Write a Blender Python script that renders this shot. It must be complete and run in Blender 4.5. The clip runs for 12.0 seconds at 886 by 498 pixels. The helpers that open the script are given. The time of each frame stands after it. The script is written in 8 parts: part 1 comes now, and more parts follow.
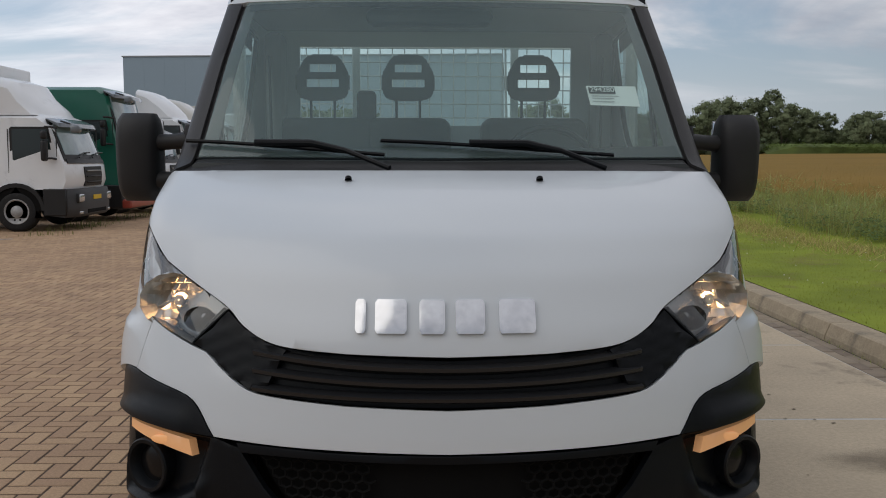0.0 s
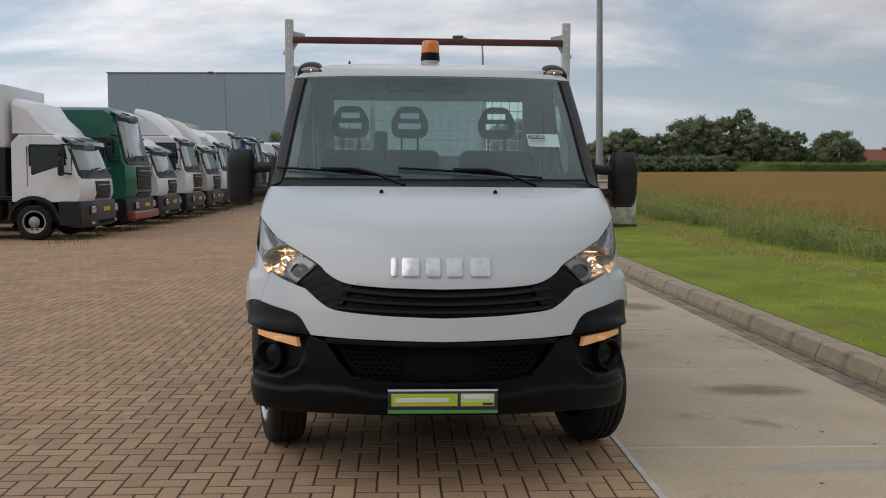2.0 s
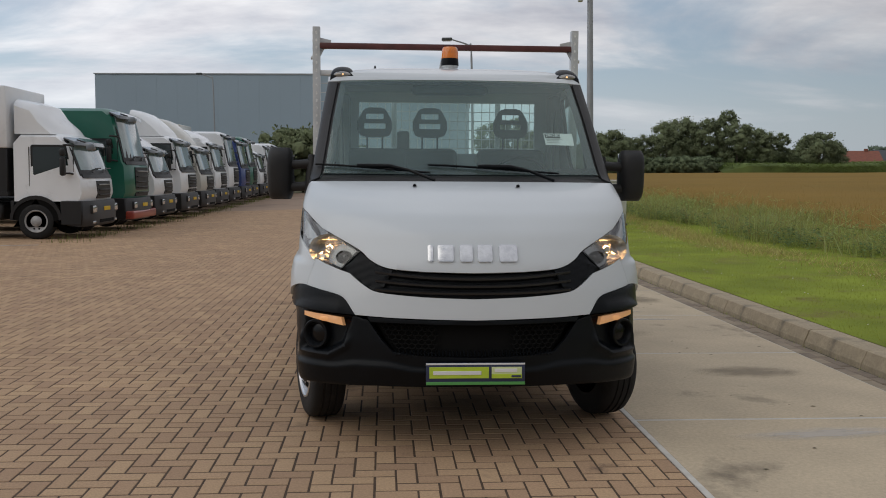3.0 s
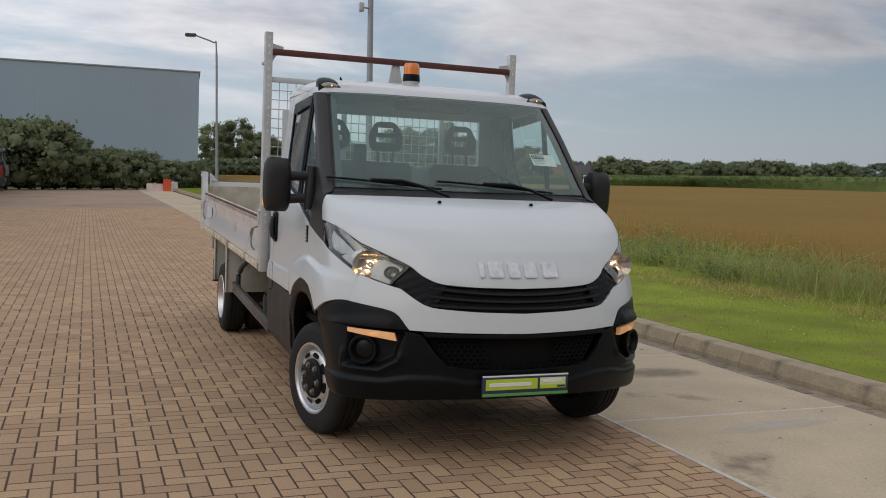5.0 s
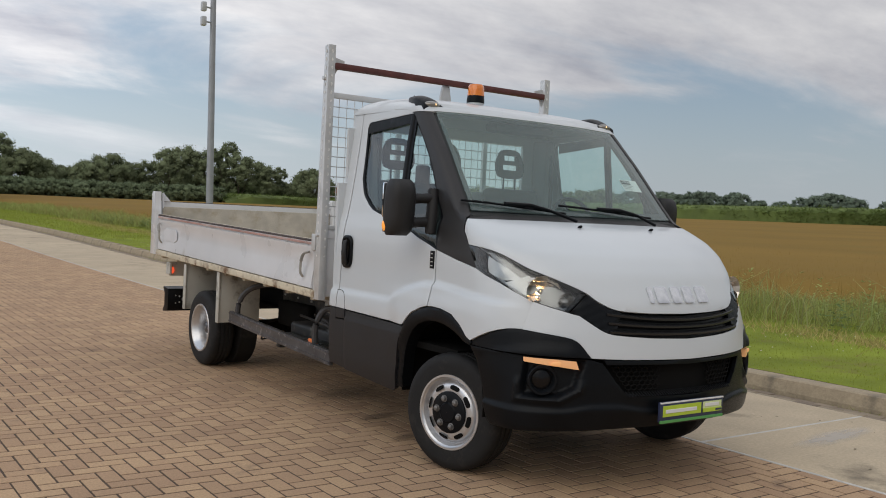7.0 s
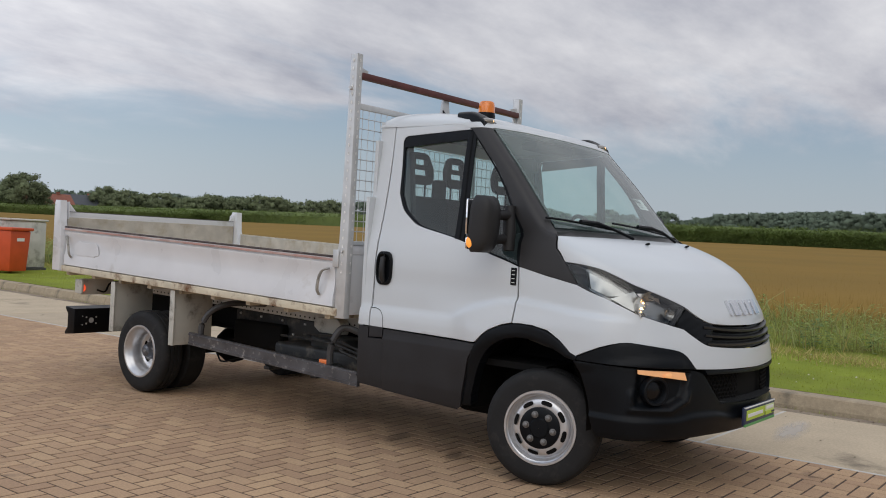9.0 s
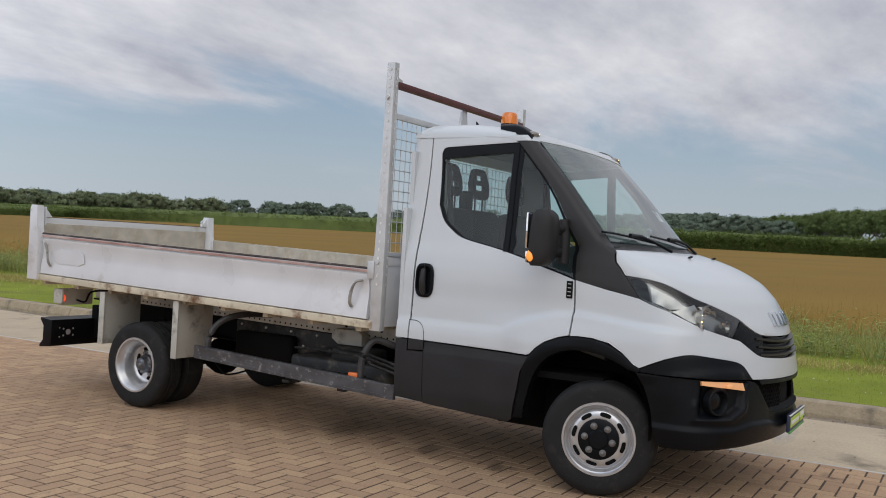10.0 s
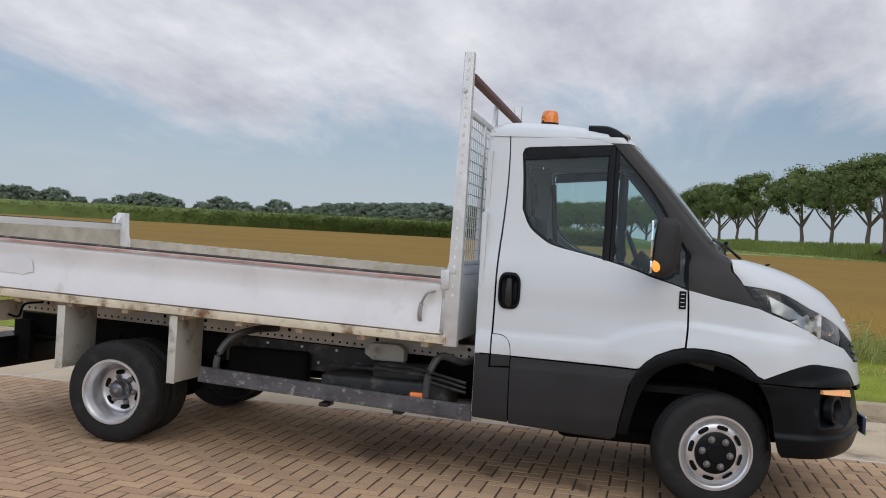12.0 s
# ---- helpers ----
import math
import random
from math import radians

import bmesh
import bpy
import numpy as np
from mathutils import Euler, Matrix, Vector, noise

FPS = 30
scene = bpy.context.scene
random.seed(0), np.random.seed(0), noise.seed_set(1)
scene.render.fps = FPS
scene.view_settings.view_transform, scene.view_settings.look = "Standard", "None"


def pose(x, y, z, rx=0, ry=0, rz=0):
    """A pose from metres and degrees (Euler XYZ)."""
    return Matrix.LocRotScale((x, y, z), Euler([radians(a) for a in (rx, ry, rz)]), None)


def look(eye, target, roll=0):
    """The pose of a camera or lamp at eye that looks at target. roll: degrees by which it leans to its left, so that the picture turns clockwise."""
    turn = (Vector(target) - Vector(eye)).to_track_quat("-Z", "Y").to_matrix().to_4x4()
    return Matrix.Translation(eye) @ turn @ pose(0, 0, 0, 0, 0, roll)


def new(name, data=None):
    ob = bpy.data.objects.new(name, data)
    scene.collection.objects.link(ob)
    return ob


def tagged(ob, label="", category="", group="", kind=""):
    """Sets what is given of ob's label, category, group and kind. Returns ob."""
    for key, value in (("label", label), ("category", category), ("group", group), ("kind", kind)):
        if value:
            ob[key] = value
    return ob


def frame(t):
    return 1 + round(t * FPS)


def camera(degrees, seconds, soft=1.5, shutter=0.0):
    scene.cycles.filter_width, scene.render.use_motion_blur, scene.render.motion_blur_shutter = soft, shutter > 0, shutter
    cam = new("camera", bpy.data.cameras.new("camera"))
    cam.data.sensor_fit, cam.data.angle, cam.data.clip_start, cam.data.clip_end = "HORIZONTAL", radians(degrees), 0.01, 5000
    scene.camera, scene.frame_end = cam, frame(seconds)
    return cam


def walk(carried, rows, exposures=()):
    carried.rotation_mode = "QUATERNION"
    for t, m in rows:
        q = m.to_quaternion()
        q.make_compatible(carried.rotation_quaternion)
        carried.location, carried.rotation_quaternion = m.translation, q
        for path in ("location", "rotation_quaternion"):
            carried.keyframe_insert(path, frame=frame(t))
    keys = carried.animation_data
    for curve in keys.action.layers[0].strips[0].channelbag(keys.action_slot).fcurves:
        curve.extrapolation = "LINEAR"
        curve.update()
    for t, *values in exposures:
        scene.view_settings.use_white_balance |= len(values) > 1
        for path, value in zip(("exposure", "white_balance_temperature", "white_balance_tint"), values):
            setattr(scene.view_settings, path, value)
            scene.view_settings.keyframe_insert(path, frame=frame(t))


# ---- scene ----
cam = camera(51.6, 12.0, soft=1.0)
PATH = [
    (0, (-0.073, -2.267, 1.521), (-0.026, -0.277, 1.322), 0.1),
    (0.5, (-0.076, -2.775, 1.514), (-0.019, -0.784, 1.335), 0.2),
    (1, (-0.09, -3.312, 1.545), (-0.03, -1.32, 1.374), 0.2),
    (1.5, (-0.188, -3.836, 1.563), (-0.117, -1.844, 1.398), 0.2),
    (2, (-0.209, -4.263, 1.553), (-0.114, -2.272, 1.388), 0.4),
    (2.5, (-0.261, -4.55, 1.551), (-0.165, -2.559, 1.392), 0.3),
    (3, (-0.481, -4.732, 1.519), (-0.354, -2.742, 1.357), 0.4),
    (3.5, (-0.807, -4.731, 1.486), (-0.586, -2.75, 1.326), 0.5),
    (5.3, (-2.544, -4.292, 1.567), (-1.731, -2.469, 1.436), 2.1),
    (5.5, (-2.702, -4.146, 1.532), (-1.841, -2.344, 1.408), 1.9),
    (6, (-3.17, -3.927, 1.555), (-2.219, -2.171, 1.445), 2.1),
    (6.5, (-3.63, -3.596, 1.524), (-2.57, -1.902, 1.432), 2.3),
    (7, (-4.101, -3.286, 1.475), (-2.944, -1.656, 1.405), 2.7),
    (7.2, (-4.301, -3.147, 1.491), (-3.1, -1.549, 1.427), 2.6),
    (8.8, (-5.487, -1.995, 1.408), (-3.937, -0.732, 1.395), 3.3),
    (9, (-5.604, -1.79, 1.409), (-4.017, -0.573, 1.391), 3.0),
    (9.5, (-5.934, -1.356, 1.423), (-4.271, -0.245, 1.408), 3.1),
    (10, (-6.175, -0.896, 1.437), (-4.444, 0.106, 1.431), 3.2),
    (10.5, (-6.311, -0.369, 1.458), (-4.523, 0.525, 1.455), 3.1),
    (11, (-6.47, 0.23, 1.449), (-4.62, 0.99, 1.449), 3.2),
    (11.5, (-6.531, 0.791, 1.432), (-4.627, 1.402, 1.438), 3.2),
    (12, (-6.538, 1.374, 1.434), (-4.59, 1.827, 1.435), 3.3),
]
EXPOSURES = [(0.0, -0.03, 6700, 9), (1.0, -0.03, 6700, 9), (2.5, -0.02, 6800, 8), (3.5, -0.08, 6800, 8), (5.5, 0.13, 6850, 9), (7.0, 0.24, 6850, 8), (9.0, 0.30, 6650, 9), (10.5, 0.38, 6600, 9), (12.0, 0.49, 6550, 9)]
walk(cam, [(t, look(eye, target, roll)) for t, eye, target, roll in PATH], exposures=EXPOSURES)


# ---- world and sun: a bright sky with broken layers of cloud ----
world = bpy.data.worlds.new("sky")
scene.world = world
world.use_nodes = True
_t = world.node_tree
_t.nodes.clear()


def wnode(kind, **sets):
    n = _t.nodes.new(kind)
    for k, v in sets.items():
        n.inputs[k].default_value = v
    return n


SUN_UP, SUN_TURN = 42, -122
sky_out = _t.nodes.new("ShaderNodeOutputWorld")
sky_bg = wnode("ShaderNodeBackground", Strength=1.0)
sky = _t.nodes.new("ShaderNodeTexSky")
sky.sky_type, sky.sun_disc = "NISHITA", False
sky.sun_elevation, sky.sun_rotation = radians(SUN_UP), radians(SUN_TURN)
sky.air_density, sky.dust_density = 1.0, 1.5
coord = _t.nodes.new("ShaderNodeTexCoord")
split = _t.nodes.new("ShaderNodeSeparateXYZ")
_t.links.new(coord.outputs["Generated"], split.inputs[0])


def wmath(op, a, b=None, c=None):
    n = _t.nodes.new("ShaderNodeMath")
    n.operation = op
    for i, v in enumerate((a, b, c)):
        if v is None:
            continue
        if isinstance(v, (int, float)):
            n.inputs[i].default_value = v
        else:
            _t.links.new(v, n.inputs[i])
    return n.outputs[0]


up = wmath("MAXIMUM", split.outputs["Z"], 0.0)
lift = wmath("ADD", up, 0.22)
flat = _t.nodes.new("ShaderNodeCombineXYZ")
_t.links.new(wmath("DIVIDE", split.outputs["X"], lift), flat.inputs[0])
_t.links.new(wmath("DIVIDE", split.outputs["Y"], lift), flat.inputs[1])
turned = _t.nodes.new("ShaderNodeMapping")
turned.inputs["Rotation"].default_value = (0, 0, radians(25))
turned.inputs["Scale"].default_value = (0.85, 1.35, 1)
turned.inputs["Location"].default_value = (0.35, 0.2, 0)
_t.links.new(flat.outputs[0], turned.inputs[0])
layers = wnode("ShaderNodeTexNoise", Scale=0.85, Detail=9.0, Roughness=0.56, Distortion=0.5)
_t.links.new(turned.outputs[0], layers.inputs["Vector"])
cover = _t.nodes.new("ShaderNodeMapRange")
cover.interpolation_type = "SMOOTHSTEP"
cover.inputs["From Min"].default_value, cover.inputs["From Max"].default_value = 0.40, 0.60
# the deck opens towards the low sky on one side
opening = wmath("MULTIPLY", wmath("MAXIMUM", wmath("ADD", split.outputs["X"], 0.2), 0.0), wmath("MULTIPLY", wmath("SUBTRACT", wmath("MINIMUM", up, 0.3), 0.145), 2.3))
_t.links.new(wmath("ADD", layers.outputs["Fac"], opening), cover.inputs[0])
body = wnode("ShaderNodeTexNoise", Scale=2.1, Detail=6.0, Roughness=0.6)
_t.links.new(turned.outputs[0], body.inputs["Vector"])
cloud = _t.nodes.new("ShaderNodeValToRGB")
cloud.color_ramp.elements[0].position, cloud.color_ramp.elements[1].position = 0.3, 0.68
cloud.color_ramp.elements[0].color = (0.44, 0.46, 0.545, 1)
cloud.color_ramp.elements[1].color = (0.775, 0.785, 0.845, 1)
_t.links.new(body.outputs["Fac"], cloud.inputs[0])
blue = _t.nodes.new("ShaderNodeVectorMath")
blue.operation = "SCALE"
blue.inputs["Scale"].default_value = 0.085
_t.links.new(sky.outputs[0], blue.inputs[0])
pale = _t.nodes.new("ShaderNodeMix")
pale.data_type = "RGBA"
pale.inputs[0].default_value = 0.5
pale.inputs[7].default_value = (0.38, 0.485, 0.645, 1)
_t.links.new(blue.outputs[0], pale.inputs[6])
mixed = _t.nodes.new("ShaderNodeMix")
mixed.data_type = "RGBA"
_t.links.new(cover.outputs[0], mixed.inputs[0])
_t.links.new(pale.outputs[2], mixed.inputs[6])
_t.links.new(cloud.outputs[0], mixed.inputs[7])
haze = _t.nodes.new("ShaderNodeMapRange")
haze.interpolation_type = "SMOOTHSTEP"
haze.inputs["From Min"].default_value, haze.inputs["From Max"].default_value = 0.0, 0.16
haze.inputs["To Min"].default_value, haze.inputs["To Max"].default_value = 0.75, 0.0
_t.links.new(up, haze.inputs[0])
hazy = _t.nodes.new("ShaderNodeMix")
hazy.data_type = "RGBA"
hazy.inputs[7].default_value = (0.52, 0.585, 0.67, 1)
_t.links.new(haze.outputs[0], hazy.inputs[0])
_t.links.new(mixed.outputs[2], hazy.inputs[6])
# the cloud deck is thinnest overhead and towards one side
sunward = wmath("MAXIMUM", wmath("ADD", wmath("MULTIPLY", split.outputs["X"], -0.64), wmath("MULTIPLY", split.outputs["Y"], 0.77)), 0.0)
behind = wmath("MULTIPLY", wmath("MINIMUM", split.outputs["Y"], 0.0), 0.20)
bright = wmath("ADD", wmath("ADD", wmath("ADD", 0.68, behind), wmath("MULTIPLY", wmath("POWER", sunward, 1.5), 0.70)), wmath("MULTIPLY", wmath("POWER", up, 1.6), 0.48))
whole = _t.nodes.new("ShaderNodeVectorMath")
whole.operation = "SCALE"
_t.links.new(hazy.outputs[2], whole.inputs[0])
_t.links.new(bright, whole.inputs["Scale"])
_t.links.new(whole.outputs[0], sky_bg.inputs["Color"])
_t.links.new(sky_bg.outputs[0], sky_out.inputs["Surface"])

sun = new("sun", bpy.data.lights.new("sun", "SUN"))
sun.data.energy, sun.data.angle, sun.data.color = 0.62, radians(60), (1.0, 0.95, 0.88)
_az = radians(SUN_TURN)
sun.matrix_world = look((math.sin(_az) * 30, math.cos(_az) * 30, 30 * math.tan(radians(SUN_UP))), (0, 0, 0))


# ---- materials ----
def mat(name, color, rough=0.5, metal=0.0, vary=0.0, scale=8.0, grain=0.0, grain_scale=120.0, coat=0.0, random=0.0, dirt=None, spec=0.5,
        dirt_amount=0.5, dirt_scale=3.0, island=0.0, speck=0.0, thin=0.0):
    """A surface with broad stains, fine grain and a bump of real size; random: shade by object, island: by loose piece."""
    m = bpy.data.materials.new(name)
    m.use_nodes = True
    t = m.node_tree
    b = t.nodes["Principled BSDF"]
    b.inputs["Roughness"].default_value, b.inputs["Metallic"].default_value = rough, metal
    b.inputs["Coat Weight"].default_value, b.inputs["Coat Roughness"].default_value = coat, 0.06
    b.inputs["Specular IOR Level"].default_value = spec
    place = t.nodes.new("ShaderNodeTexCoord")
    color = (*color, 1)
    out = None
    if vary or dirt:
        broad = t.nodes.new("ShaderNodeTexNoise")
        broad.inputs["Scale"].default_value, broad.inputs["Detail"].default_value = scale, 6
        t.links.new(place.outputs["Object"], broad.inputs["Vector"])
        r = t.nodes.new("ShaderNodeValToRGB")
        r.color_ramp.elements[0].position, r.color_ramp.elements[1].position = 0.3, 0.7
        r.color_ramp.elements[0].color = (*[c * (1 - vary) for c in color[:3]], 1)
        r.color_ramp.elements[1].color = (*[min(1, c * (1 + vary)) for c in color[:3]], 1)
        t.links.new(broad.outputs["Fac"], r.inputs[0])
        out = r.outputs[0]
        rr = t.nodes.new("ShaderNodeMapRange")
        rr.inputs["To Min"].default_value, rr.inputs["To Max"].default_value = max(0, rough - 0.12), min(1, rough + 0.12)
        t.links.new(broad.outputs["Fac"], rr.inputs[0])
        t.links.new(rr.outputs[0], b.inputs["Roughness"])
    if dirt:
        d = t.nodes.new("ShaderNodeTexNoise")
        d.inputs["Scale"].default_value, d.inputs["Detail"].default_value, d.inputs["Roughness"].default_value = dirt_scale, 8, 0.65
        t.links.new(place.outputs["Object"], d.inputs["Vector"])
        dr = t.nodes.new("ShaderNodeMapRange")
        dr.inputs["From Min"].default_value, dr.inputs["From Max"].default_value = 0.62 - 0.25 * dirt_amount, 0.78 - 0.2 * dirt_amount
        t.links.new(d.outputs["Fac"], dr.inputs[0])
        mx = t.nodes.new("ShaderNodeMix")
        mx.data_type = "RGBA"
        mx.inputs[7].default_value = (*dirt, 1)
        t.links.new(dr.outputs[0], mx.inputs[0])
        t.links.new(out, mx.inputs[6])
        out = mx.outputs[2]
    if random or island:
        which = t.nodes.new("ShaderNodeObjectInfo" if random else "ShaderNodeNewGeometry").outputs["Random" if random else "Random Per Island"]
        amount = random or island
        hs = t.nodes.new("ShaderNodeHueSaturation")
        vr = t.nodes.new("ShaderNodeMapRange")
        vr.inputs["To Min"].default_value, vr.inputs["To Max"].default_value = 1 - amount, 1 + amount
        t.links.new(which, vr.inputs[0])
        t.links.new(vr.outputs[0], hs.inputs["Value"])
        hr = t.nodes.new("ShaderNodeMapRange")
        hr.inputs["To Min"].default_value, hr.inputs["To Max"].default_value = 0.5 - 0.03 * amount, 0.5 + 0.03 * amount
        t.links.new(which, hr.inputs[0])
        t.links.new(hr.outputs[0], hs.inputs["Hue"])
        hs.inputs["Color"].default_value = color
        if out:
            t.links.new(out, hs.inputs["Color"])
        out = hs.outputs[0]
    if speck:
        fine = t.nodes.new("ShaderNodeTexNoise")
        fine.inputs["Scale"].default_value, fine.inputs["Detail"].default_value, fine.inputs["Roughness"].default_value = grain_scale * 0.45, 5, 0.7
        t.links.new(place.outputs["Object"], fine.inputs["Vector"])
        level = t.nodes.new("ShaderNodeMapRange")
        level.inputs["From Min"].default_value, level.inputs["From Max"].default_value = 0.3, 0.7
        level.inputs["To Min"].default_value, level.inputs["To Max"].default_value = 1 - speck, 1 + speck
        t.links.new(fine.outputs["Fac"], level.inputs[0])
        spots = t.nodes.new("ShaderNodeVectorMath")
        spots.operation = "SCALE"
        t.links.new(out, spots.inputs[0])
        t.links.new(level.outputs[0], spots.inputs["Scale"])
        out = spots.outputs[0]
    if out:
        t.links.new(out, b.inputs["Base Color"])
    else:
        b.inputs["Base Color"].default_value = color
    if grain:
        g = t.nodes.new("ShaderNodeTexNoise")
        g.inputs["Scale"].default_value, g.inputs["Detail"].default_value = grain_scale, 4
        t.links.new(place.outputs["Object"], g.inputs["Vector"])
        bump = t.nodes.new("ShaderNodeBump")
        bump.inputs["Strength"].default_value, bump.inputs["Distance"].default_value = grain, 0.01
        t.links.new(g.outputs["Fac"], bump.inputs["Height"])
        t.links.new(bump.outputs[0], b.inputs["Normal"])
    if thin:
        # light that passes through a leaf
        shine_through, both = t.nodes.new("ShaderNodeBsdfTranslucent"), t.nodes.new("ShaderNodeMixShader")
        both.inputs[0].default_value = thin
        shine_through.inputs[0].default_value = color
        if out:
            t.links.new(out, shine_through.inputs[0])
        t.links.new(b.outputs[0], both.inputs[1])
        t.links.new(shine_through.outputs[0], both.inputs[2])
        t.links.new(both.outputs[0], t.nodes["Material Output"].inputs[0])
    return m


def pane(name, tint, gloss=0.02, haze=None, mirror=0.05, steep_by=4.0):
    """Clear sheet: tinted see-through, with a mirror that grows at a slant; haze: share of pale blue-green film."""
    m = bpy.data.materials.new(name)
    m.use_nodes = True
    t = m.node_tree
    t.nodes.remove(t.nodes["Principled BSDF"])
    clear, shine, mx, facing = (t.nodes.new("ShaderNode" + k) for k in ("BsdfTransparent", "BsdfGlossy", "MixShader", "LayerWeight"))
    clear.inputs[0].default_value = (*tint, 1)
    shine.inputs["Roughness"].default_value = gloss
    steep, grow = t.nodes.new("ShaderNodeMath"), t.nodes.new("ShaderNodeMath")
    steep.operation, steep.inputs[1].default_value = "POWER", steep_by
    grow.operation, grow.inputs[1].default_value, grow.inputs[2].default_value = "MULTIPLY_ADD", 0.9, mirror
    t.links.new(facing.outputs["Facing"], steep.inputs[0])
    t.links.new(steep.outputs[0], grow.inputs[0])
    t.links.new(grow.outputs[0], mx.inputs[0])
    base = clear.outputs[0]
    if haze:
        film, part_film = t.nodes.new("ShaderNodeBsdfDiffuse"), t.nodes.new("ShaderNodeMixShader")
        film.inputs[0].default_value = (0.44, 0.60, 0.58, 1)
        n = t.nodes.new("ShaderNodeTexNoise")
        n.inputs["Scale"].default_value, n.inputs["Detail"].default_value = 1.5, 5
        tc = t.nodes.new("ShaderNodeTexCoord")
        t.links.new(tc.outputs["Object"], n.inputs["Vector"])
        mr = t.nodes.new("ShaderNodeMapRange")
        mr.inputs["To Min"].default_value, mr.inputs["To Max"].default_value = haze * 0.4, haze * 1.6
        t.links.new(n.outputs["Fac"], mr.inputs[0])
        t.links.new(mr.outputs[0], part_film.inputs[0])
        t.links.new(clear.outputs[0], part_film.inputs[1])
        t.links.new(film.outputs[0], part_film.inputs[2])
        base = part_film.outputs[0]
    t.links.new(base, mx.inputs[1])
    t.links.new(shine.outputs[0], mx.inputs[2])
    t.links.new(mx.outputs[0], t.nodes["Material Output"].inputs[0])
    return m


def glow(name, color, strength):
    m = bpy.data.materials.new(name)
    m.use_nodes = True
    b = m.node_tree.nodes["Principled BSDF"]
    b.inputs["Base Color"].default_value = (*color, 1)
    b.inputs["Roughness"].default_value = 0.2
    b.inputs["Emission Color"].default_value, b.inputs["Emission Strength"].default_value = (*color, 1), strength
    return m


WHITE = mat("white_paint", (0.630, 0.668, 0.696), 0.36, vary=0.025, scale=1.5, coat=0.5, spec=0.4)
BLACK = mat("black_plastic", (0.005, 0.0062, 0.008), 0.34, spec=0.16, vary=0.15, scale=6, grain=0.12, grain_scale=500)
TRIM = mat("dark_grey_trim", (0.026, 0.025, 0.0255), 0.42, spec=0.4, vary=0.1, scale=5, grain=0.1, grain_scale=600)
CLAD = mat("grey_black_cladding", (0.024, 0.0235, 0.0255), 0.45, spec=0.3, vary=0.15, scale=4, grain=0.15, grain_scale=500)
CASE = mat("matt_mirror_plastic", (0.022, 0.022, 0.023), 0.5, spec=0.35, vary=0.15, scale=6, grain=0.15, grain_scale=500)
# black of underbody parts, and painted shade for holes, slots and recess backs
VOID = mat("underbody_and_shade_black", (0.006, 0.006, 0.006), 0.85, spec=0.15, vary=0.3, scale=5)
RUBBER = mat("tyre_rubber", (0.015, 0.015, 0.0155), 0.7, spec=0.3, vary=0.2, scale=9, grain=0.2, grain_scale=200, dirt=(0.035, 0.032, 0.03), dirt_amount=0.3, dirt_scale=12)
RIM = mat("silver_wheel_paint", (0.64, 0.645, 0.66), 0.34, metal=0.8, vary=0.06, scale=14, grain=0.03, grain_scale=90, dirt=(0.36, 0.34, 0.32), dirt_amount=0.05, dirt_scale=16)
STEEL = mat("worn_grey_steel", (0.13, 0.135, 0.15), 0.36, metal=0.7, vary=0.35, scale=6, dirt=(0.45, 0.45, 0.45), dirt_amount=0.26, dirt_scale=22)
GALV = mat("galvanised_steel", (0.62, 0.63, 0.63), 0.45, metal=0.4, vary=0.1, scale=10)
BED = mat("white_bed_paint", (0.74, 0.75, 0.77), 0.3, vary=0.05, scale=3, coat=0.5, dirt=(0.5, 0.48, 0.44), dirt_amount=0.1, dirt_scale=2.5)
CREAM = mat("cream_weathered_paint", (0.66, 0.59, 0.45), 0.65, vary=0.16, scale=6, grain=0.3, grain_scale=60, dirt=(0.15, 0.065, 0.022), dirt_amount=0.42, dirt_scale=7)
INBED = mat("worn_grey_bed_lining", (0.50, 0.46, 0.39), 0.7, vary=0.18, scale=7, grain=0.2, grain_scale=60, dirt=(0.36, 0.29, 0.19), dirt_amount=0.5, dirt_scale=4)
FLAPS = mat("cream_mudguard_paint", (0.52, 0.51, 0.46), 0.6, vary=0.08, scale=5, dirt=(0.17, 0.15, 0.12), dirt_amount=0.35, dirt_scale=6)
REDBAR = mat("dark_red_bar", (0.10, 0.028, 0.025), 0.5, vary=0.25, scale=9)
SIGNAL = glow("amber_signal_lens", (0.90, 0.47, 0.22), 0.14)
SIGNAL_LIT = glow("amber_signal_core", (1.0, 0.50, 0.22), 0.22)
BULB = glow("warm_bulb", (1.0, 0.57, 0.26), 34.0)
DIMBULB = glow("small_warm_bulb", (1.0, 0.60, 0.28), 1.3)
REFLECT = mat("bright_reflector", (0.72, 0.68, 0.62), 0.36, metal=1.0, vary=0.2, scale=25)
HOUSING = mat("lamp_housing", (0.26, 0.26, 0.255), 0.22, metal=0.9, vary=0.2, scale=14)
LENS = pane("clear_lens", (0.93, 0.95, 0.95), 0.02, mirror=0.05, steep_by=2.4)
GLASS = pane("windscreen_glass", (0.86, 1.0, 0.965), 0.01, haze=0.18)
SIDEGLASS = pane("tinted_side_glass", (0.74, 0.87, 0.86), 0.01, haze=0.01, mirror=0.05, steep_by=3.0)
MIRROR = mat("mirror_glass", (0.9, 0.9, 0.9), 0.02, metal=1.0)
SEAT = mat("dark_seat_fabric", (0.03, 0.036, 0.036), 0.85, vary=0.2, scale=20)
DASH = mat("grey_dashboard", (0.034, 0.038, 0.038), 0.6, vary=0.1, scale=8)
HEADLINER = mat("pale_cab_lining", (0.20, 0.215, 0.215), 0.85, vary=0.06, scale=4)
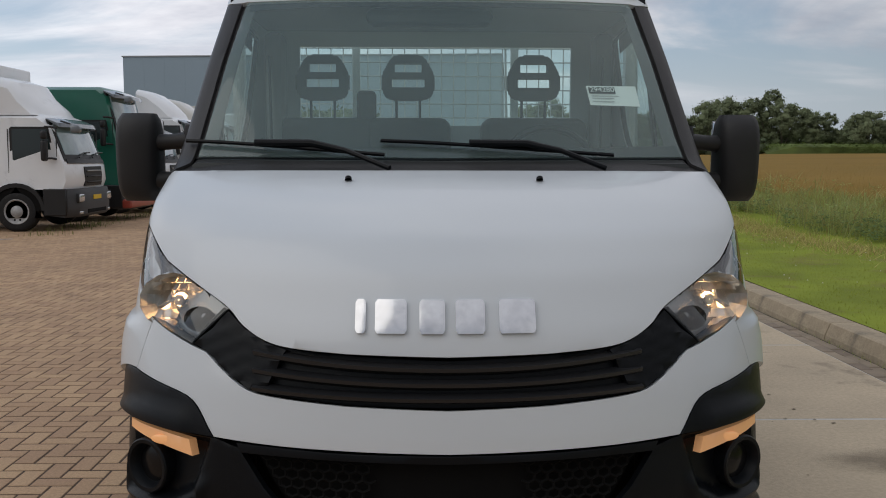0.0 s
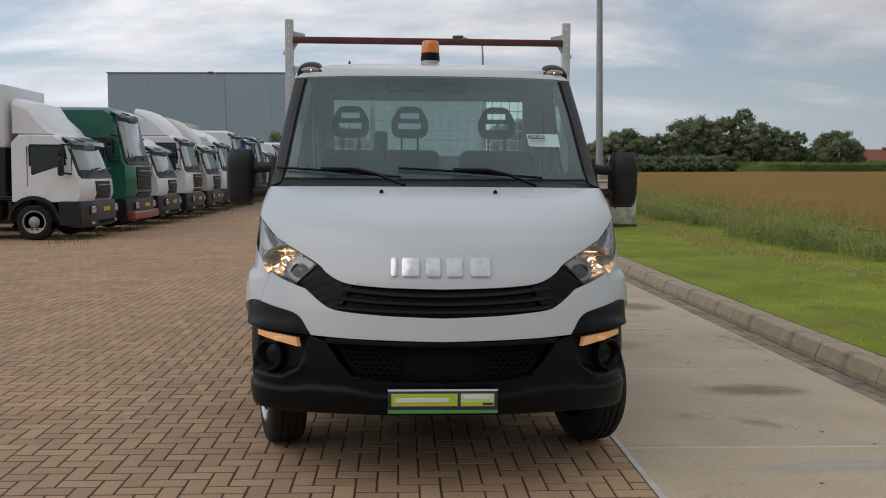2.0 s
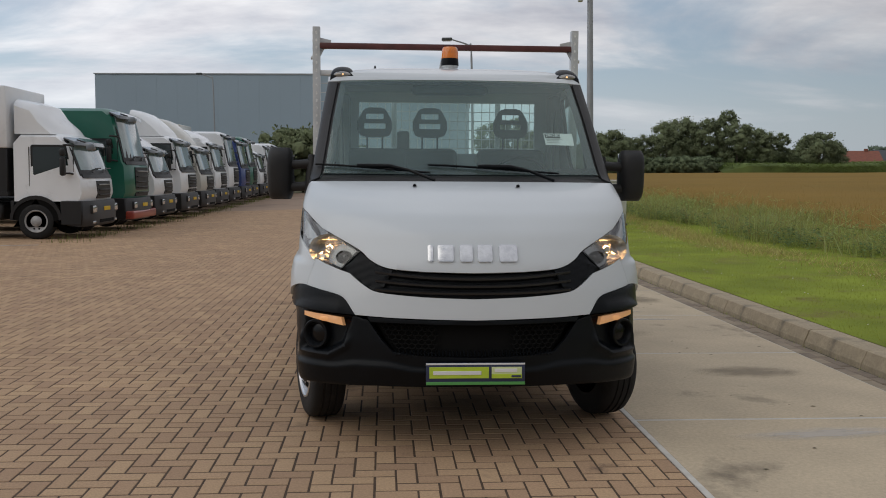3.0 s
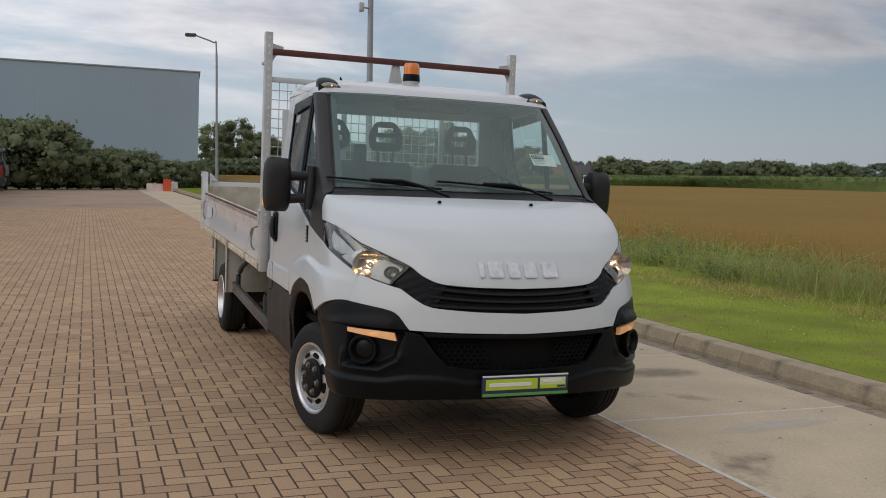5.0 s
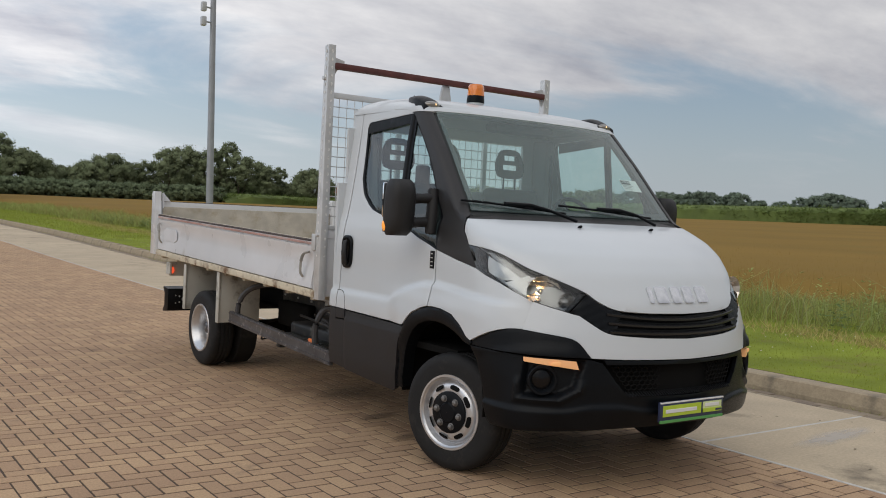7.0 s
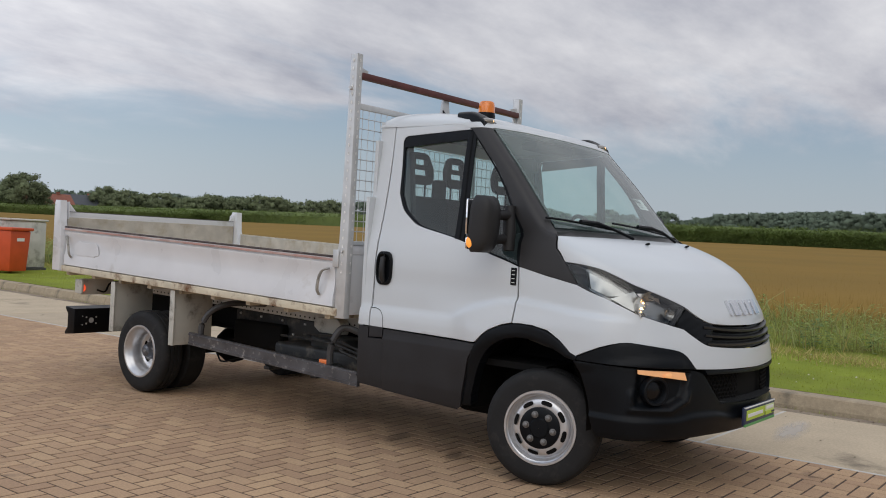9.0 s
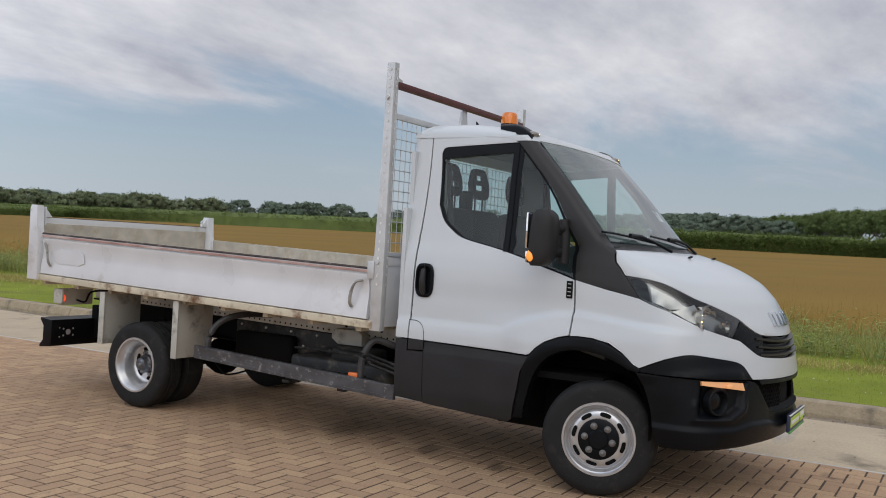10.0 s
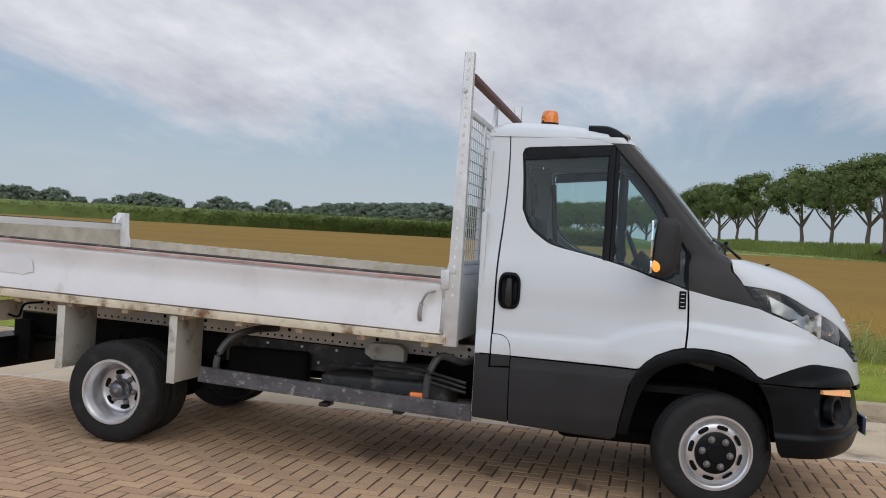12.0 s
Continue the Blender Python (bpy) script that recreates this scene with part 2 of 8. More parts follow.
PAPER = mat("white_paper", (0.8, 0.8, 0.8), 0.7, vary=0.03, scale=4)
INK = mat("black_ink", (0.015, 0.015, 0.015), 0.6)
LIME = mat("lime_green_print", (0.50, 0.66, 0.06), 0.4, vary=0.06, scale=20)
NAVY = mat("dark_blue_frame", (0.03, 0.04, 0.09), 0.4)
GREENEDGE = mat("green_edge", (0.10, 0.36, 0.10), 0.4)
ORANGE = mat("orange_marker", (0.9, 0.22, 0.05), 0.25, coat=0.4)


# ---- mesh tools ----
def link(name, bm, material, smooth_faces=True):
    bmesh.ops.recalc_face_normals(bm, faces=bm.faces)
    me = bpy.data.meshes.new(name)
    bm.to_mesh(me)
    bm.free()
    if smooth_faces:
        me.shade_smooth()
        me.set_sharp_from_angle(angle=radians(38))
    me.materials.append(material)
    return new(name, me)


def part(name, bm, material, parent, label="", smooth_faces=True):
    """One mesh as a part under a thing or a part."""
    ob = link(name, bm, material, smooth_faces)
    ob.parent = parent
    return tagged(ob, label)


def thing(name, label, category, group="", kind="", m=None):
    ob = new(name)
    ob.empty_display_size = 0.3
    if m is not None:
        ob.matrix_basis = m
    return tagged(ob, label, category, group, kind)


def box(bm, lo, hi, bevel=0.0, seg=2):
    vs = [bm.verts.new((x, y, z)) for x in (lo[0], hi[0]) for y in (lo[1], hi[1]) for z in (lo[2], hi[2])]
    fs = [bm.faces.new([vs[i] for i in f]) for f in ((0, 1, 3, 2), (4, 6, 7, 5), (0, 4, 5, 1), (2, 3, 7, 6), (0, 2, 6, 4), (1, 5, 7, 3))]
    if bevel:
        es = {e for f in fs for e in f.edges}
        bmesh.ops.bevel(bm, geom=list(es), offset=bevel, segments=seg, affect="EDGES", profile=0.5)
    return vs


def prism(bm, pts, axis, a, b, bevel=0.0):
    """A polygon in the two other axes, drawn out along one axis from a to b."""
    def put(p, t):
        q = list(p)
        q.insert("xyz".index(axis), t)
        return bm.verts.new(q)
    lo, hi = [put(p, a) for p in pts], [put(p, b) for p in pts]
    fs = [bm.faces.new(lo), bm.faces.new(hi[::-1])]
    n = len(pts)
    for i in range(n):
        fs.append(bm.faces.new((lo[i], lo[(i + 1) % n], hi[(i + 1) % n], hi[i])))
    if bevel:
        es = list({e for f in fs[:2] for e in f.edges})
        bmesh.ops.bevel(bm, geom=es, offset=bevel, segments=2, affect="EDGES", profile=0.5)


def tube(bm, pts, r, seg=10, closed=False, squash=1.0, up=(0, 0, 1)):
    """A round bar along points; r may be a list."""
    pts = [Vector(p) for p in pts]
    rings = []
    n = len(pts)
    for i, p in enumerate(pts):
        a, b = (pts[i - 1] if i or closed else p), (pts[(i + 1) % n] if i < n - 1 or closed else p)
        d = (b - a).normalized()
        u = Vector(up) if abs(d.dot(Vector(up))) < 0.95 else Vector((1, 0, 0))
        s = d.cross(u).normalized()
        w = s.cross(d)
        rad = r[i] if isinstance(r, (list, tuple)) else r
        rings.append([bm.verts.new(p + s * rad * math.cos(t) + w * rad * squash * math.sin(t)) for t in (2 * math.pi * k / seg for k in range(seg))])
    for i in range(n if closed else n - 1):
        a, b = rings[i], rings[(i + 1) % n]
        for k in range(seg):
            bm.faces.new((a[k], a[(k + 1) % seg], b[(k + 1) % seg], b[k]))
    if not closed:
        bm.faces.new(rings[0][::-1])
        bm.faces.new(rings[-1])


def lathe(bm, prof, seg=48, axis="x", centre=(0, 0, 0), cap=True):
    """Turns a profile of (distance along the axis, radius) about an axis."""
    rings = []
    for a, r in prof:
        ring = []
        for k in range(seg):
            c, s = r * math.cos(2 * math.pi * k / seg), r * math.sin(2 * math.pi * k / seg)
            p = {"x": (a, c, s), "y": (s, a, c), "z": (c, s, a)}[axis]
            ring.append(bm.verts.new([p[i] + centre[i] for i in range(3)]))
        rings.append(ring)
    for a, b in zip(rings, rings[1:]):
        for k in range(seg):
            bm.faces.new((a[k], a[(k + 1) % seg], b[(k + 1) % seg], b[k]))
    if cap:
        bm.faces.new(rings[0][::-1])
        bm.faces.new(rings[-1])


def shear(bm, slope=0.028, at=2.6):
    """Lets what is built level rise to the rear, as the unladen chassis does."""
    for v in bm.verts:
        v.co.z += slope * (v.co.y - at)
    return bm


def fresh():
    return bmesh.new()


def spline(pts, n=6):
    """A smooth line through points of any dimension."""
    P = [np.array(p, float) for p in pts]
    P = [2 * P[0] - P[1]] + P + [2 * P[-1] - P[-2]]
    out = []
    for a, b, c, d in zip(P, P[1:], P[2:], P[3:]):
        for k in range(n):
            t = k / n
            out.append(tuple(0.5 * (2 * b + (c - a) * t + (2 * a - 5 * b + 4 * c - d) * t * t + (3 * b - a - 3 * c + d) * t ** 3)))
    return out + [tuple(P[-2])]
# Cab skin: each level is a plan curve (bowed nose, tight corner, straight side).
def ramp(v, keys, col):
    return np.interp(v, [k[0] for k in keys], [k[col] for k in keys])


# height, centre y, half width, y where the side begins, bow of the nose, corner power
LEVELS = [
    (0.30, 0.170, 0.930, 0.60, 0.24, 6.0), (0.37, 0.080, 0.975, 0.66, 0.26, 6.0),
    (0.48, 0.045, 0.995, 0.72, 0.27, 5.2), (0.62, 0.045, 1.000, 0.76, 0.27, 4.8),
    (0.76, 0.056, 1.000, 0.80, 0.27, 4.5), (0.90, 0.080, 0.998, 0.82, 0.27, 4.0),
    (1.05, 0.128, 0.993, 0.86, 0.27, 3.9), (1.20, 0.212, 0.987, 0.92, 0.27, 4.0),
    (1.30, 0.310, 0.978, 0.97, 0.26, 4.8), (1.38, 0.455, 0.968, 1.00, 0.24, 6.0),
    (1.44, 0.620, 0.955, 1.04, 0.20, 6.0), (1.475, 0.790, 0.948, 1.06, 0.13, 7.0),
    (1.50, 0.918, 0.945, 1.11, 0.075, 9.0), (1.60, 1.003, 0.932, 1.21, 0.075, 9.0),
    (1.895, 1.253, 0.898, 1.45, 0.07, 9.0), (2.14, 1.480, 0.868, 1.67, 0.07, 9.0),
    (2.19, 1.530, 0.862, 1.72, 0.07, 9.0)]
REAR = 2.43
_fine = np.linspace(0.30, 2.19, 379)
_kern = np.exp(-0.5 * (np.arange(-8, 9) / 3.0) ** 2)
_kern /= _kern.sum()
_cols = [np.convolve(np.pad(ramp(_fine, LEVELS, c), 8, mode="reflect", reflect_type="odd"), _kern, "valid") for c in range(1, 6)]
_q = np.sin(np.linspace(0, math.pi / 2, 120)) ** 0.8
SK_X, SK_Y = [], []
for y0, w, ys, a, p in zip(*_cols):
    yy = y0 + a * _q ** 2 + (ys - y0 - a) * (1 - np.clip(1 - _q ** p, 0, 1) ** (1 / p))
    arc = np.concatenate([[0], np.cumsum(np.hypot(np.diff(w * _q), np.diff(yy)))])
    s = np.linspace(0, arc[-1], 101)
    SK_X.append(np.concatenate([np.interp(s, arc, w * _q), np.full(50, w)]))
    SK_Y.append(np.concatenate([np.interp(s, arc, yy), np.linspace(ys, REAR, 51)[1:]]))
SK_X, SK_Y = np.array(SK_X), np.array(SK_Y)
SK_S = np.concatenate([np.linspace(0, 1, 101), np.linspace(1, 2, 51)[1:]])
SK_V = np.concatenate([[0], np.cumsum(np.hypot(np.diff(_fine), np.diff(_cols[0])))])


def smooth(a, b, t):
    t = min(max((t - a) / (b - a), 0), 1)
    return t * t * (3 - 2 * t)


def skin(s, v):
    """A point of the right half of the cab (x > 0) from its two surface coordinates."""
    i = min(max(float(np.interp(v, SK_V, np.arange(len(SK_V)))), 0), len(SK_V) - 1.001)
    k, f = int(i), i - int(i)
    row = lambda t: (1 - f) * t[k] + f * t[k + 1]
    x, y, z = float(np.interp(s, SK_S, row(SK_X))), float(np.interp(s, SK_S, row(SK_Y))), float(np.interp(v, SK_V, _fine))
    # swelling over the front wheel, hollow under the belt line
    x += 0.016 * smooth(0.35, 0.75, y) * (1 - smooth(1.3, 1.95, y)) * smooth(0.5, 0.7, z) * (1 - smooth(0.93, 1.06, z))
    x -= 0.008 * smooth(1.0, 1.3, y) * smooth(0.86, 0.95, z) * (1 - smooth(1.1, 1.3, z))
    return x, y, z


def at_z(z):
    return float(np.interp(z, _fine, SK_V))


def from_x(x, z):
    """Surface coordinates of the point of the nose at that x and height."""
    k = int(np.argmin(abs(_fine - z)))
    return float(np.interp(x, SK_X[k][:101], SK_S[:101])), at_z(z)


def from_y(y, z):
    """Surface coordinates of the point of the flank at that y and height."""
    k = int(np.argmin(abs(_fine - z)))
    return float(np.interp(y, SK_Y[k], SK_S)), at_z(z)


SCALE_S = 1.3
MIDDLE = Vector((0, 1.5, 1.1))


def on_skin(s, v, off=0.0):
    x, y, z = skin(abs(s), v)
    p = Vector((x, y, z))
    if off:
        e = 0.004
        s0 = max(abs(s), 0.003)
        a, b, c, d = (Vector(skin(*q)) for q in ((s0 - e if s0 > e else 0, v), (s0 + e, v), (s0, v - e), (s0, v + e)))
        n = (b - a).cross(d - c)
        if n.length > 1e-9:
            n.normalize()
            if n.dot(p - MIDDLE) < 0:
                n = -n
            p += n * off
    if s < 0:
        p.x = -p.x
    return p


def shrunk(pts, gap):
    """The polygon with each corner moved inwards by about the gap."""
    n = len(pts)
    area = sum(pts[i][0] * pts[(i + 1) % n][1] - pts[(i + 1) % n][0] * pts[i][1] for i in range(n))
    sign = 1 if area > 0 else -1
    out = []
    for i in range(n):
        a, b, c = (Vector(pts[j % n]) for j in (i - 1, i, i + 1))
        d1, d2 = (b - a), (c - b)
        if d1.length < 1e-7 or d2.length < 1e-7:
            out.append(tuple(b))
            continue
        d1.normalize(), d2.normalize()
        m = Vector((-d1.y - d2.y, d1.x + d2.x))
        if m.length < 1e-6:
            out.append(tuple(b))
            continue
        m.normalize()
        out.append(tuple(b + sign * m * gap))
    return out


def sheet(outline, off=0.0, thick=0.012, gap=0.0016, cut=0.04, relief=None, edge=0.0012):
    """A panel of the cab skin within an outline of surface coordinates, with thickness; negative s is the other flank."""
    pts = [(s * SCALE_S, v) for s, v in outline]
    if gap:
        pts = shrunk(pts, gap)
    bm = fresh()
    bm.faces.new([bm.verts.new((a, b, 0)) for a, b in pts]).normal_update()
    xs, ys = [p[0] for p in pts], [p[1] for p in pts]
    for k in range(int((max(xs) - min(xs)) / cut) + 1):
        c = min(xs) + (k + 0.5) * cut
        bmesh.ops.bisect_plane(bm, geom=bm.verts[:] + bm.edges[:] + bm.faces[:], plane_co=(c, 0, 0), plane_no=(1, 0, 0))
    for k in range(int((max(ys) - min(ys)) / cut) + 1):
        c = min(ys) + (k + 0.5) * cut
        bmesh.ops.bisect_plane(bm, geom=bm.verts[:] + bm.edges[:] + bm.faces[:], plane_co=(0, c, 0), plane_no=(0, 1, 0))
    rim = {v for e in bm.edges if len(e.link_faces) == 1 for v in e.verts}
    flat = {v: (v.co.x / SCALE_S, v.co.y) for v in bm.verts}
    lows = {}
    for v in list(rim):
        w = bm.verts.new((0, 0, 0))
        lows[v] = w
        w.co = on_skin(*flat[v], off - thick)
    edges = [e for e in bm.edges if len(e.link_faces) == 1]
    for v, (s, w) in flat.items():
        o = off
        if v in rim:
            o -= min(edge, thick * 0.3)
        if relief:
            o += relief(*on_skin(s, w))
        v.co = on_skin(s, w, o)
    for e in edges:
        a, b = e.verts
        bm.faces.new((a, b, lows[b], lows[a]))
    return bm


def mirrored(outline):
    return [(-s, v) for s, v in outline][::-1]


def whole_width(half):
    """Closes a half outline that starts and ends on the middle line."""
    return half + [(-s, v) for s, v in half[::-1] if abs(s) > 1e-6]


# ---- the tipper truck: cab ----
truck = thing("tipper_truck", "white light tipper truck with dropside bed parked on brick paving", "truck")
X, Y = from_x, from_y
C = lambda z: (0.0, at_z(z))
BOTH = (-1, 1)


def flank(name, outline, material, label="", parent=None, **kw):
    """The same panel on both flanks."""
    made = []
    for sd in BOTH:
        o = outline if sd > 0 else mirrored(outline)
        made.append(part(name, sheet(o, **kw), material, parent or truck, label))
    return made


hood_low = [X(0.271, 0.999), X(0.42, 1.008), X(0.50, 1.024), X(0.567, 1.060)]
lamp_top = [X(0.612, 1.100), X(0.693, 1.143), X(0.836, 1.212), X(0.925, 1.288), Y(0.74, 1.312), Y(0.87, 1.326)]
lamp_low = [Y(0.777, 1.196), Y(0.70, 1.165), Y(0.60, 1.130), Y(0.436, 1.050), X(0.80, 1.024), X(0.721, 0.998)]
hood = [C(0.994)] + spline(hood_low + lamp_top[:3], 4) + spline(lamp_top[2:], 4)[1:] + [X(0.94, 1.40), X(0.93, 1.474), X(0.6, 1.478), C(1.479)]
hood[-4] = Y(0.93, 1.40)
part("hood", sheet(whole_width(hood), thick=0.02, cut=0.03), WHITE, truck, "smooth white bonnet")

band_top = [X(0.673, 0.981), X(0.60, 0.925), X(0.54, 0.893), X(0.452, 0.880), X(0.273, 0.868)]
trim_top = [Y(0.735, 0.800), Y(0.60, 0.862), Y(0.50, 0.893), Y(0.44, 0.897), X(0.90, 0.893), X(0.80, 0.876), X(0.728, 0.861), X(0.69, 0.835), X(0.66, 0.79), X(0.640, 0.762)]
band = [C(0.860)] + spline(band_top[::-1], 3) + [X(0.721, 0.994), X(0.80, 1.020), Y(0.422, 1.045)] + spline(trim_top[3:], 2) + [X(0.453, 0.756), C(0.749)]
part("front_band", sheet(whole_width(band), thick=0.02, cut=0.03, gap=0.0004, edge=0.0003), WHITE, truck)


def swage(x, y, z):
    """Swelling over the wheel arch, its shoulder line, and the soft ledge along the foot of the door."""
    top = float(np.interp(y, (0.3, 0.57, 0.77, 0.97, 1.13, 1.30, 1.47, 1.60, 1.70), (1.03, 1.04, 1.058, 1.080, 1.094, 1.078, 1.035, 0.98, 0.93)))
    bulge = 0.022 * (1 - smooth(top - 0.036, top + 0.004, z)) * (1 - smooth(1.50, 1.72, y + 0.5 * max(0.0, 0.93 - z))) * smooth(0.40, 0.62, y)
    ledge = 0.010 * (1 - smooth(0.925, 0.945, z)) * smooth(1.60, 1.72, y)
    return bulge + ledge


fender = [Y(0.425, 1.046)] + lamp_low[3::-1] + [Y(0.974, 1.233), Y(1.173, 1.277), Y(1.171, 0.94), Y(1.131, 0.944), Y(1.03, 0.942), Y(0.926, 0.924), Y(0.84, 0.875), Y(0.771, 0.815)] + spline(trim_top[:4], 2) + [Y(0.432, 0.90)]
flank("wing", fender, WHITE, cut=0.016, gap=0.0008, edge=0.0004, relief=swage)
flank("wing_lip", [Y(0.385, 0.905), Y(0.385, 1.025), Y(0.425, 1.040), Y(0.48, 1.055), Y(0.48, 0.905)], WHITE, off=-0.0012, thick=0.006, gap=0, cut=0.02)
pillar_edge = [X(0.885, 1.500), X(0.866, 1.60), X(0.832, 1.895), X(0.803, 2.11), X(0.798, 2.138)]
window_front = [Y(1.655, 2.130), Y(1.40, 1.84), Y(1.255, 1.60), Y(1.185, 1.42), Y(1.176, 1.277)]
trim = [Y(0.777, 1.198), Y(0.875, 1.328), Y(0.94, 1.40), X(0.93, 1.480)] + pillar_edge + [Y(1.69, 2.138)] + spline(window_front, 4) + [Y(0.974, 1.235)]
flank("pillar_trim", trim, TRIM, "dark grey plastic pillar trim", cut=0.035)
sill_line = [Y(1.401, 1.343), Y(1.653, 1.422), Y(1.87, 1.470), Y(2.049, 1.530), Y(2.14, 1.605), Y(2.191, 1.712)]
daylight = spline(window_front, 3) + spline(sill_line, 3) + [Y(2.216, 2.06), Y(2.205, 2.09), Y(2.18, 2.10)]
door = [Y(2.298, 2.168), Y(2.31, 1.50), Y(2.322, 0.90), Y(2.322, 0.815), Y(1.453, 0.799), Y(1.435, 0.803), Y(1.39, 0.85), Y(1.342, 0.885), Y(1.25, 0.925), Y(1.180, 0.942), Y(1.182, 1.277)] + spline(sill_line, 3) + [Y(2.216, 2.06), Y(2.205, 2.09), Y(2.18, 2.10), Y(1.66, 2.13), Y(1.73, 2.168)]
doors = flank("door", door, WHITE, "white cab door", cut=0.018, thick=0.03, relief=swage)
flank("rear_pillar", [Y(2.304, 2.168), Y(2.318, 1.50), Y(2.330, 0.90), Y(2.330, 0.815), Y(2.425, 0.817), Y(2.425, 2.172)], WHITE, cut=0.03, relief=swage)
for sd, d in zip(BOTH, doors):
    side = lambda o: o if sd > 0 else mirrored(o)
    flap = [Y(2.322, 0.936), Y(2.275, 0.934), Y(2.235, 0.915), Y(2.213, 0.88), Y(2.206, 0.822), Y(2.322, 0.822)]
    part("filler_flap", sheet(side(flap), off=0.009, thick=0.008, gap=0, cut=0.02), WHITE, d, "white filler flap with rounded corner")
    bm = fresh()
    tube(bm, [(sd * p.x, p.y, p.z) for p in (on_skin(*q, off=0.0095) for q in spline([Y(2.328, 0.937), Y(2.275, 0.936), Y(2.236, 0.919), Y(2.211, 0.88), Y(2.203, 0.815)], 4))], 0.0022, 5)
    part("flap_seam", bm, BLACK, d)
    part("flap_foot", sheet(side([Y(2.322, 0.812), Y(2.206, 0.812), Y(2.206, 0.748), Y(2.322, 0.742)]), off=0.010, thick=0.008, gap=0, cut=0.02), CLAD, d)
    part("lower_door_cladding", sheet(side([Y(2.202, 0.805), Y(1.442, 0.789), Y(1.49, 0.69), Y(1.516, 0.56), Y(1.535, 0.47), Y(1.55, 0.385), Y(1.58, 0.365), Y(2.196, 0.400)]), off=0.006, thick=0.03, cut=0.02, relief=lambda x, y, z: 0.006 * (1 - smooth(0.745, 0.765, z))), CLAD, d, "dark grey plastic cladding")
    # glass of the door in its black surround
    ins = shrunk([(s * SCALE_S, v) for s, v in daylight], 0.022)
    ins = [(s / SCALE_S, v) for s, v in ins]
    g = part("door_window", sheet(side(ins), off=-0.012, thick=0.004, gap=0, cut=0.08), SIDEGLASS, d)
    g.visible_shadow = False
    n = len(daylight)
    bm = fresh()
    for i in range(n):
        j = (i + 1) % n
        q = [on_skin(*(daylight[i]), off=-0.003), on_skin(*(daylight[j]), off=-0.003), on_skin(*ins[j], off=-0.006), on_skin(*ins[i], off=-0.006)]
        low = [on_skin(*ins[i], off=-0.03), on_skin(*ins[j], off=-0.03)]
        if sd < 0:
            for p in q + low:
                p.x = -p.x
        bm.faces.new([bm.verts.new(p) for p in q])
        bm.faces.new([bm.verts.new(p) for p in (q[3], q[2], low[1], low[0])])
    bmesh.ops.remove_doubles(bm, verts=bm.verts, dist=0.0005)
    part("window_frame", bm, BLACK, d)
    bm = fresh()
    tube(bm, [(sd * (x + 0.0), y, z) for x, y, z in (tuple(on_skin(*Y(1.665, 1.425 + 0.69 * k / 8), off=-0.006)) for k in range(9))], 0.024, 8, squash=0.5)
    part("window_divider", bm, BLACK, d)
    part("divider_panel", sheet(side([Y(1.672, 1.395 + 0.0775 * k) for k in range(10)] + [Y(1.618, 2.105 - 0.0814 * k) for k in range(10)]), off=-0.004, thick=0.010, gap=0, cut=0.08), BLACK, d)
    part("wind_deflector", sheet(side([Y(1.66, 2.122), Y(2.19, 2.094), Y(2.20, 2.02), Y(1.67, 2.065)]), off=0.004, thick=0.004, gap=0, cut=0.08), BLACK, d)
    # recessed handle: dish and grip
    bm = fresh()
    lathe(bm, [(-0.008, 1.0), (0.004, 1.0), (0.009, 0.94), (0.009, 0.84), (0.002, 0.78), (-0.004, 0.70), (-0.005, 0.05)], 48, "x")
    for v in bm.verts:
        r = math.hypot(v.co.y, v.co.z)
        ca, sa = v.co.y / r, v.co.z / r
        wide = 0.068 * (1 - 0.10 * sa * sa)
        v.co = Vector((sd * (0.991 + v.co.x), 2.234 + wide * r * math.copysign(abs(ca) ** 0.55, ca), 1.207 + 0.112 * r * math.copysign(abs(sa) ** 0.55, sa)))
    hd = part("handle_dish", bm, BLACK, d)
    bm = fresh()
    tube(bm, [(sd * x, 2.234, z) for x, z in ((0.990, 1.118), (1.006, 1.14), (1.014, 1.205), (1.006, 1.275), (0.990, 1.302))], [0.016, 0.022, 0.021, 0.018, 0.013], 12)
    part("door_handle", bm, mat("satin_black_grip", (0.02, 0.021, 0.023), 0.38, spec=0.5), d)
flank("cladding", [Y(2.334, 0.808), Y(2.425, 0.810), Y(2.425, 0.417), Y(2.202, 0.402), Y(2.206, 0.738), Y(2.334, 0.734)], CLAD, off=0.004, thick=0.03)
arch_out = [Y(1.545, 0.395), Y(1.532, 0.47), Y(1.513, 0.56), Y(1.487, 0.68), Y(1.445, 0.785), Y(1.39, 0.850), Y(1.31, 0.898), Y(1.22, 0.928), Y(1.12, 0.942), Y(1.03, 0.937), Y(0.94, 0.916), Y(0.85, 0.872), Y(0.785, 0.828), Y(0.735, 0.792)]
arch_in = [Y(0.742, 0.772), Y(0.80, 0.782), Y(0.86, 0.808), Y(0.95, 0.840), Y(1.05, 0.858), Y(1.15, 0.858), Y(1.24, 0.838), Y(1.32, 0.795), Y(1.385, 0.722), Y(1.43, 0.62), Y(1.462, 0.51), Y(1.482, 0.398)]
def arch_roll(x, y, z):
    """The trim rounds inwards towards its opening."""
    d = math.hypot((y - 1.10) / 1.06, z - 0.42)
    return 0.016 * smooth(0.40, 0.47, d) - 0.010


flank("arch_trim", spline(arch_out, 4) + spline(arch_in, 4), BLACK, "black plastic wheel arch trim", off=0.010, thick=0.09, cut=0.015, gap=0.0, edge=0.004, relief=arch_roll)


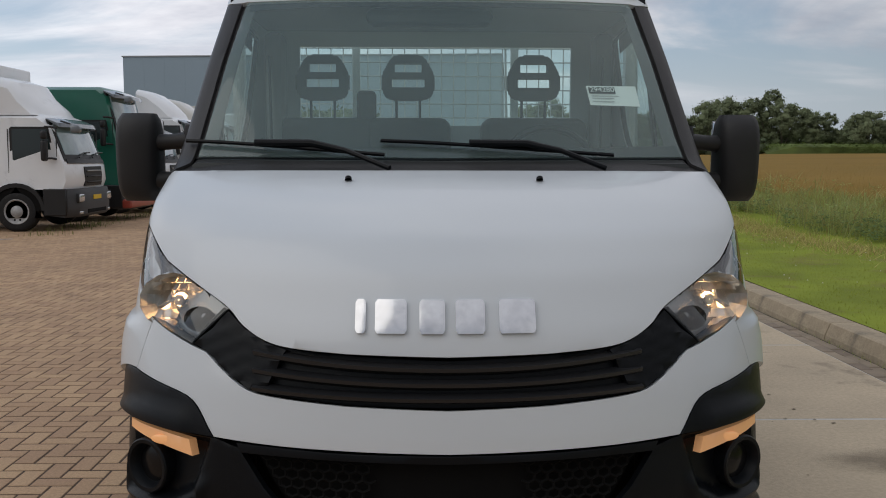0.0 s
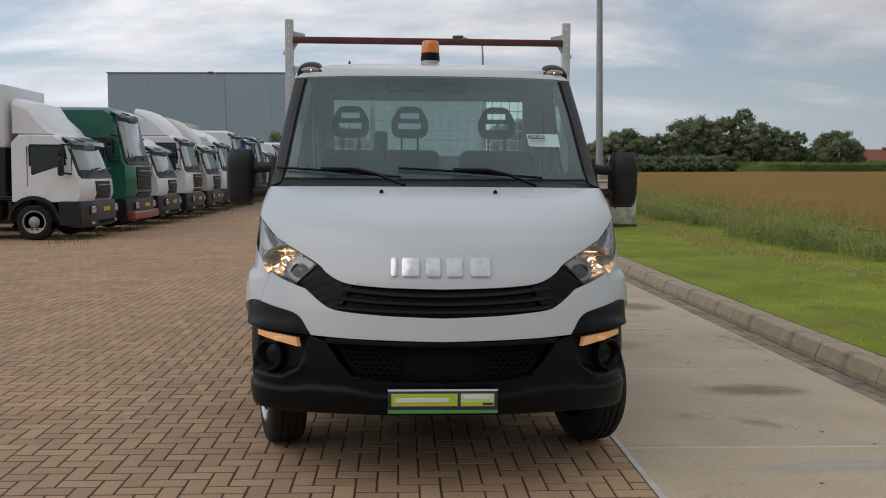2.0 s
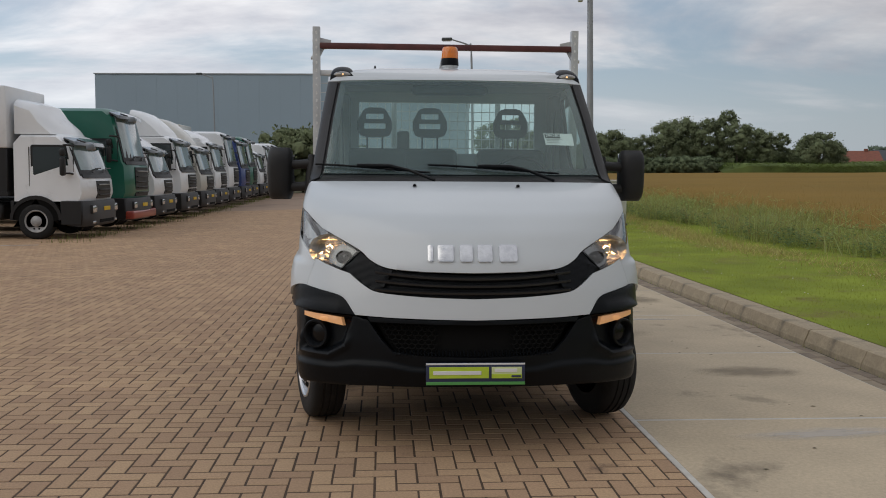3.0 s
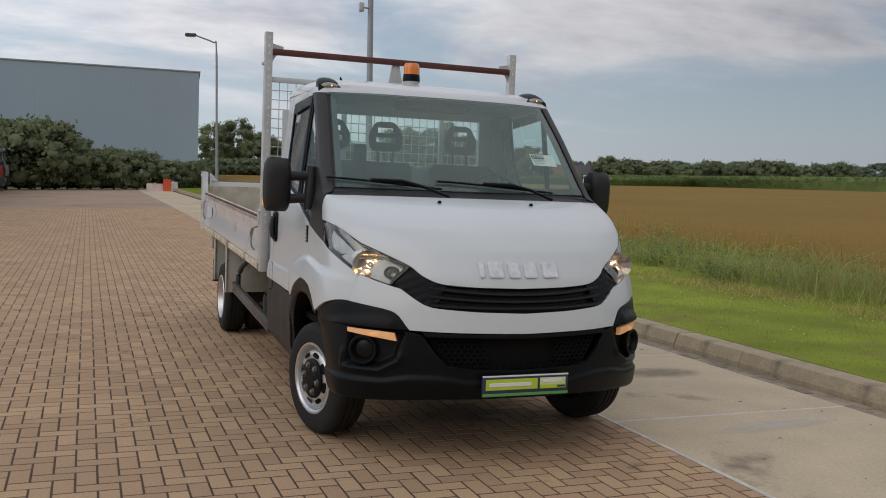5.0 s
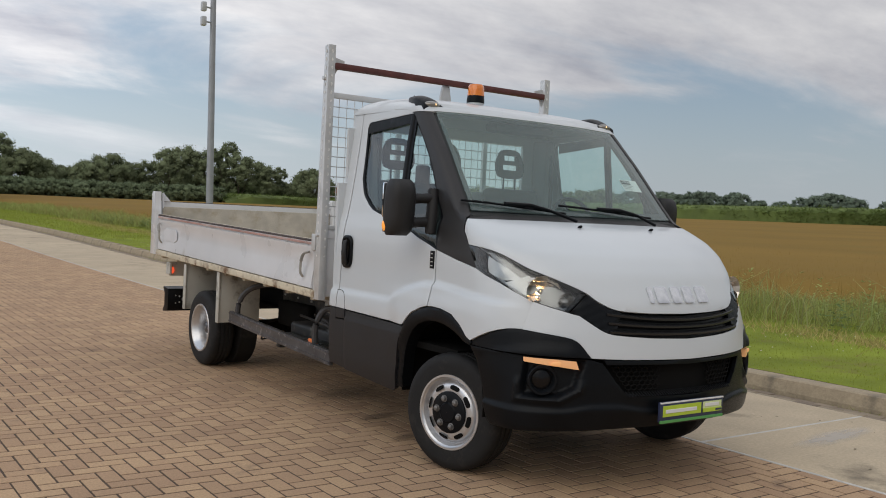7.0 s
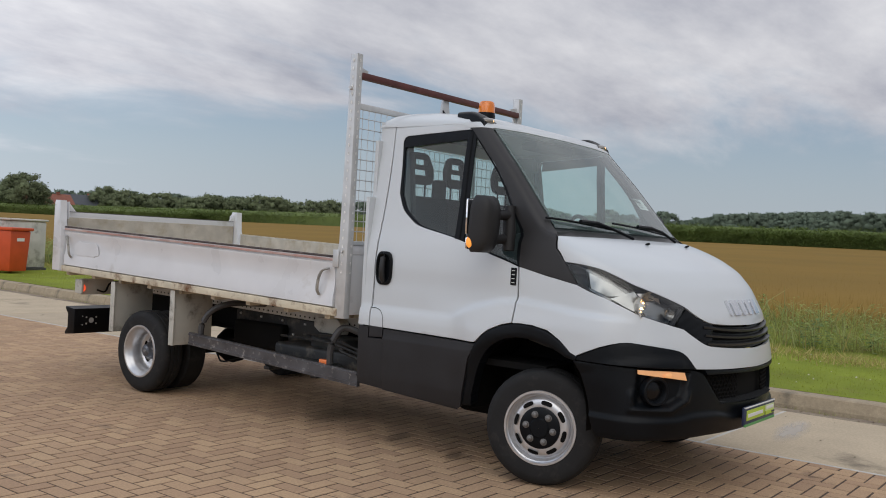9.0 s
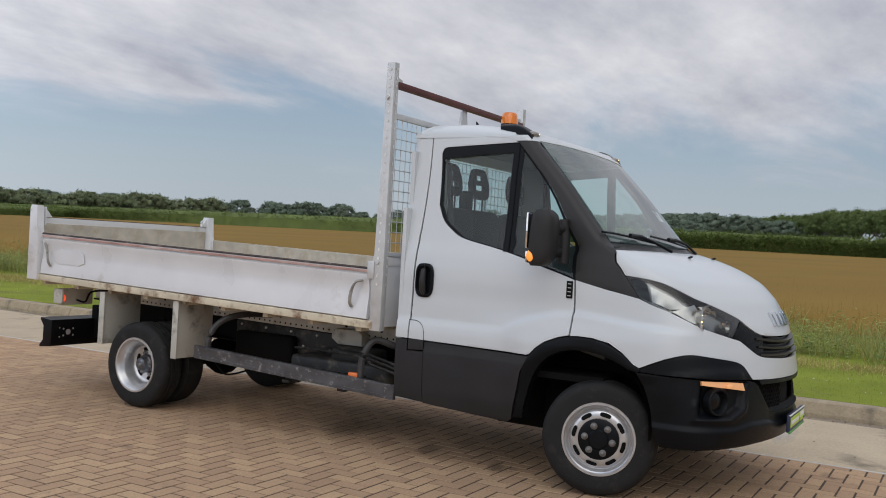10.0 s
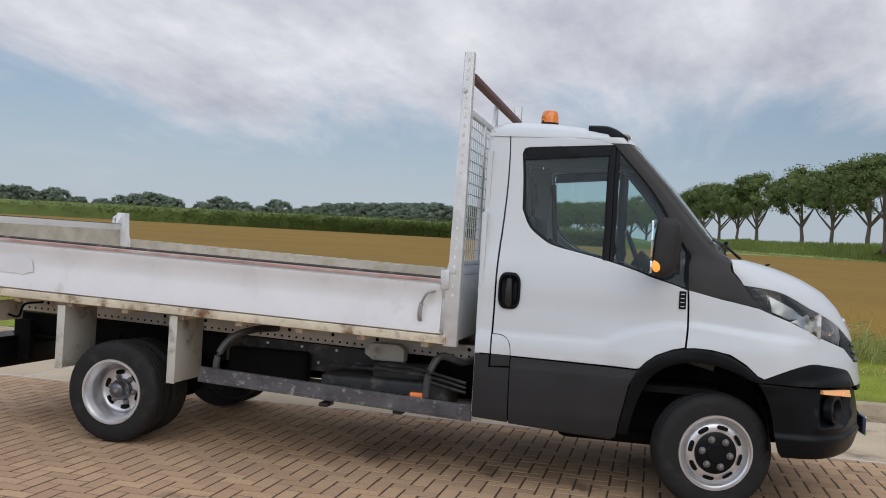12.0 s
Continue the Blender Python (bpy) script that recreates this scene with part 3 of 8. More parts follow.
def trim_step(x, y, z):
    return 0.013 * smooth(0.70, 0.73, abs(x)) * (1 - smooth(0.80, 0.83, z + 0.05 * smooth(0.3, 0.6, y)))


flank("corner_trim", spline(trim_top, 2) + [X(0.712, 0.762), X(0.85, 0.764), Y(0.40, 0.766), Y(0.60, 0.772), Y(0.745, 0.776)], BLACK, "black plastic corner guard", off=0.006, thick=0.02, cut=0.02, relief=trim_step)


def bumper_form(x, y, z):
    """Sharp-edged pocket round the fog lamp with a raised lip under it, and the long crease near the foot."""
    a = abs(x)
    d = min(((a - 0.665) - 0.36 * (0.745 - z)) / 1.06, ((z - 0.600) + 0.60 * (a - 0.72)) / 1.17, z - 0.552, 0.40 - y, 0.752 - z)
    pocket = smooth(-0.006, 0.020, d)
    lip = smooth(-0.046, -0.022, d) * (1 - smooth(-0.020, 0.002, d)) * (1 - smooth(0.60, 0.66, z)) * smooth(0.62, 0.68, a)
    foot = 0.478 + 0.028 * smooth(0.30, 0.50, a) * (1 - smooth(0.62, 0.80, a))
    flare = 0.012 * smooth(0.60, 0.72, y) * smooth(0.70, 0.76, z)
    return -0.036 * pocket + 0.014 * lip - 0.016 * smooth(foot - 0.012, foot + 0.014, z) + flare


bump = [C(0.548), X(0.30, 0.556), X(0.44, 0.572), X(0.50, 0.635), X(0.575, 0.738), X(0.645, 0.757), X(0.85, 0.760), Y(0.40, 0.762), Y(0.60, 0.768), Y(0.765, 0.770), Y(0.742, 0.735), Y(0.715, 0.69), Y(0.693, 0.63), Y(0.672, 0.55), Y(0.655, 0.46), Y(0.636, 0.385), Y(0.61, 0.352), X(0.88, 0.36), X(0.75, 0.365), X(0.5, 0.378), C(0.385)]
part("bumper", sheet(whole_width(bump), thick=0.04, gap=0.002, cut=0.0105, relief=bumper_form), BLACK, truck, "black plastic front bumper")
part("bumper_lip", sheet(whole_width([C(0.745), X(0.3, 0.747), X(0.453, 0.752), X(0.575, 0.754), X(0.56, 0.728), X(0.453, 0.728), C(0.722)]), thick=0.03, gap=0.001), BLACK, truck)
# cooling intake: dark back and a honeycomb of short bars
intake = part("intake_back", sheet(whole_width([C(0.735), X(0.56, 0.735), X(0.44, 0.555), C(0.54)]), off=-0.07, thick=0.01, gap=0), VOID, truck)
bm = fresh()
for i in range(-15, 16):
    for j in range(8):
        x, z = i * 0.036 + 0.018 * (j % 2), 0.56 + 0.0245 * j
        if abs(x) > 0.40 + 0.9 * (z - 0.56) or abs(x) < 0.20:
            continue
        for dx, dz in ((0.018, 0.0085), (-0.018, 0.0085), (0, -0.016)):
            s1, s2 = X(abs(x), z), X(abs(x + dx), z + dz)
            p, q = on_skin(*s1, off=-0.042), on_skin(*s2, off=-0.042)
            p.x, q.x = math.copysign(p.x, x), math.copysign(q.x, x + dx)
            tube(bm, [p, q], 0.0045, 4)
part("honeycomb_mesh", bm, VOID, intake)["kind"] = "stuff"
bm = fresh()
for k in range(-22, 23):
    x = k * 0.019
    p, q = on_skin(*X(abs(x), 0.556), off=-0.01), on_skin(*X(abs(x), 0.578), off=-0.05)
    p.x = q.x = x
    tube(bm, [p, q], 0.004, 4)
part("intake_ribs", bm, BLACK, intake)["kind"] = "stuff"

# grille: dark back, three deep curved louvres that run out to the lamps
gr = [C(0.989)] + hood_low + [X(0.612, 1.094), X(0.715, 0.998)] + band_top + [C(0.864)]
grille = part("grille", sheet(whole_width(gr), off=-0.03, thick=0.02, gap=0.001, cut=0.04), BLACK, truck, "black plastic grille with louvres")
for sd in BOTH:
    o = [X(0.44, 1.005), X(0.50, 1.022), X(0.567, 1.057), X(0.612, 1.094), X(0.715, 0.998), X(0.673, 0.983), X(0.60, 0.928), X(0.54, 0.896), X(0.50, 0.888)]
    part("grille_wing", sheet(o if sd > 0 else mirrored(o), off=-0.004, thick=0.03, gap=0.001, cut=0.02,
                              relief=lambda x, y, z: 0.005 * math.sin((z + 0.42 * (abs(x) - 0.5)) * 145)), BLACK, grille)
for k, (z0, zs) in enumerate(((0.962, 0.030), (0.924, 0.022), (0.887, 0.012))):
    bm = fresh()
    secs = []
    for i in range(41):
        u = -1 + 2 * i / 40
        x = 0.53 * u
        zc = z0 + zs * abs(u) ** 2.2
        top, mid, low = (on_skin(*X(abs(x), zc + dz), off=o) for dz, o in ((0.019, -0.020), (0.004, 0.006), (-0.005, 0.002)))
        back = on_skin(*X(abs(x), zc - 0.010), off=-0.026)
        ring = []
        for p in (top, mid, low, back):
            p.x = math.copysign(p.x, u)
            ring.append(bm.verts.new(p))
        secs.append(ring)
    for a, b in zip(secs, secs[1:]):
        for i in range(4):
            bm.faces.new((a[i], a[(i + 1) % 4], b[(i + 1) % 4], b[i]))
    bm.faces.new(secs[0])
    bm.faces.new(secs[-1][::-1])
    part("louvre", bm, mat("satin_black_louvre", (0.014, 0.0145, 0.016), 0.4, spec=0.5), grille)

# raised bright maker's mark: plain blocks, no letters
for x0, x1 in ((-0.249, -0.221), (-0.196, -0.112), (-0.078, -0.010), (0.018, 0.096), (0.134, 0.232)):
    o = []
    for x, z in ((x0 + 0.006, 1.052), (x1 - 0.006, 1.052), (x1, 1.060), (x1, 1.128), (x1 - 0.006, 1.136), (x0 + 0.006, 1.136), (x0, 1.128), (x0, 1.060)):
        s, v = X(abs(x), z)
        o.append((math.copysign(s, x), v))
    mark = part("mark_block", sheet(o, off=0.012, thick=0.013, gap=0, cut=0.03, relief=lambda x, y, z: 0.0), mat("satin_chrome", (0.70, 0.71, 0.73), 0.16, metal=1.0, vary=0.1, scale=30), truck, "plain chrome block of the maker's mark")

# headlamps
for sd in BOTH:
    side = lambda o: o if sd > 0 else mirrored(o)
    outline = spline(lamp_top, 4) + lamp_low
    lamp = part("headlamp", sheet(side(outline), off=-0.055, thick=0.02, gap=0.006, cut=0.04), HOUSING, truck, "clear headlamp with warm lit bulb")
    cover = part("lens", sheet(side(outline), off=0.0, thick=0.004, gap=0.003, cut=0.04), LENS, lamp)
    cover.visible_shadow = False
    bm = fresh()
    n = len(outline)
    for i in range(n):
        j = (i + 1) % n
        q = [on_skin(*outline[i], off=-0.002), on_skin(*outline[j], off=-0.002), on_skin(*outline[j], off=-0.06), on_skin(*outline[i], off=-0.06)]
        for p in q:
            p.x *= sd
        bm.faces.new([bm.verts.new(p) for p in q])
    bmesh.ops.remove_doubles(bm, verts=bm.verts, dist=0.0005)
    part("rim", bm, BLACK, lamp)
    # main bowl with the lit bulb, inner bowl, angular bright shells and a black louvred tip
    for xx, zz, rr, depth, tilt, lit in ((0.808, 1.104, 0.084, 0.09, 0.14, True), (0.712, 1.068, 0.036, 0.05, 0.05, False)):
        c = on_skin(*X(xx, zz), off=-0.016)
        m = Matrix.Translation((sd * c.x, c.y, c.z)) @ Matrix.Rotation(sd * tilt, 4, "Z") @ Matrix.Scale(-1, 4, (0, 1, 0))
        bm = fresh()
        lathe(bm, [(0.0, rr * 1.12), (-0.25 * depth, rr), (-0.5 * depth, rr * 0.84), (-0.75 * depth, rr * 0.6), (-depth, rr * 0.25)], 14, "y", cap=False)
        bm.transform(m @ Matrix.Diagonal((1.15, 1, 0.92, 1)))
        bowl = part("reflector", bm, REFLECT if lit else HOUSING, lamp, smooth_faces=False)
        if lit:
            bm = fresh()
            tube(bm, [(0, -depth * 0.95, 0), (0, -depth * 0.45, 0)], 0.020, 10)
            bm.transform(m)
            part("bulb", bm, BULB, bowl, "warm lit bulb")
            bm = fresh()
            lathe(bm, [(-depth * 0.46, 0.017), (-depth * 0.40, 0.018), (-depth * 0.36, 0.014), (-depth * 0.35, 0.001)], 16, "y", cap=False)
            bm.transform(m)
            part("bulb_shield", bm, REFLECT, bowl)
            # stepped bright shelves above and below the bulb
            for z0, z1, d0 in ((0.030, 0.050, -0.030), (0.056, 0.072, -0.020), (-0.052, -0.030, -0.026), (-0.074, -0.058, -0.014)):
                bm = fresh()
                steps = [(-0.078 + 0.156 * i / 6) * (1 - 0.5 * abs(z0)) for i in range(7)]
                for xa, xb in zip(steps, steps[1:]):
                    da = d0 + 0.007 * math.sin(xa * 160)
                    bm.faces.new([bm.verts.new(q) for q in ((xa, da, z0), (xb, da + 0.006, z0), (xb, d0 - 0.016, z1), (xa, d0 - 0.020, z1))])
                bm.transform(m)
                part("bright_facets", bm, REFLECT, bowl, smooth_faces=False)
    for o in ([Y(0.72, 1.275), Y(0.60, 1.225), Y(0.50, 1.160), Y(0.60, 1.150), Y(0.70, 1.185)], [Y(0.48, 1.185), Y(0.42, 1.11), Y(0.46, 1.075), Y(0.585, 1.138)]):
        part("reflector_shell", sheet(side(o), off=-0.022, thick=0.012, gap=0, cut=0.05, relief=lambda x, y, z: 0.005 * math.sin(z * 60 + y * 40)), mat("dim_reflector", (0.46, 0.46, 0.45), 0.28, metal=0.9), lamp)
    part("black_tip", sheet(side([Y(0.862, 1.318), Y(0.79, 1.308), Y(0.735, 1.285), Y(0.705, 1.176), Y(0.777, 1.202)]), off=-0.018, thick=0.012, gap=0.004, cut=0.02, relief=lambda x, y, z: 0.004 * math.sin(z * 300)), BLACK, lamp)
    part("dark_nose", sheet(side([X(0.612, 1.094), X(0.640, 1.108), X(0.735, 1.004), X(0.716, 1.002)]), off=-0.02, thick=0.012, gap=0, cut=0.03), BLACK, lamp)
    # fog lamp and turn signal in the bumper
    c = on_skin(*X(0.868, 0.640), off=-0.018)
    bm = fresh()
    lathe(bm, [(0.03, 0.080), (-0.014, 0.080), (-0.019, 0.076), (-0.018, 0.066), (-0.006, 0.058), (0.012, 0.053)], 40, "y", cap=False)
    bm.transform(Matrix.Translation((sd * c.x, c.y, c.z)) @ Matrix.Rotation(sd * 0.55, 4, "Z"))
    fog = part("fog_lamp_ring", bm, BLACK, truck)
    bm = fresh()
    lathe(bm, [(0.012, 0.054), (0.004, 0.03), (0.002, 0.001)], 28, "y", cap=False)
    bm.transform(Matrix.Translation((sd * c.x, c.y, c.z)) @ Matrix.Rotation(sd * 0.55, 4, "Z"))
    part("fog_lens", bm, mat("dark_lens", (0.006, 0.006, 0.007), 0.2, spec=0.3), fog)
    sig = part("turn_signal", sheet(side([X(0.928, 0.755), X(0.80, 0.752), X(0.715, 0.745), X(0.704, 0.700), X(0.80, 0.713), X(0.928, 0.730)]), off=0.002, thick=0.03, gap=0.001, cut=0.03), SIGNAL, truck, "pale amber turn signal lens")
    c = on_skin(*X(0.80, 0.728), off=0.002)
    bm = fresh()
    bmesh.ops.create_uvsphere(bm, u_segments=14, v_segments=8, radius=1)
    bm.transform(Matrix.Translation((sd * c.x, c.y, c.z)) @ Matrix.Rotation(sd * 0.35, 4, "Z") @ Matrix.Diagonal((0.042, 0.004, 0.014, 1)))
    part("signal_core", bm, SIGNAL_LIT, sig)

# number plate carrier with plain bars for its print
bm = fresh()
box(bm, (-0.262, 0.02, 0.418), (0.262, 0.042, 0.527), 0.004)
plate = part("plate_carrier", bm, NAVY, truck, "dark blue plate carrier with lime green panels")
for nm, a, b, z0, z1, y, mt in (("plate_edge", -0.262, 0.262, 0.519, 0.527, 0.018, PAPER), ("lime_panel", -0.245, 0.070, 0.447, 0.507, 0.017, LIME), ("pale_panel", 0.085, 0.245, 0.447, 0.507, 0.017, mat("pale_green_print", (0.66, 0.74, 0.40), 0.4)),
                                ("lime_panel", 0.085, 0.245, 0.447, 0.470, 0.014, LIME), ("print_bar", -0.225, 0.03, 0.466, 0.486, 0.014, PAPER), ("print_bar", 0.19, 0.24, 0.453, 0.464, 0.011, NAVY), ("print_bar", 0.10, 0.22, 0.480, 0.498, 0.0145, PAPER), ("green_strip", -0.262, 0.262, 0.412, 0.428, 0.017, GREENEDGE)):
    bm = fresh()
    box(bm, (a, y, z0), (b, y + 0.012, z1), 0.001, 1)
    part(nm, bm, mt, plate)

# bonnet details, cowl, screen
for sd in BOTH:
    bm = fresh()
    lathe(bm, [(-0.004, 0.014), (0.004, 0.0135), (0.008, 0.009), (0.009, 0.001)], 14, "z", cap=False)
    for v in bm.verts:
        v.co.x *= 0.8
        v.co.y *= 1.3
    bm.transform(Matrix.Translation((sd * 0.306, 0.672, 1.452)) @ Matrix.Rotation(-0.4, 4, "X"))
    part("washer_nozzle", bm, BLACK, truck)
part("cowl", sheet(whole_width([C(1.4805), X(0.5, 1.4805), X(0.926, 1.4805), X(0.885, 1.503), X(0.868, 1.522), X(0.5, 1.520), C(1.518)]), off=-0.012, thick=0.02, gap=0.001), TRIM, truck)
screen_o = [C(1.519), X(0.5, 1.521), X(0.864, 1.523)] + [X(0.849, 1.60), X(0.815, 1.895), X(0.783, 2.12), X(0.772, 2.150), X(0.5, 2.156), C(2.158)]
screen_g = part("windscreen", sheet(whole_width(screen_o), thick=0.005, gap=0.002, cut=0.06), GLASS, truck, "greenish windscreen with a pale blue-green film")
screen_g.visible_shadow = False
part("screen_border", sheet(whole_width([C(2.154), X(0.5, 2.152), X(0.770, 2.146), X(0.765, 2.115), X(0.5, 2.128), C(2.132)]), off=-0.010, thick=0.003, gap=0), BLACK, screen_g)
part("screen_border", sheet(whole_width([C(1.5195), X(0.5, 1.5215), X(0.862, 1.5235), X(0.850, 1.572), X(0.5, 1.562), C(1.560)]), off=-0.010, thick=0.003, gap=0), BLACK, screen_g)
for sd in BOTH:
    o = [X(0.884, 1.525), X(0.870, 1.60), X(0.838, 1.895), X(0.806, 2.12), X(0.798, 2.148), X(0.735, 2.148), X(0.752, 2.09), X(0.775, 1.895), X(0.805, 1.60), X(0.812, 1.56), X(0.80, 1.535)]
    part("screen_border", sheet(o if sd > 0 else mirrored(o), off=-0.015, thick=0.003, gap=0, cut=0.06), TRIM, screen_g)

# roof
def roof_z(y):
    return float(np.interp(y, (1.50, 1.55, 1.70, 1.85, 2.05, 2.25, 2.36, 2.42, 2.44), (2.160, 2.198, 2.243, 2.268, 2.292, 2.298, 2.290, 2.262, 2.20)))


bm = fresh()
NX, NY = 41, 31
rows_r = []
for j in range(NY):
    t = j / (NY - 1)
    row = []
    for i in range(NX):
        u = math.sin((-1 + 2 * i / (NX - 1)) * math.pi / 2)
        yf = 1.512 + 0.07 * u * u + 0.12 * abs(u) ** 9
        y = yf + (2.44 - yf) * t
        w = 0.872 - 0.010 * (1 - t)
        crown = max(0.0, 1 - abs(u) ** 5) ** 0.42
        low = 2.164
        top = roof_z(y) + 0.0
        row.append(bm.verts.new((w * u, y, low + max(0.0, top - low) * crown if j else 2.166)))
    rows_r.append(row)
for a, b in zip(rows_r, rows_r[1:]):
    for i in range(NX - 1):
        bm.faces.new((a[i], a[i + 1], b[i + 1], b[i]))
part("roof", bm, WHITE, truck, "white cab roof")
part("roof_edge", sheet(whole_width([C(2.152), X(0.5, 2.150), X(0.775, 2.145), X(0.80, 2.140), Y(1.69, 2.140), Y(1.74, 2.160), Y(1.90, 2.168), Y(1.90, 2.176), X(0.8, 2.177), C(2.178)]), off=0.003, thick=0.02, gap=0, cut=0.03), WHITE, truck)
# back wall of the cab round its window
bm = fresh()
for lo, hi in (((-0.985, 2.40, 0.45), (0.985, 2.428, 1.68)), ((-0.868, 2.40, 2.07), (0.868, 2.428, 2.20)), ((-0.92, 2.40, 1.68), (-0.68, 2.428, 2.07)), ((0.68, 2.40, 1.68), (0.92, 2.428, 2.07))):
    box(bm, lo, hi)
part("back_wall", bm, WHITE, truck)
bm = fresh()
box(bm, (-0.70, 2.408, 1.665), (0.70, 2.414, 2.085))
rear_glass = part("rear_window", bm, pane("rear_glass", (0.96, 1.0, 0.99), 0.02, haze=0.04), truck)
rear_glass.visible_shadow = False

# wipers: arm and blade
for x0, x1, piv in ((-0.905, -0.20, -0.30), (-0.215, 0.60, 0.44)):
    w = None
    pts = []
    for k in range(9):
        x = x0 + (x1 - x0) * k / 8
        p = on_skin(*X(abs(x), 1.567 - 0.052 * (k / 8) ** 1.3), off=0.018)
        pts.append((math.copysign(p.x, x), p.y, p.z))
    bm = fresh()
    tube(bm, pts, 0.0075, 6)
    w = part("wiper_blade", bm, BLACK, truck)
    mid = pts[4]
    bm = fresh()
    end = on_skin(*X(abs(piv + 0.12), 1.485), off=0.0)
    tube(bm, [(mid[0] - 0.1, mid[1] - 0.01, mid[2] + 0.014), (mid[0] + 0.1, mid[1] - 0.012, mid[2] + 0.012), ((mid[0] + piv + 0.12) / 2 + 0.03, mid[1] - 0.05, mid[2] - 0.012), (piv + 0.12, end.y - 0.01, end.z)], [0.012, 0.013, 0.009, 0.010], 8)
    part("wiper_arm", bm, BLACK, w)

# roof lamps, beacon, aerial
for sd in BOTH:
    bm = fresh()
    secs = []
    for k in range(9):
        t = k / 8
        y = 1.575 + 0.25 * t
        wd = 0.080 * (1 - 0.55 * t * t)
        z0 = roof_z(y) - 0.055
        h = (0.040 + 0.036 * math.sin(min(1, t * 2.0 + 0.2) * math.pi / 2)) * (1 - 0.35 * t ** 2)
        secs.append([bm.verts.new((sd * 0.772 + wd * math.cos(a), y + 0.03 * math.sin(a) * (1 - t), z0 + h * max(0, math.sin(a)) ** 0.42)) for a in (math.pi * i / 12 for i in range(13))])
    for a, b in zip(secs, secs[1:]):
        for i in range(12):
            bm.faces.new((a[i], a[i + 1], b[i + 1], b[i]))
    bm.faces.new(secs[0])
    bm.faces.new(secs[-1][::-1])
    rl = part("roof_lamp", bm, BLACK, truck, "black roof marker lamp lit amber")
    bm = fresh()
    bmesh.ops.create_uvsphere(bm, u_segments=16, v_segments=8, radius=1)
    bm.transform(Matrix.Translation((sd * 0.772, 1.606, 2.188)) @ Matrix.Diagonal((0.062, 0.042, 0.025, 1)))
    part("marker_lens", bm, mat("smoky_amber_lens", (0.26, 0.24, 0.21), 0.15, coat=0.8, metal=0.4), rl)
    bm = fresh()
    bmesh.ops.create_icosphere(bm, subdivisions=2, radius=0.007, matrix=Matrix.Translation((sd * 0.765, 1.570, 2.190)))
    part("marker_bulb", bm, DIMBULB, rl)
bm = fresh()
lathe(bm, [(2.275, 0.055), (2.31, 0.055), (2.315, 0.062), (2.33, 0.062)], 32, "z", (0, 2.165, 0))
beacon = part("beacon_foot", bm, GALV, truck)
bm = fresh()
lathe(bm, [(2.325, 0.066), (2.345, 0.066), (2.378, 0.062)], 32, "z", (0, 2.165, 0))
part("beacon_base", bm, BLACK, beacon)
bm = fresh()
lathe(bm, [(2.378, 0.063), (2.42, 0.061), (2.45, 0.057), (2.462, 0.048), (2.466, 0.001)], 32, "z", (0, 2.165, 0), cap=False)
part("beacon_dome", bm, mat("orange_beacon_plastic", (0.78, 0.20, 0.012), 0.12, coat=0.9, vary=0.1, scale=30), beacon, "glossy orange dome")
bm = fresh()
tube(bm, [(-0.555, 2.13, 2.26), (-0.555, 2.13, 2.285), (-0.555, 2.145, 2.315)], [0.018, 0.014, 0.005], 10)
part("aerial", bm, BLACK, truck)

# dark inner body that closes the gaps, their shade in its colour; floor and wheel wells
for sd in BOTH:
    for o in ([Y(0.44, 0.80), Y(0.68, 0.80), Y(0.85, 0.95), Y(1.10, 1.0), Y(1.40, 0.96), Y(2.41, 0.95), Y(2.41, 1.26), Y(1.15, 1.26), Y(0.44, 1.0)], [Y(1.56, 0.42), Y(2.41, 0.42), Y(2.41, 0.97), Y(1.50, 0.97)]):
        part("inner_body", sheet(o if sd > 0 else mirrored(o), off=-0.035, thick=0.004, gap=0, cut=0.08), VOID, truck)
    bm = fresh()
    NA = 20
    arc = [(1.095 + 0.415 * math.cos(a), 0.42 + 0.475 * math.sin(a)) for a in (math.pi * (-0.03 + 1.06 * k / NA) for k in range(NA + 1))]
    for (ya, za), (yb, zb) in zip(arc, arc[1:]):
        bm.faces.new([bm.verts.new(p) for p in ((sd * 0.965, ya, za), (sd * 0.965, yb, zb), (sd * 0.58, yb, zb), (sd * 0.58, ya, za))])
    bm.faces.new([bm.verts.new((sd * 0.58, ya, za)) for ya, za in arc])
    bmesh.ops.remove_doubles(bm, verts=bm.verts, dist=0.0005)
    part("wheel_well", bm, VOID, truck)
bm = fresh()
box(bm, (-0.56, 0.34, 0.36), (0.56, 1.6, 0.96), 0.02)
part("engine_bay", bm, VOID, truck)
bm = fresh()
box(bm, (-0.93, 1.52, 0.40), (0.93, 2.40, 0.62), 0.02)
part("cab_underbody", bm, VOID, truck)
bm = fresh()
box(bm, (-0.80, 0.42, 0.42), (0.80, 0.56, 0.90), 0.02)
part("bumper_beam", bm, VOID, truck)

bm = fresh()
# unseen low tray, added with the axle below to deepen shade under the cab
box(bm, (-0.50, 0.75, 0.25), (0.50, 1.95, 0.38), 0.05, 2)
part("shading_undertray", bm, VOID, truck)
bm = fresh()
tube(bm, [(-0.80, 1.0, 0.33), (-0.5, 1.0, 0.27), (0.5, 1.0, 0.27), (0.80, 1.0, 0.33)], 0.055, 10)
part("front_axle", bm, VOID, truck)

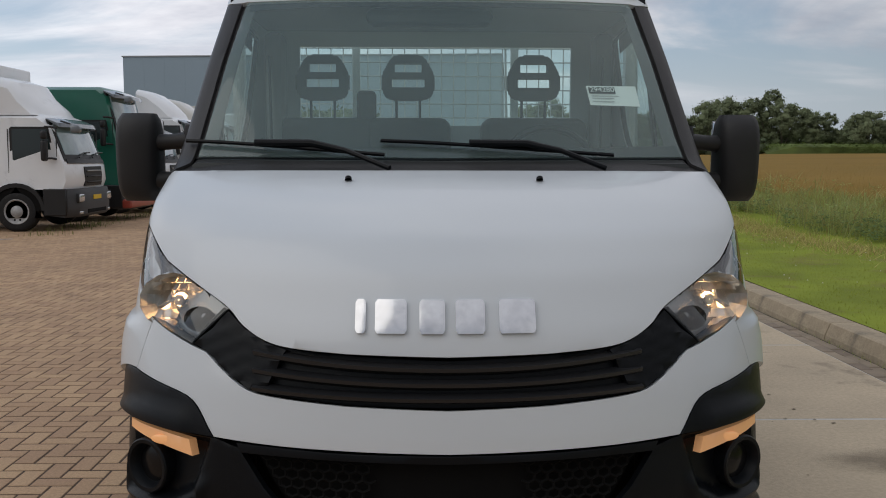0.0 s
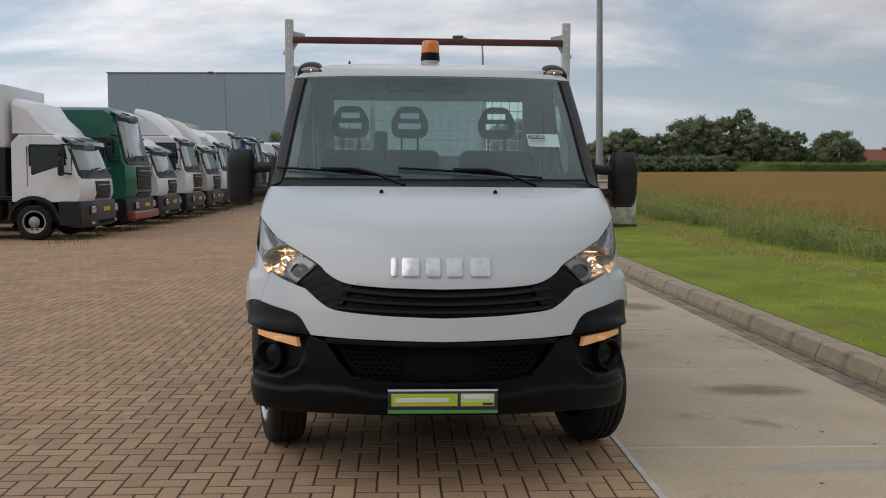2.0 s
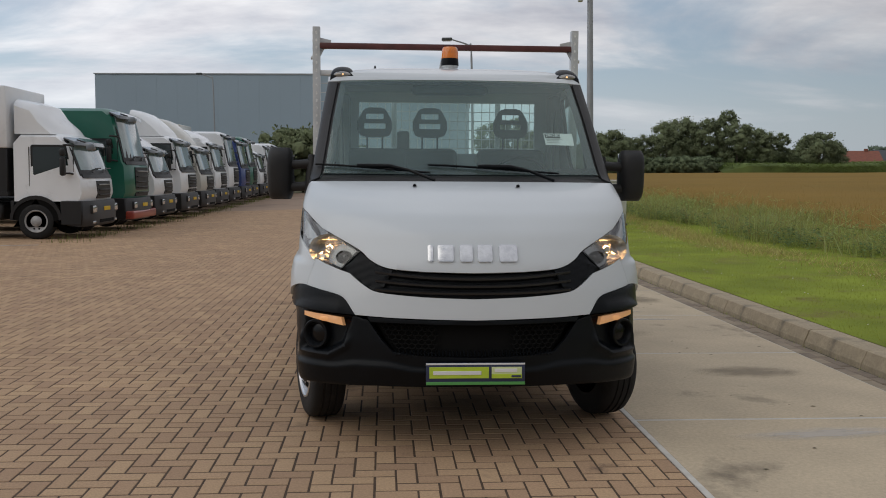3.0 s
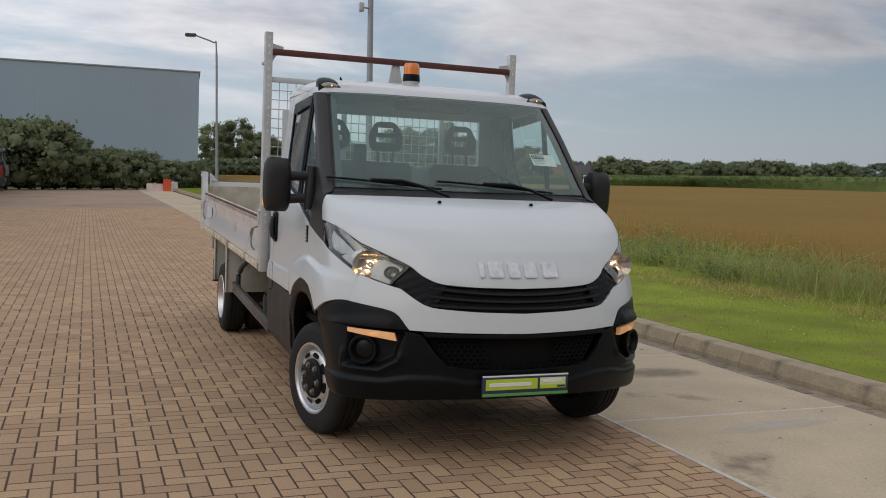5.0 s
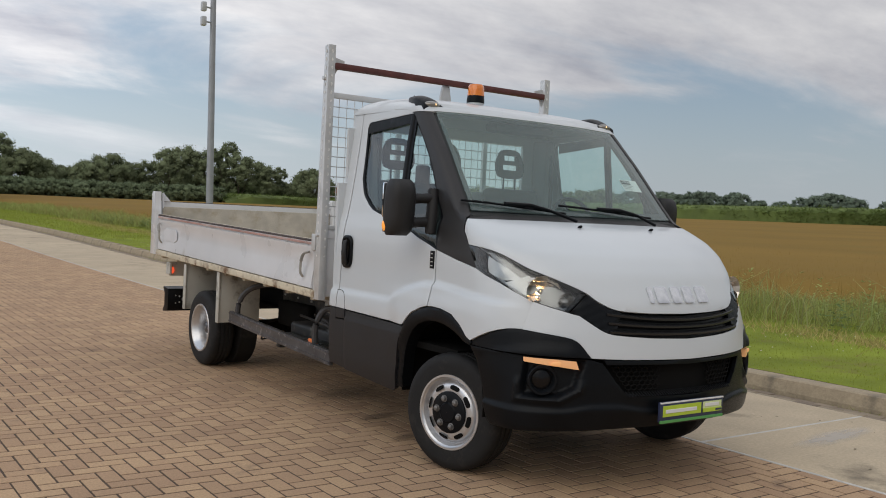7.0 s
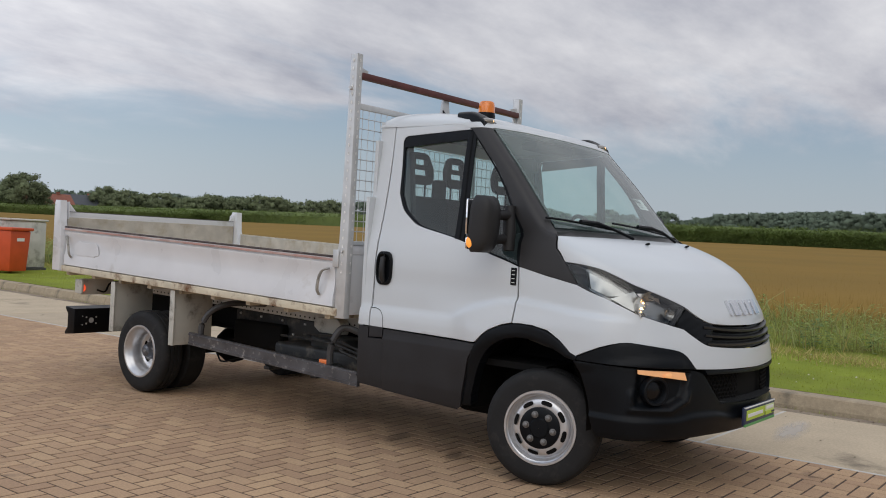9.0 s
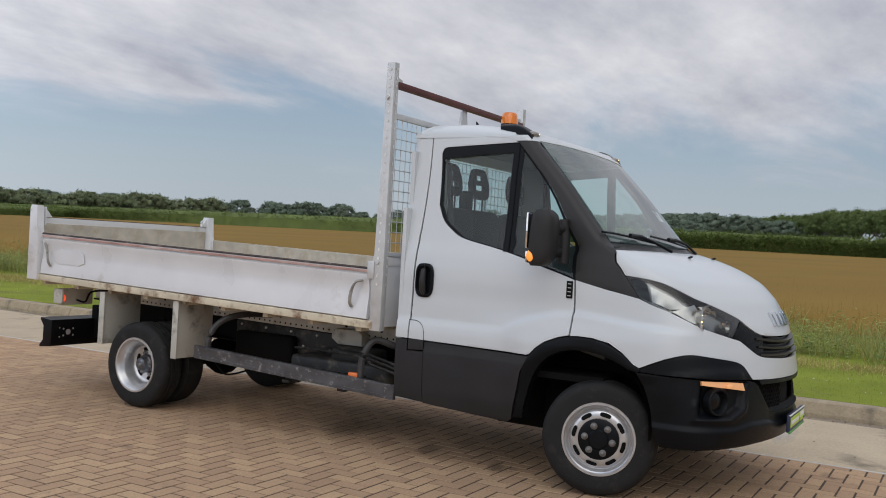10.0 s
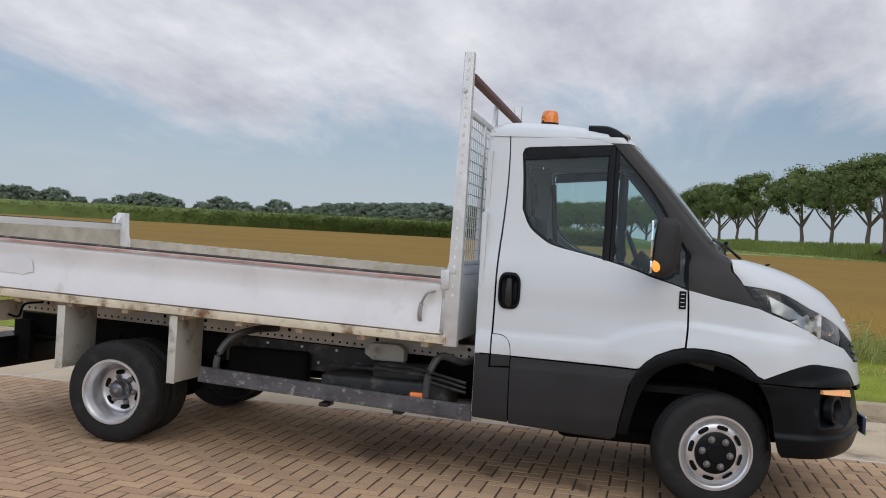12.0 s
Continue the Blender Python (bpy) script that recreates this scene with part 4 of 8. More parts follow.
# mirrors
for sd in BOTH:
    bm = fresh()
    secs = []
    NZ = 14
    for k in range(NZ + 1):
        t = k / NZ
        z = 1.352 + 0.335 * t
        r = (1 - abs(2 * t - 1) ** 3.2) ** 0.5 if 0 < k < NZ else 0.12
        hw, hd = 0.086 * (0.70 + 0.30 * r), 0.075 * (0.45 + 0.55 * r)
        cy = 1.345 - 0.02 * t
        ring = []
        for i in range(16):
            a = 2 * math.pi * i / 16
            ca, sa = math.copysign(abs(math.cos(a)) ** 0.55, math.cos(a)), math.copysign(abs(math.sin(a)) ** 0.7, math.sin(a))
            dy = sa * hd * (1.45 if sa < 0 else 0.6)
            ring.append(bm.verts.new((sd * (1.16 + ca * hw), cy + dy + 0.012, z)))
        secs.append(ring)
    for a, b in zip(secs, secs[1:]):
        for i in range(16):
            bm.faces.new((a[i], a[(i + 1) % 16], b[(i + 1) % 16], b[i]))
    bm.faces.new(secs[0])
    bm.faces.new(secs[-1])
    mir = part("wing_mirror", bm, CASE, truck, "large black plastic wing mirror on two arms")
    for z in (1.575, 1.432):
        bm = fresh()
        tube(bm, [(sd * 1.12, 1.31, z), (sd * 1.03, 1.30, z + 0.004), (sd * 0.95, 1.285, z + 0.01)], [0.036, 0.03, 0.034], 10)
        part("mirror_arm", bm, CASE, mir)
    bm = fresh()
    tube(bm, [(sd * 0.965, 1.27, 1.37), (sd * 0.955, 1.275, 1.50), (sd * 0.945, 1.29, 1.64)], [0.036, 0.040, 0.032], 10)
    part("mirror_foot", bm, CASE, mir)
    bm = fresh()
    box(bm, (sd * 1.16 - 0.072, 1.395, 1.455), (sd * 1.16 + 0.072, 1.405, 1.668), 0.01)
    part("mirror_glass", bm, MIRROR, mir)
    bm = fresh()
    box(bm, (sd * 1.16 - 0.066, 1.394, 1.368), (sd * 1.16 + 0.066, 1.404, 1.44), 0.01)
    part("lower_mirror_glass", bm, MIRROR, mir)
    bm = fresh()
    bmesh.ops.create_uvsphere(bm, u_segments=16, v_segments=10, radius=1)
    bm.transform(Matrix.Translation((sd * 1.230, 1.366, 1.412)) @ Matrix.Diagonal((0.015, 0.030, 0.038, 1)))
    part("mirror_signal", bm, glow("lit_mirror_signal", (1.0, 0.38, 0.07), 0.40), mir)
    # vertical badge on the wing, plain
    bm = fresh()
    p = on_skin(*Y(1.205, 1.215), off=0.003)
    box(bm, (sd * p.x - 0.004, 1.188, 1.165), (sd * p.x + 0.004, 1.228, 1.27), 0.002, 1)
    bd = part("badge", bm, BLACK, truck, "small dark badge with plain bars")
    for k in range(4):
        bm = fresh()
        box(bm, (sd * p.x - 0.006, 1.197, 1.178 + 0.024 * k), (sd * p.x + 0.006, 1.219, 1.183 + 0.024 * k), 0.001, 1)
        part("badge_bar", bm, GALV, bd)

# cabin: seats, dashboard, wheel, paper
bm = fresh()
box(bm, (-0.93, 0.98, 0.66), (0.93, 2.40, 0.70))
part("cabin_floor", bm, VOID, truck)
SEAT_PLACE = Matrix.Translation((0.0035, 0.25, -0.076)) @ Matrix.Diagonal((1.05, 1, 1.05, 1))
for x, w in ((-0.535, 0.25), (-0.135, 0.20), (0.455, 0.25)):
    bm = fresh()
    box(bm, (x - w, 1.55, 0.95), (x + w, 2.05, 1.12), 0.05, 3)
    bm.transform(SEAT_PLACE)
    seat = part("seat", bm, SEAT, truck, "dark fabric seat with slotted headrest")
    bm = fresh()
    box(bm, (x - w, 1.95, 1.05), (x + w, 2.07, 1.705), 0.05, 3)
    for v in bm.verts:
        v.co.y += 0.05 * (v.co.z - 1.05)
    bm.transform(SEAT_PLACE)
    part("backrest", bm, SEAT, seat)
    bm = fresh()
    slots = [(1.936, 0.062, 0.0185), (1.866, 0.076, 0.0205)]
    def inside(px, pz):
        sa = (pz - 1.892) / 0.108
        if abs(sa) > 1:
            return False
        hw = 0.125 - 0.038 * max(0, sa)
        lim = hw * (1 - abs(sa) ** (1 / 0.275)) ** 0.25 if abs(sa) < 1 else 0
        return abs(px - x) < lim
    def hole(px, pz):
        return any(abs(pz - zc) < hz and abs(px - x) < hx for zc, hx, hz in slots)
    N = 36
    step = 0.25 / N
    cells = {(i, j) for i in range(N) for j in range(34) if inside(x - 0.125 + (i + 0.5) * step, 1.784 + (j + 0.5) * 0.216 / 34) and not hole(x - 0.125 + (i + 0.5) * step, 1.784 + (j + 0.5) * 0.216 / 34)}
    grid_v = {}
    def gv(i, j, d):
        if (i, j, d) not in grid_v:
            z = 1.784 + j * 0.216 / 34
            grid_v[i, j, d] = bm.verts.new((x - 0.125 + i * step, 2.06 + (0.022 if d else -0.018) + 0.1 * (z - 1.8), z))
        return grid_v[i, j, d]
    for i, j in cells:
        for d in (0, 1):
            q = [gv(i, j, d), gv(i + 1, j, d), gv(i + 1, j + 1, d), gv(i, j + 1, d)]
            bm.faces.new(q if d else q[::-1])
        for di, dj, a, b in ((-1, 0, (i, j), (i, j + 1)), (1, 0, (i + 1, j), (i + 1, j + 1)), (0, -1, (i, j), (i + 1, j)), (0, 1, (i, j + 1), (i + 1, j + 1))):
            if (i + di, j + dj) not in cells:
                bm.faces.new((gv(*a, 0), gv(*b, 0), gv(*b, 1), gv(*a, 1)))
    bmesh.ops.smooth_vert(bm, verts=bm.verts, factor=0.5, use_axis_x=True, use_axis_z=True)
    bm.transform(SEAT_PLACE)
    part("headrest", bm, SEAT, seat)
    for dx in (-0.055, 0.055):
        bm = fresh()
        tube(bm, [(x + dx, 2.065, 1.70), (x + dx, 2.065, 1.80)], 0.007, 6)
        bm.transform(SEAT_PLACE)
        part("headrest_post", bm, BLACK, seat)
bm = fresh()
box(bm, (-0.375, 2.02, 1.60), (-0.285, 2.10, 1.83), 0.02, 2)
bm.transform(SEAT_PLACE)
part("belt_tower", bm, SEAT, truck)
bm = fresh()
prism(bm, [(0.92, 1.30), (0.97, 1.50), (1.12, 1.52), (1.30, 1.47), (1.42, 1.36), (1.42, 0.90), (1.0, 0.80)], "x", -0.88, 0.88, 0.02)
part("dashboard", bm, DASH, truck, "grey dashboard")
bm = fresh()
tube(bm, [(0.455 + 0.20 * math.cos(a), 1.52 + 0.075 * math.sin(a), 1.46 + 0.185 * math.sin(a)) for a in (2 * math.pi * k / 28 for k in range(28))], 0.016, 8, closed=True)
wheel_s = part("steering_wheel", bm, BLACK, truck)
bm = fresh()
tube(bm, [(0.455, 1.52, 1.46), (0.455, 1.40, 1.38)], [0.07, 0.04], 12)
for dx, dz in ((-0.19, 0.0), (0.19, 0.0), (0, -0.18)):
    tube(bm, [(0.455, 1.52, 1.46), (0.455 + dx, 1.52 + dz * 0.4, 1.46 + dz)], 0.014, 6)
part("wheel_hub", bm, BLACK, wheel_s)
bm = fresh()
box(bm, (-0.30, 1.52, 2.06), (0.22, 1.66, 2.125), 0.03, 2)
part("overhead_console", bm, SEAT, truck)
bm = fresh()
box(bm, (-0.84, 1.62, 2.145), (0.84, 2.40, 2.158))
part("cabin_lining", bm, HEADLINER, truck)
for sd in BOTH:
    bm = fresh()
    box(bm, (sd * 0.80 - 0.03, 2.22, 0.7), (sd * 0.80 + 0.06, 2.40, 2.12), 0.03, 2)
    part("pillar_lining", bm, HEADLINER, truck)
    bm = fresh()
    tube(bm, [(sd * 0.80, 2.20, 2.0), (sd * 0.79, 2.17, 1.6), (sd * 0.78, 2.15, 1.15)], 0.02, 6, squash=0.3)
    part("seat_belt", bm, SEAT, truck)
    part("door_lining", sheet((lambda o: o if sd > 0 else mirrored(o))([Y(1.26, 1.12), Y(1.54, 1.04), Y(1.62, 0.80), Y(2.28, 0.80), Y(2.28, 1.62), Y(2.10, 1.52), Y(1.65, 1.38), Y(1.22, 1.25)]), off=-0.07, thick=0.01, gap=0, cut=0.1), DASH, truck)
# paper with a printed number behind the screen
a, b, c, d = (on_skin(*X(xx, zz), off=-0.012) for xx, zz in ((0.545, 1.797), (0.738, 1.797), (0.742, 1.718), (0.553, 1.722)))
bm = fresh()
bm.faces.new([bm.verts.new(p) for p in (a, b, c, d)])
paper = part("paper_sheet", bm, PAPER, truck, "white printed paper behind the glass")


def on_paper(u, v, off=0.003):
    p = a.lerp(b, u).lerp(d.lerp(c, u), v)
    n = (b - a).cross(d - a).normalized()
    n = n if n.y < 0 else -n
    return p + n * off


def paper_bar(u0, u1, v0, v1, mt, off=0.003):
    bm = fresh()
    bm.faces.new([bm.verts.new(on_paper(u, v, off)) for u, v in ((u0, v0), (u1, v0), (u1, v1), (u0, v1))])
    part("print_block", bm, mt, paper)


paper_bar(0.03, 0.56, 0.08, 0.42, INK)
for v in (0.52, 0.64, 0.80):
    paper_bar(0.06, 0.5 if v > 0.6 else 0.62, v, v + 0.04, mat("grey_ink", (0.35, 0.35, 0.35), 0.6))
cu = bpy.data.curves.new("printed_number", "FONT")
cu.body, cu.size, cu.align_x, cu.align_y = "294280", 0.032, "CENTER", "CENTER"
tx = new("printed_number", cu)
ux, uy = (b - a).normalized(), (a - d).normalized()
nz = ux.cross(uy).normalized()
uy = nz.cross(ux)
tm = Matrix((ux, uy, nz)).transposed().to_4x4()
tm.translation = on_paper(0.295, 0.25, 0.006)
bpy.context.view_layer.update()
dg = bpy.context.evaluated_depsgraph_get()
tme = bpy.data.meshes.new_from_object(tx.evaluated_get(dg))
bpy.data.objects.remove(tx)
tme.transform(tm)
tme.materials.clear()
tme.materials.append(PAPER)
to = new("printed_number", tme)
to.parent = paper


# ---- wheels ----
DULL = mat("dull_bolt_steel", (0.19, 0.185, 0.18), 0.5, metal=0.5, vary=0.3, scale=60)


def wheel(y, x, sd, dual=False, steer=0.0):
    """A tyre on a slotted steel rim; sd: the flank it faces; dual: deep dished outer wheel."""
    bm = fresh()
    prof = [(-0.10, 0.205), (-0.103, 0.235), (-0.104, 0.285), (-0.097, 0.318), (-0.080, 0.336), (-0.06, 0.342)]
    prof += [(-0.045, 0.3425), (-0.042, 0.335), (-0.034, 0.335), (-0.031, 0.343), (-0.006, 0.344), (-0.004, 0.336), (0.004, 0.336), (0.006, 0.344), (0.031, 0.343), (0.034, 0.335), (0.042, 0.335), (0.045, 0.3425)]
    prof += [(0.06, 0.342), (0.080, 0.336), (0.097, 0.318), (0.104, 0.285), (0.103, 0.235), (0.10, 0.205)]
    lathe(bm, prof, 72, "x", cap=False)
    place = Matrix.Translation((x, y, 0.345)) @ Matrix.Rotation(radians(steer), 4, "Z") @ Matrix.Rotation(0 if sd < 0 else math.pi, 4, "Z")
    bm.transform(place)
    w = part("wheel", bm, RUBBER, truck, "black tyre on a silver slotted steel rim")
    # rim: outer face towards -x before turning
    bm = fresh()
    if dual:
        prof = [(-0.098, 0.222), (-0.108, 0.218), (-0.108, 0.205), (-0.095, 0.197), (-0.085, 0.188), (-0.07, 0.184), (-0.062, 0.176), (-0.045, 0.173), (-0.03, 0.166), (0.0, 0.163), (0.02, 0.160), (0.036, 0.150), (0.043, 0.135), (0.040, 0.100), (0.036, 0.07), (0.036, 0.02)]
    else:
        prof = [(-0.094, 0.222), (-0.106, 0.218), (-0.106, 0.207), (-0.098, 0.202), (-0.094, 0.196), (-0.070, 0.191), (-0.058, 0.186), (-0.062, 0.179), (-0.080, 0.173), (-0.090, 0.164), (-0.096, 0.148), (-0.095, 0.124), (-0.092, 0.06)]
    lathe(bm, prof, 72, "x", cap=False)
    bm.transform(place)
    rim = part("rim", bm, RIM, w)
    # slots as dark rounded plugs let into the disc, coloured as the shade inside
    for k in range(8 if not dual else 6):
        t = 2 * math.pi * (k + 0.3) / (8 if not dual else 6)
        bm = fresh()
        r0, xx = (0.150, -0.0945) if not dual else (0.120, 0.0405)
        ring = []
        for i in range(16):
            a = 2 * math.pi * i / 16
            ca, sa = math.copysign(abs(math.cos(a)) ** 0.6, math.cos(a)), math.copysign(abs(math.sin(a)) ** 0.6, math.sin(a))
            r = r0 + (0.0125 if not dual else 0.016) * sa
            th = t + 0.034 * ca / r0
            ring.append(bm.verts.new((xx - 0.004 + (0.6 if not dual else -0.1) * (r - r0), r * math.cos(th), r * math.sin(th))))
        bm.faces.new(ring)
        bm.transform(place)
        part("slot", bm, VOID, rim)
    bm = fresh()
    if dual:
        lathe(bm, [(0.036, 0.075), (0.0, 0.072), (-0.01, 0.06), (-0.045, 0.05), (-0.055, 0.035), (-0.056, 0.001)], 24, "x", cap=False)
    else:
        lathe(bm, [(-0.090, 0.124), (-0.104, 0.121), (-0.110, 0.110), (-0.110, 0.060), (-0.118, 0.052), (-0.119, 0.001)], 36, "x", cap=False)
    bm.transform(place)
    hub = part("hub_cap", bm, BLACK if not dual else STEEL, w)
    for k in range(6):
        t = 2 * math.pi * (k + 0.15) / 6
        bm = fresh()
        r0 = 0.083 if not dual else 0.088
        xo = -0.108 if not dual else 0.034
        lathe(bm, [(xo + 0.004, 0.021), (xo - 0.004, 0.021), (xo - 0.005, 0.0155), (xo - 0.016, 0.0145), (xo - 0.019, 0.011), (xo - 0.020, 0.001)], 12, "x", (0, r0 * math.cos(t), r0 * math.sin(t)), cap=False)
        bm.transform(place)
        part("wheel_bolt", bm, DULL, w)
    return w


REAR_AXLE = 4.90
for sd in BOTH:
    wheel(1.0, sd * 0.885, sd, steer=15)
    wheel(REAR_AXLE, sd * 0.905, sd, True)
    bm = fresh()
    lathe(bm, [(-0.10, 0.20), (-0.104, 0.285), (-0.080, 0.336), (0.080, 0.336), (0.104, 0.285), (0.10, 0.20)], 48, "x")
    bm.transform(Matrix.Translation((sd * 0.665, REAR_AXLE, 0.345)))
    part("inner_tyre", bm, RUBBER, truck)
bm = fresh()
tube(bm, [(-0.6, REAR_AXLE, 0.345), (0.6, REAR_AXLE, 0.345)], 0.06, 12)
bmesh.ops.create_icosphere(bm, subdivisions=2, radius=0.17, matrix=Matrix.Translation((0, REAR_AXLE, 0.345)))
part("rear_axle", bm, VOID, truck)

# ---- chassis under the bed (rises slightly to the rear) ----
for sd in BOTH:
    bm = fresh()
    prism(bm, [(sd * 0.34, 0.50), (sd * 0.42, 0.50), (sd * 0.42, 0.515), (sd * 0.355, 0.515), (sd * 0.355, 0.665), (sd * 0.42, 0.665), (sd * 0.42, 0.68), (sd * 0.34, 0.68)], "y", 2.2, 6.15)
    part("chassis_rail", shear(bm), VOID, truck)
    bm = fresh()
    box(bm, (sd * 0.46 - 0.025, 2.50, 0.70), (sd * 0.46 + 0.025, 6.05, 0.80), 0.006)
    sub = part("subframe_rail", shear(bm), mat("cream_subframe_paint", (0.55, 0.54, 0.50), 0.6, vary=0.08, scale=6, dirt=(0.2, 0.17, 0.13), dirt_amount=0.3, dirt_scale=7), truck, "pale subframe rail with a row of holes")
    # flat near-black discs in place of holes, their inner shade put into colour
    bm = fresh()
    for k in range(64):
        y = 2.56 + k * 0.054
        for z, r in ((0.725, 0.008),) if k % 6 else ((0.725, 0.008), (0.772, 0.013)):
            vs = [bm.verts.new((sd * 0.4865, y + r * math.cos(a), z + r * math.sin(a))) for a in (2 * math.pi * i / 10 for i in range(10))]
            bm.faces.new(vs)
    part("rail_holes", shear(bm), VOID, sub)["kind"] = "stuff"
    # side guard bar, its two bent stays and marker
    bm = fresh()
    prism(bm, [(sd * 0.955, 0.0), (sd * 0.985, 0.0), (sd * 0.985, 0.10), (sd * 0.955, 0.10)], "y", 2.43, 4.28, 0.004)
    for v in bm.verts:
        v.co.z += 0.384 + 0.046 * (v.co.y - 2.43)
    guard = part("side_guard", bm, STEEL, truck, "scuffed grey steel side guard bar")
    bm = fresh()
    for z in (0.012, 0.078):
        prism(bm, [(sd * 0.984, z), (sd * 0.992, z), (sd * 0.992, z + 0.012), (sd * 0.984, z + 0.012)], "y", 2.435, 4.275)
    for v in bm.verts:
        v.co.z += 0.384 + 0.046 * (v.co.y - 2.43)
    part("guard_ridge", bm, STEEL, guard)
    for y, top in ((4.17, 0.84), (2.73, 0.74)):
        bm = fresh()
        tube(bm, spline([(sd * 0.95, y, 0.50), (sd * 0.95, y - 0.01, 0.64), (sd * 0.90, y - 0.07, 0.76), (sd * 0.78, y - 0.18, top - 0.02), (sd * 0.48, y - 0.22, top - 0.03)], 5), 0.024, 8)
        part("guard_stay", bm, mat("scuffed_black_stay", (0.05, 0.05, 0.052), 0.5, vary=0.3, scale=12), guard)
    bm = fresh()
    box(bm, (sd * 0.935 - 0.02, 2.745, 0.49), (sd * 0.935 + 0.02, 2.835, 0.525), 0.006)
    part("side_marker", bm, ORANGE, guard)
    # mudguard plates before and behind the rear wheels
    for y, lean, z0, z1 in ((4.455, 0.0, 0.445, 0.895), (5.30, 0.0, 0.475, 0.905)):
        bm = fresh()
        box(bm, (sd * 0.83 - 0.20, y - 0.012, z0), (sd * 0.83 + 0.20, y + 0.012, z1), 0.004)
        fl = part("mudguard", bm, FLAPS, truck, "pale painted mudguard plate with dirt stains")
        bm = fresh()
        box(bm, (sd * 1.025 - 0.006, y - 0.03, z0), (sd * 1.025 + 0.006, y + 0.03, z1), 0.004)
        part("mudguard_edge", bm, FLAPS, fl)
    bm = fresh()
    box(bm, (sd * 0.80 - 0.17, 5.90, 0.745), (sd * 0.80 + 0.17, 5.94, 0.89), 0.01)
    lb = part("rear_lamp_board", bm, FLAPS, truck)
    bm = fresh()
    box(bm, (sd * 0.975 - 0.012, 5.86, 0.76), (sd * 0.975 + 0.012, 5.97, 0.885), 0.006)
    part("lamp_side", bm, FLAPS, lb)
    bm = fresh()
    lathe(bm, [(0, 0.018), (0.014, 0.014), (0.016, 0.001)], 14, "y", cap=False)
    bm.transform(Matrix.Translation((sd * 0.945, 5.895, 0.805)) @ Matrix.Scale(-1, 4, (0, 1, 0)) @ Matrix.Diagonal((1, 1, 1.9, 1)))
    part("marker_lens", bm, glow("lit_red_lens", (0.85, 0.10, 0.04), 0.7), lb)
    bm = fresh()
    tube(bm, spline([(sd * 0.82, 5.88, 0.79), (sd * 0.76, 5.84, 0.775), (sd * 0.70, 5.84, 0.86), (sd * 0.55, 5.80, 0.87)], 4), 0.009, 6)
    part("cable", bm, BLACK, lb)
bm = fresh()
prism(bm, [(6.05, 0.385), (6.06, 0.37), (6.20, 0.355), (6.205, 0.375), (6.155, 0.42), (6.155, 0.55), (6.205, 0.595), (6.20, 0.615), (6.06, 0.60), (6.05, 0.585)], "x", -0.93, 0.93, 0.004)
rearbar = part("rear_guard", bm, mat("black_painted_steel", (0.005, 0.005, 0.006), 0.4, spec=0.2, vary=0.2, scale=8), truck, "black steel rear underrun bar")
bm = fresh()
for cx, cz, r in ((-0.76, 0.49, 0.026), (-0.81, 0.52, 0.009), (-0.71, 0.52, 0.009), (-0.81, 0.46, 0.009), (-0.71, 0.46, 0.009), (-0.85, 0.53, 0.007), (-0.85, 0.45, 0.007)):
    for s2 in BOTH:
        vs = [bm.verts.new((s2 * cx + r * math.cos(a), 6.062, cz + r * math.sin(a))) for a in (2 * math.pi * i / 12 for i in range(12))]
        bm.faces.new(vs)
for v in bm.verts:
    v.co.y = 6.044
part("guard_holes", bm, GALV, rearbar)["kind"] = "stuff"
for x in (-0.45, 0.45):
    bm = fresh()
    box(bm, (x - 0.03, 5.95, 0.42), (x + 0.03, 6.09, 0.72), 0.005)
    part("guard_bracket", bm, VOID, rearbar)
# tanks, boxes and shafts below the bed
GRIME = mat("grimy_black_paint", (0.022, 0.023, 0.024), 0.5, spec=0.4, vary=0.4, scale=9, dirt=(0.10, 0.09, 0.075), dirt_amount=0.45, dirt_scale=10)
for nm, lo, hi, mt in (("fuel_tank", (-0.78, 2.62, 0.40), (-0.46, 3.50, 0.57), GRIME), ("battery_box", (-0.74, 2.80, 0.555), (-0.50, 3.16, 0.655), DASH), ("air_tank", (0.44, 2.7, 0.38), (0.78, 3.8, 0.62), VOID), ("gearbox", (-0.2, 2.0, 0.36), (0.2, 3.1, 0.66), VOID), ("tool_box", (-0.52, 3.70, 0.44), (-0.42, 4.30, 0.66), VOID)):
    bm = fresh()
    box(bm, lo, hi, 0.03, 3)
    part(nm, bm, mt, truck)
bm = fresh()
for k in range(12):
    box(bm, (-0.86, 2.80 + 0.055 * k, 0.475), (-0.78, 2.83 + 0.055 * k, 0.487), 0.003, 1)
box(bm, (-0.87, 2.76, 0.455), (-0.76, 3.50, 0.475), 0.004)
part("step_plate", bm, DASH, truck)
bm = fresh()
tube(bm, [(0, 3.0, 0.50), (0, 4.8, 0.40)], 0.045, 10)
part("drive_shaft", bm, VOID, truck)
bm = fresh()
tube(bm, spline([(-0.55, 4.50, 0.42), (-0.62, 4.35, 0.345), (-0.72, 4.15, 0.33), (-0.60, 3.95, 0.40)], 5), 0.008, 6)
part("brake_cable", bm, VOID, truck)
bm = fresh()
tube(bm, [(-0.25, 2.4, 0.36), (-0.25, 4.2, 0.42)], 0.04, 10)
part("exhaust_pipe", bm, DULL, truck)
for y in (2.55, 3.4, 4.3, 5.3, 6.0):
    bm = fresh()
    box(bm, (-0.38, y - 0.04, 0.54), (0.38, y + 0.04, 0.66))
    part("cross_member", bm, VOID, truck)
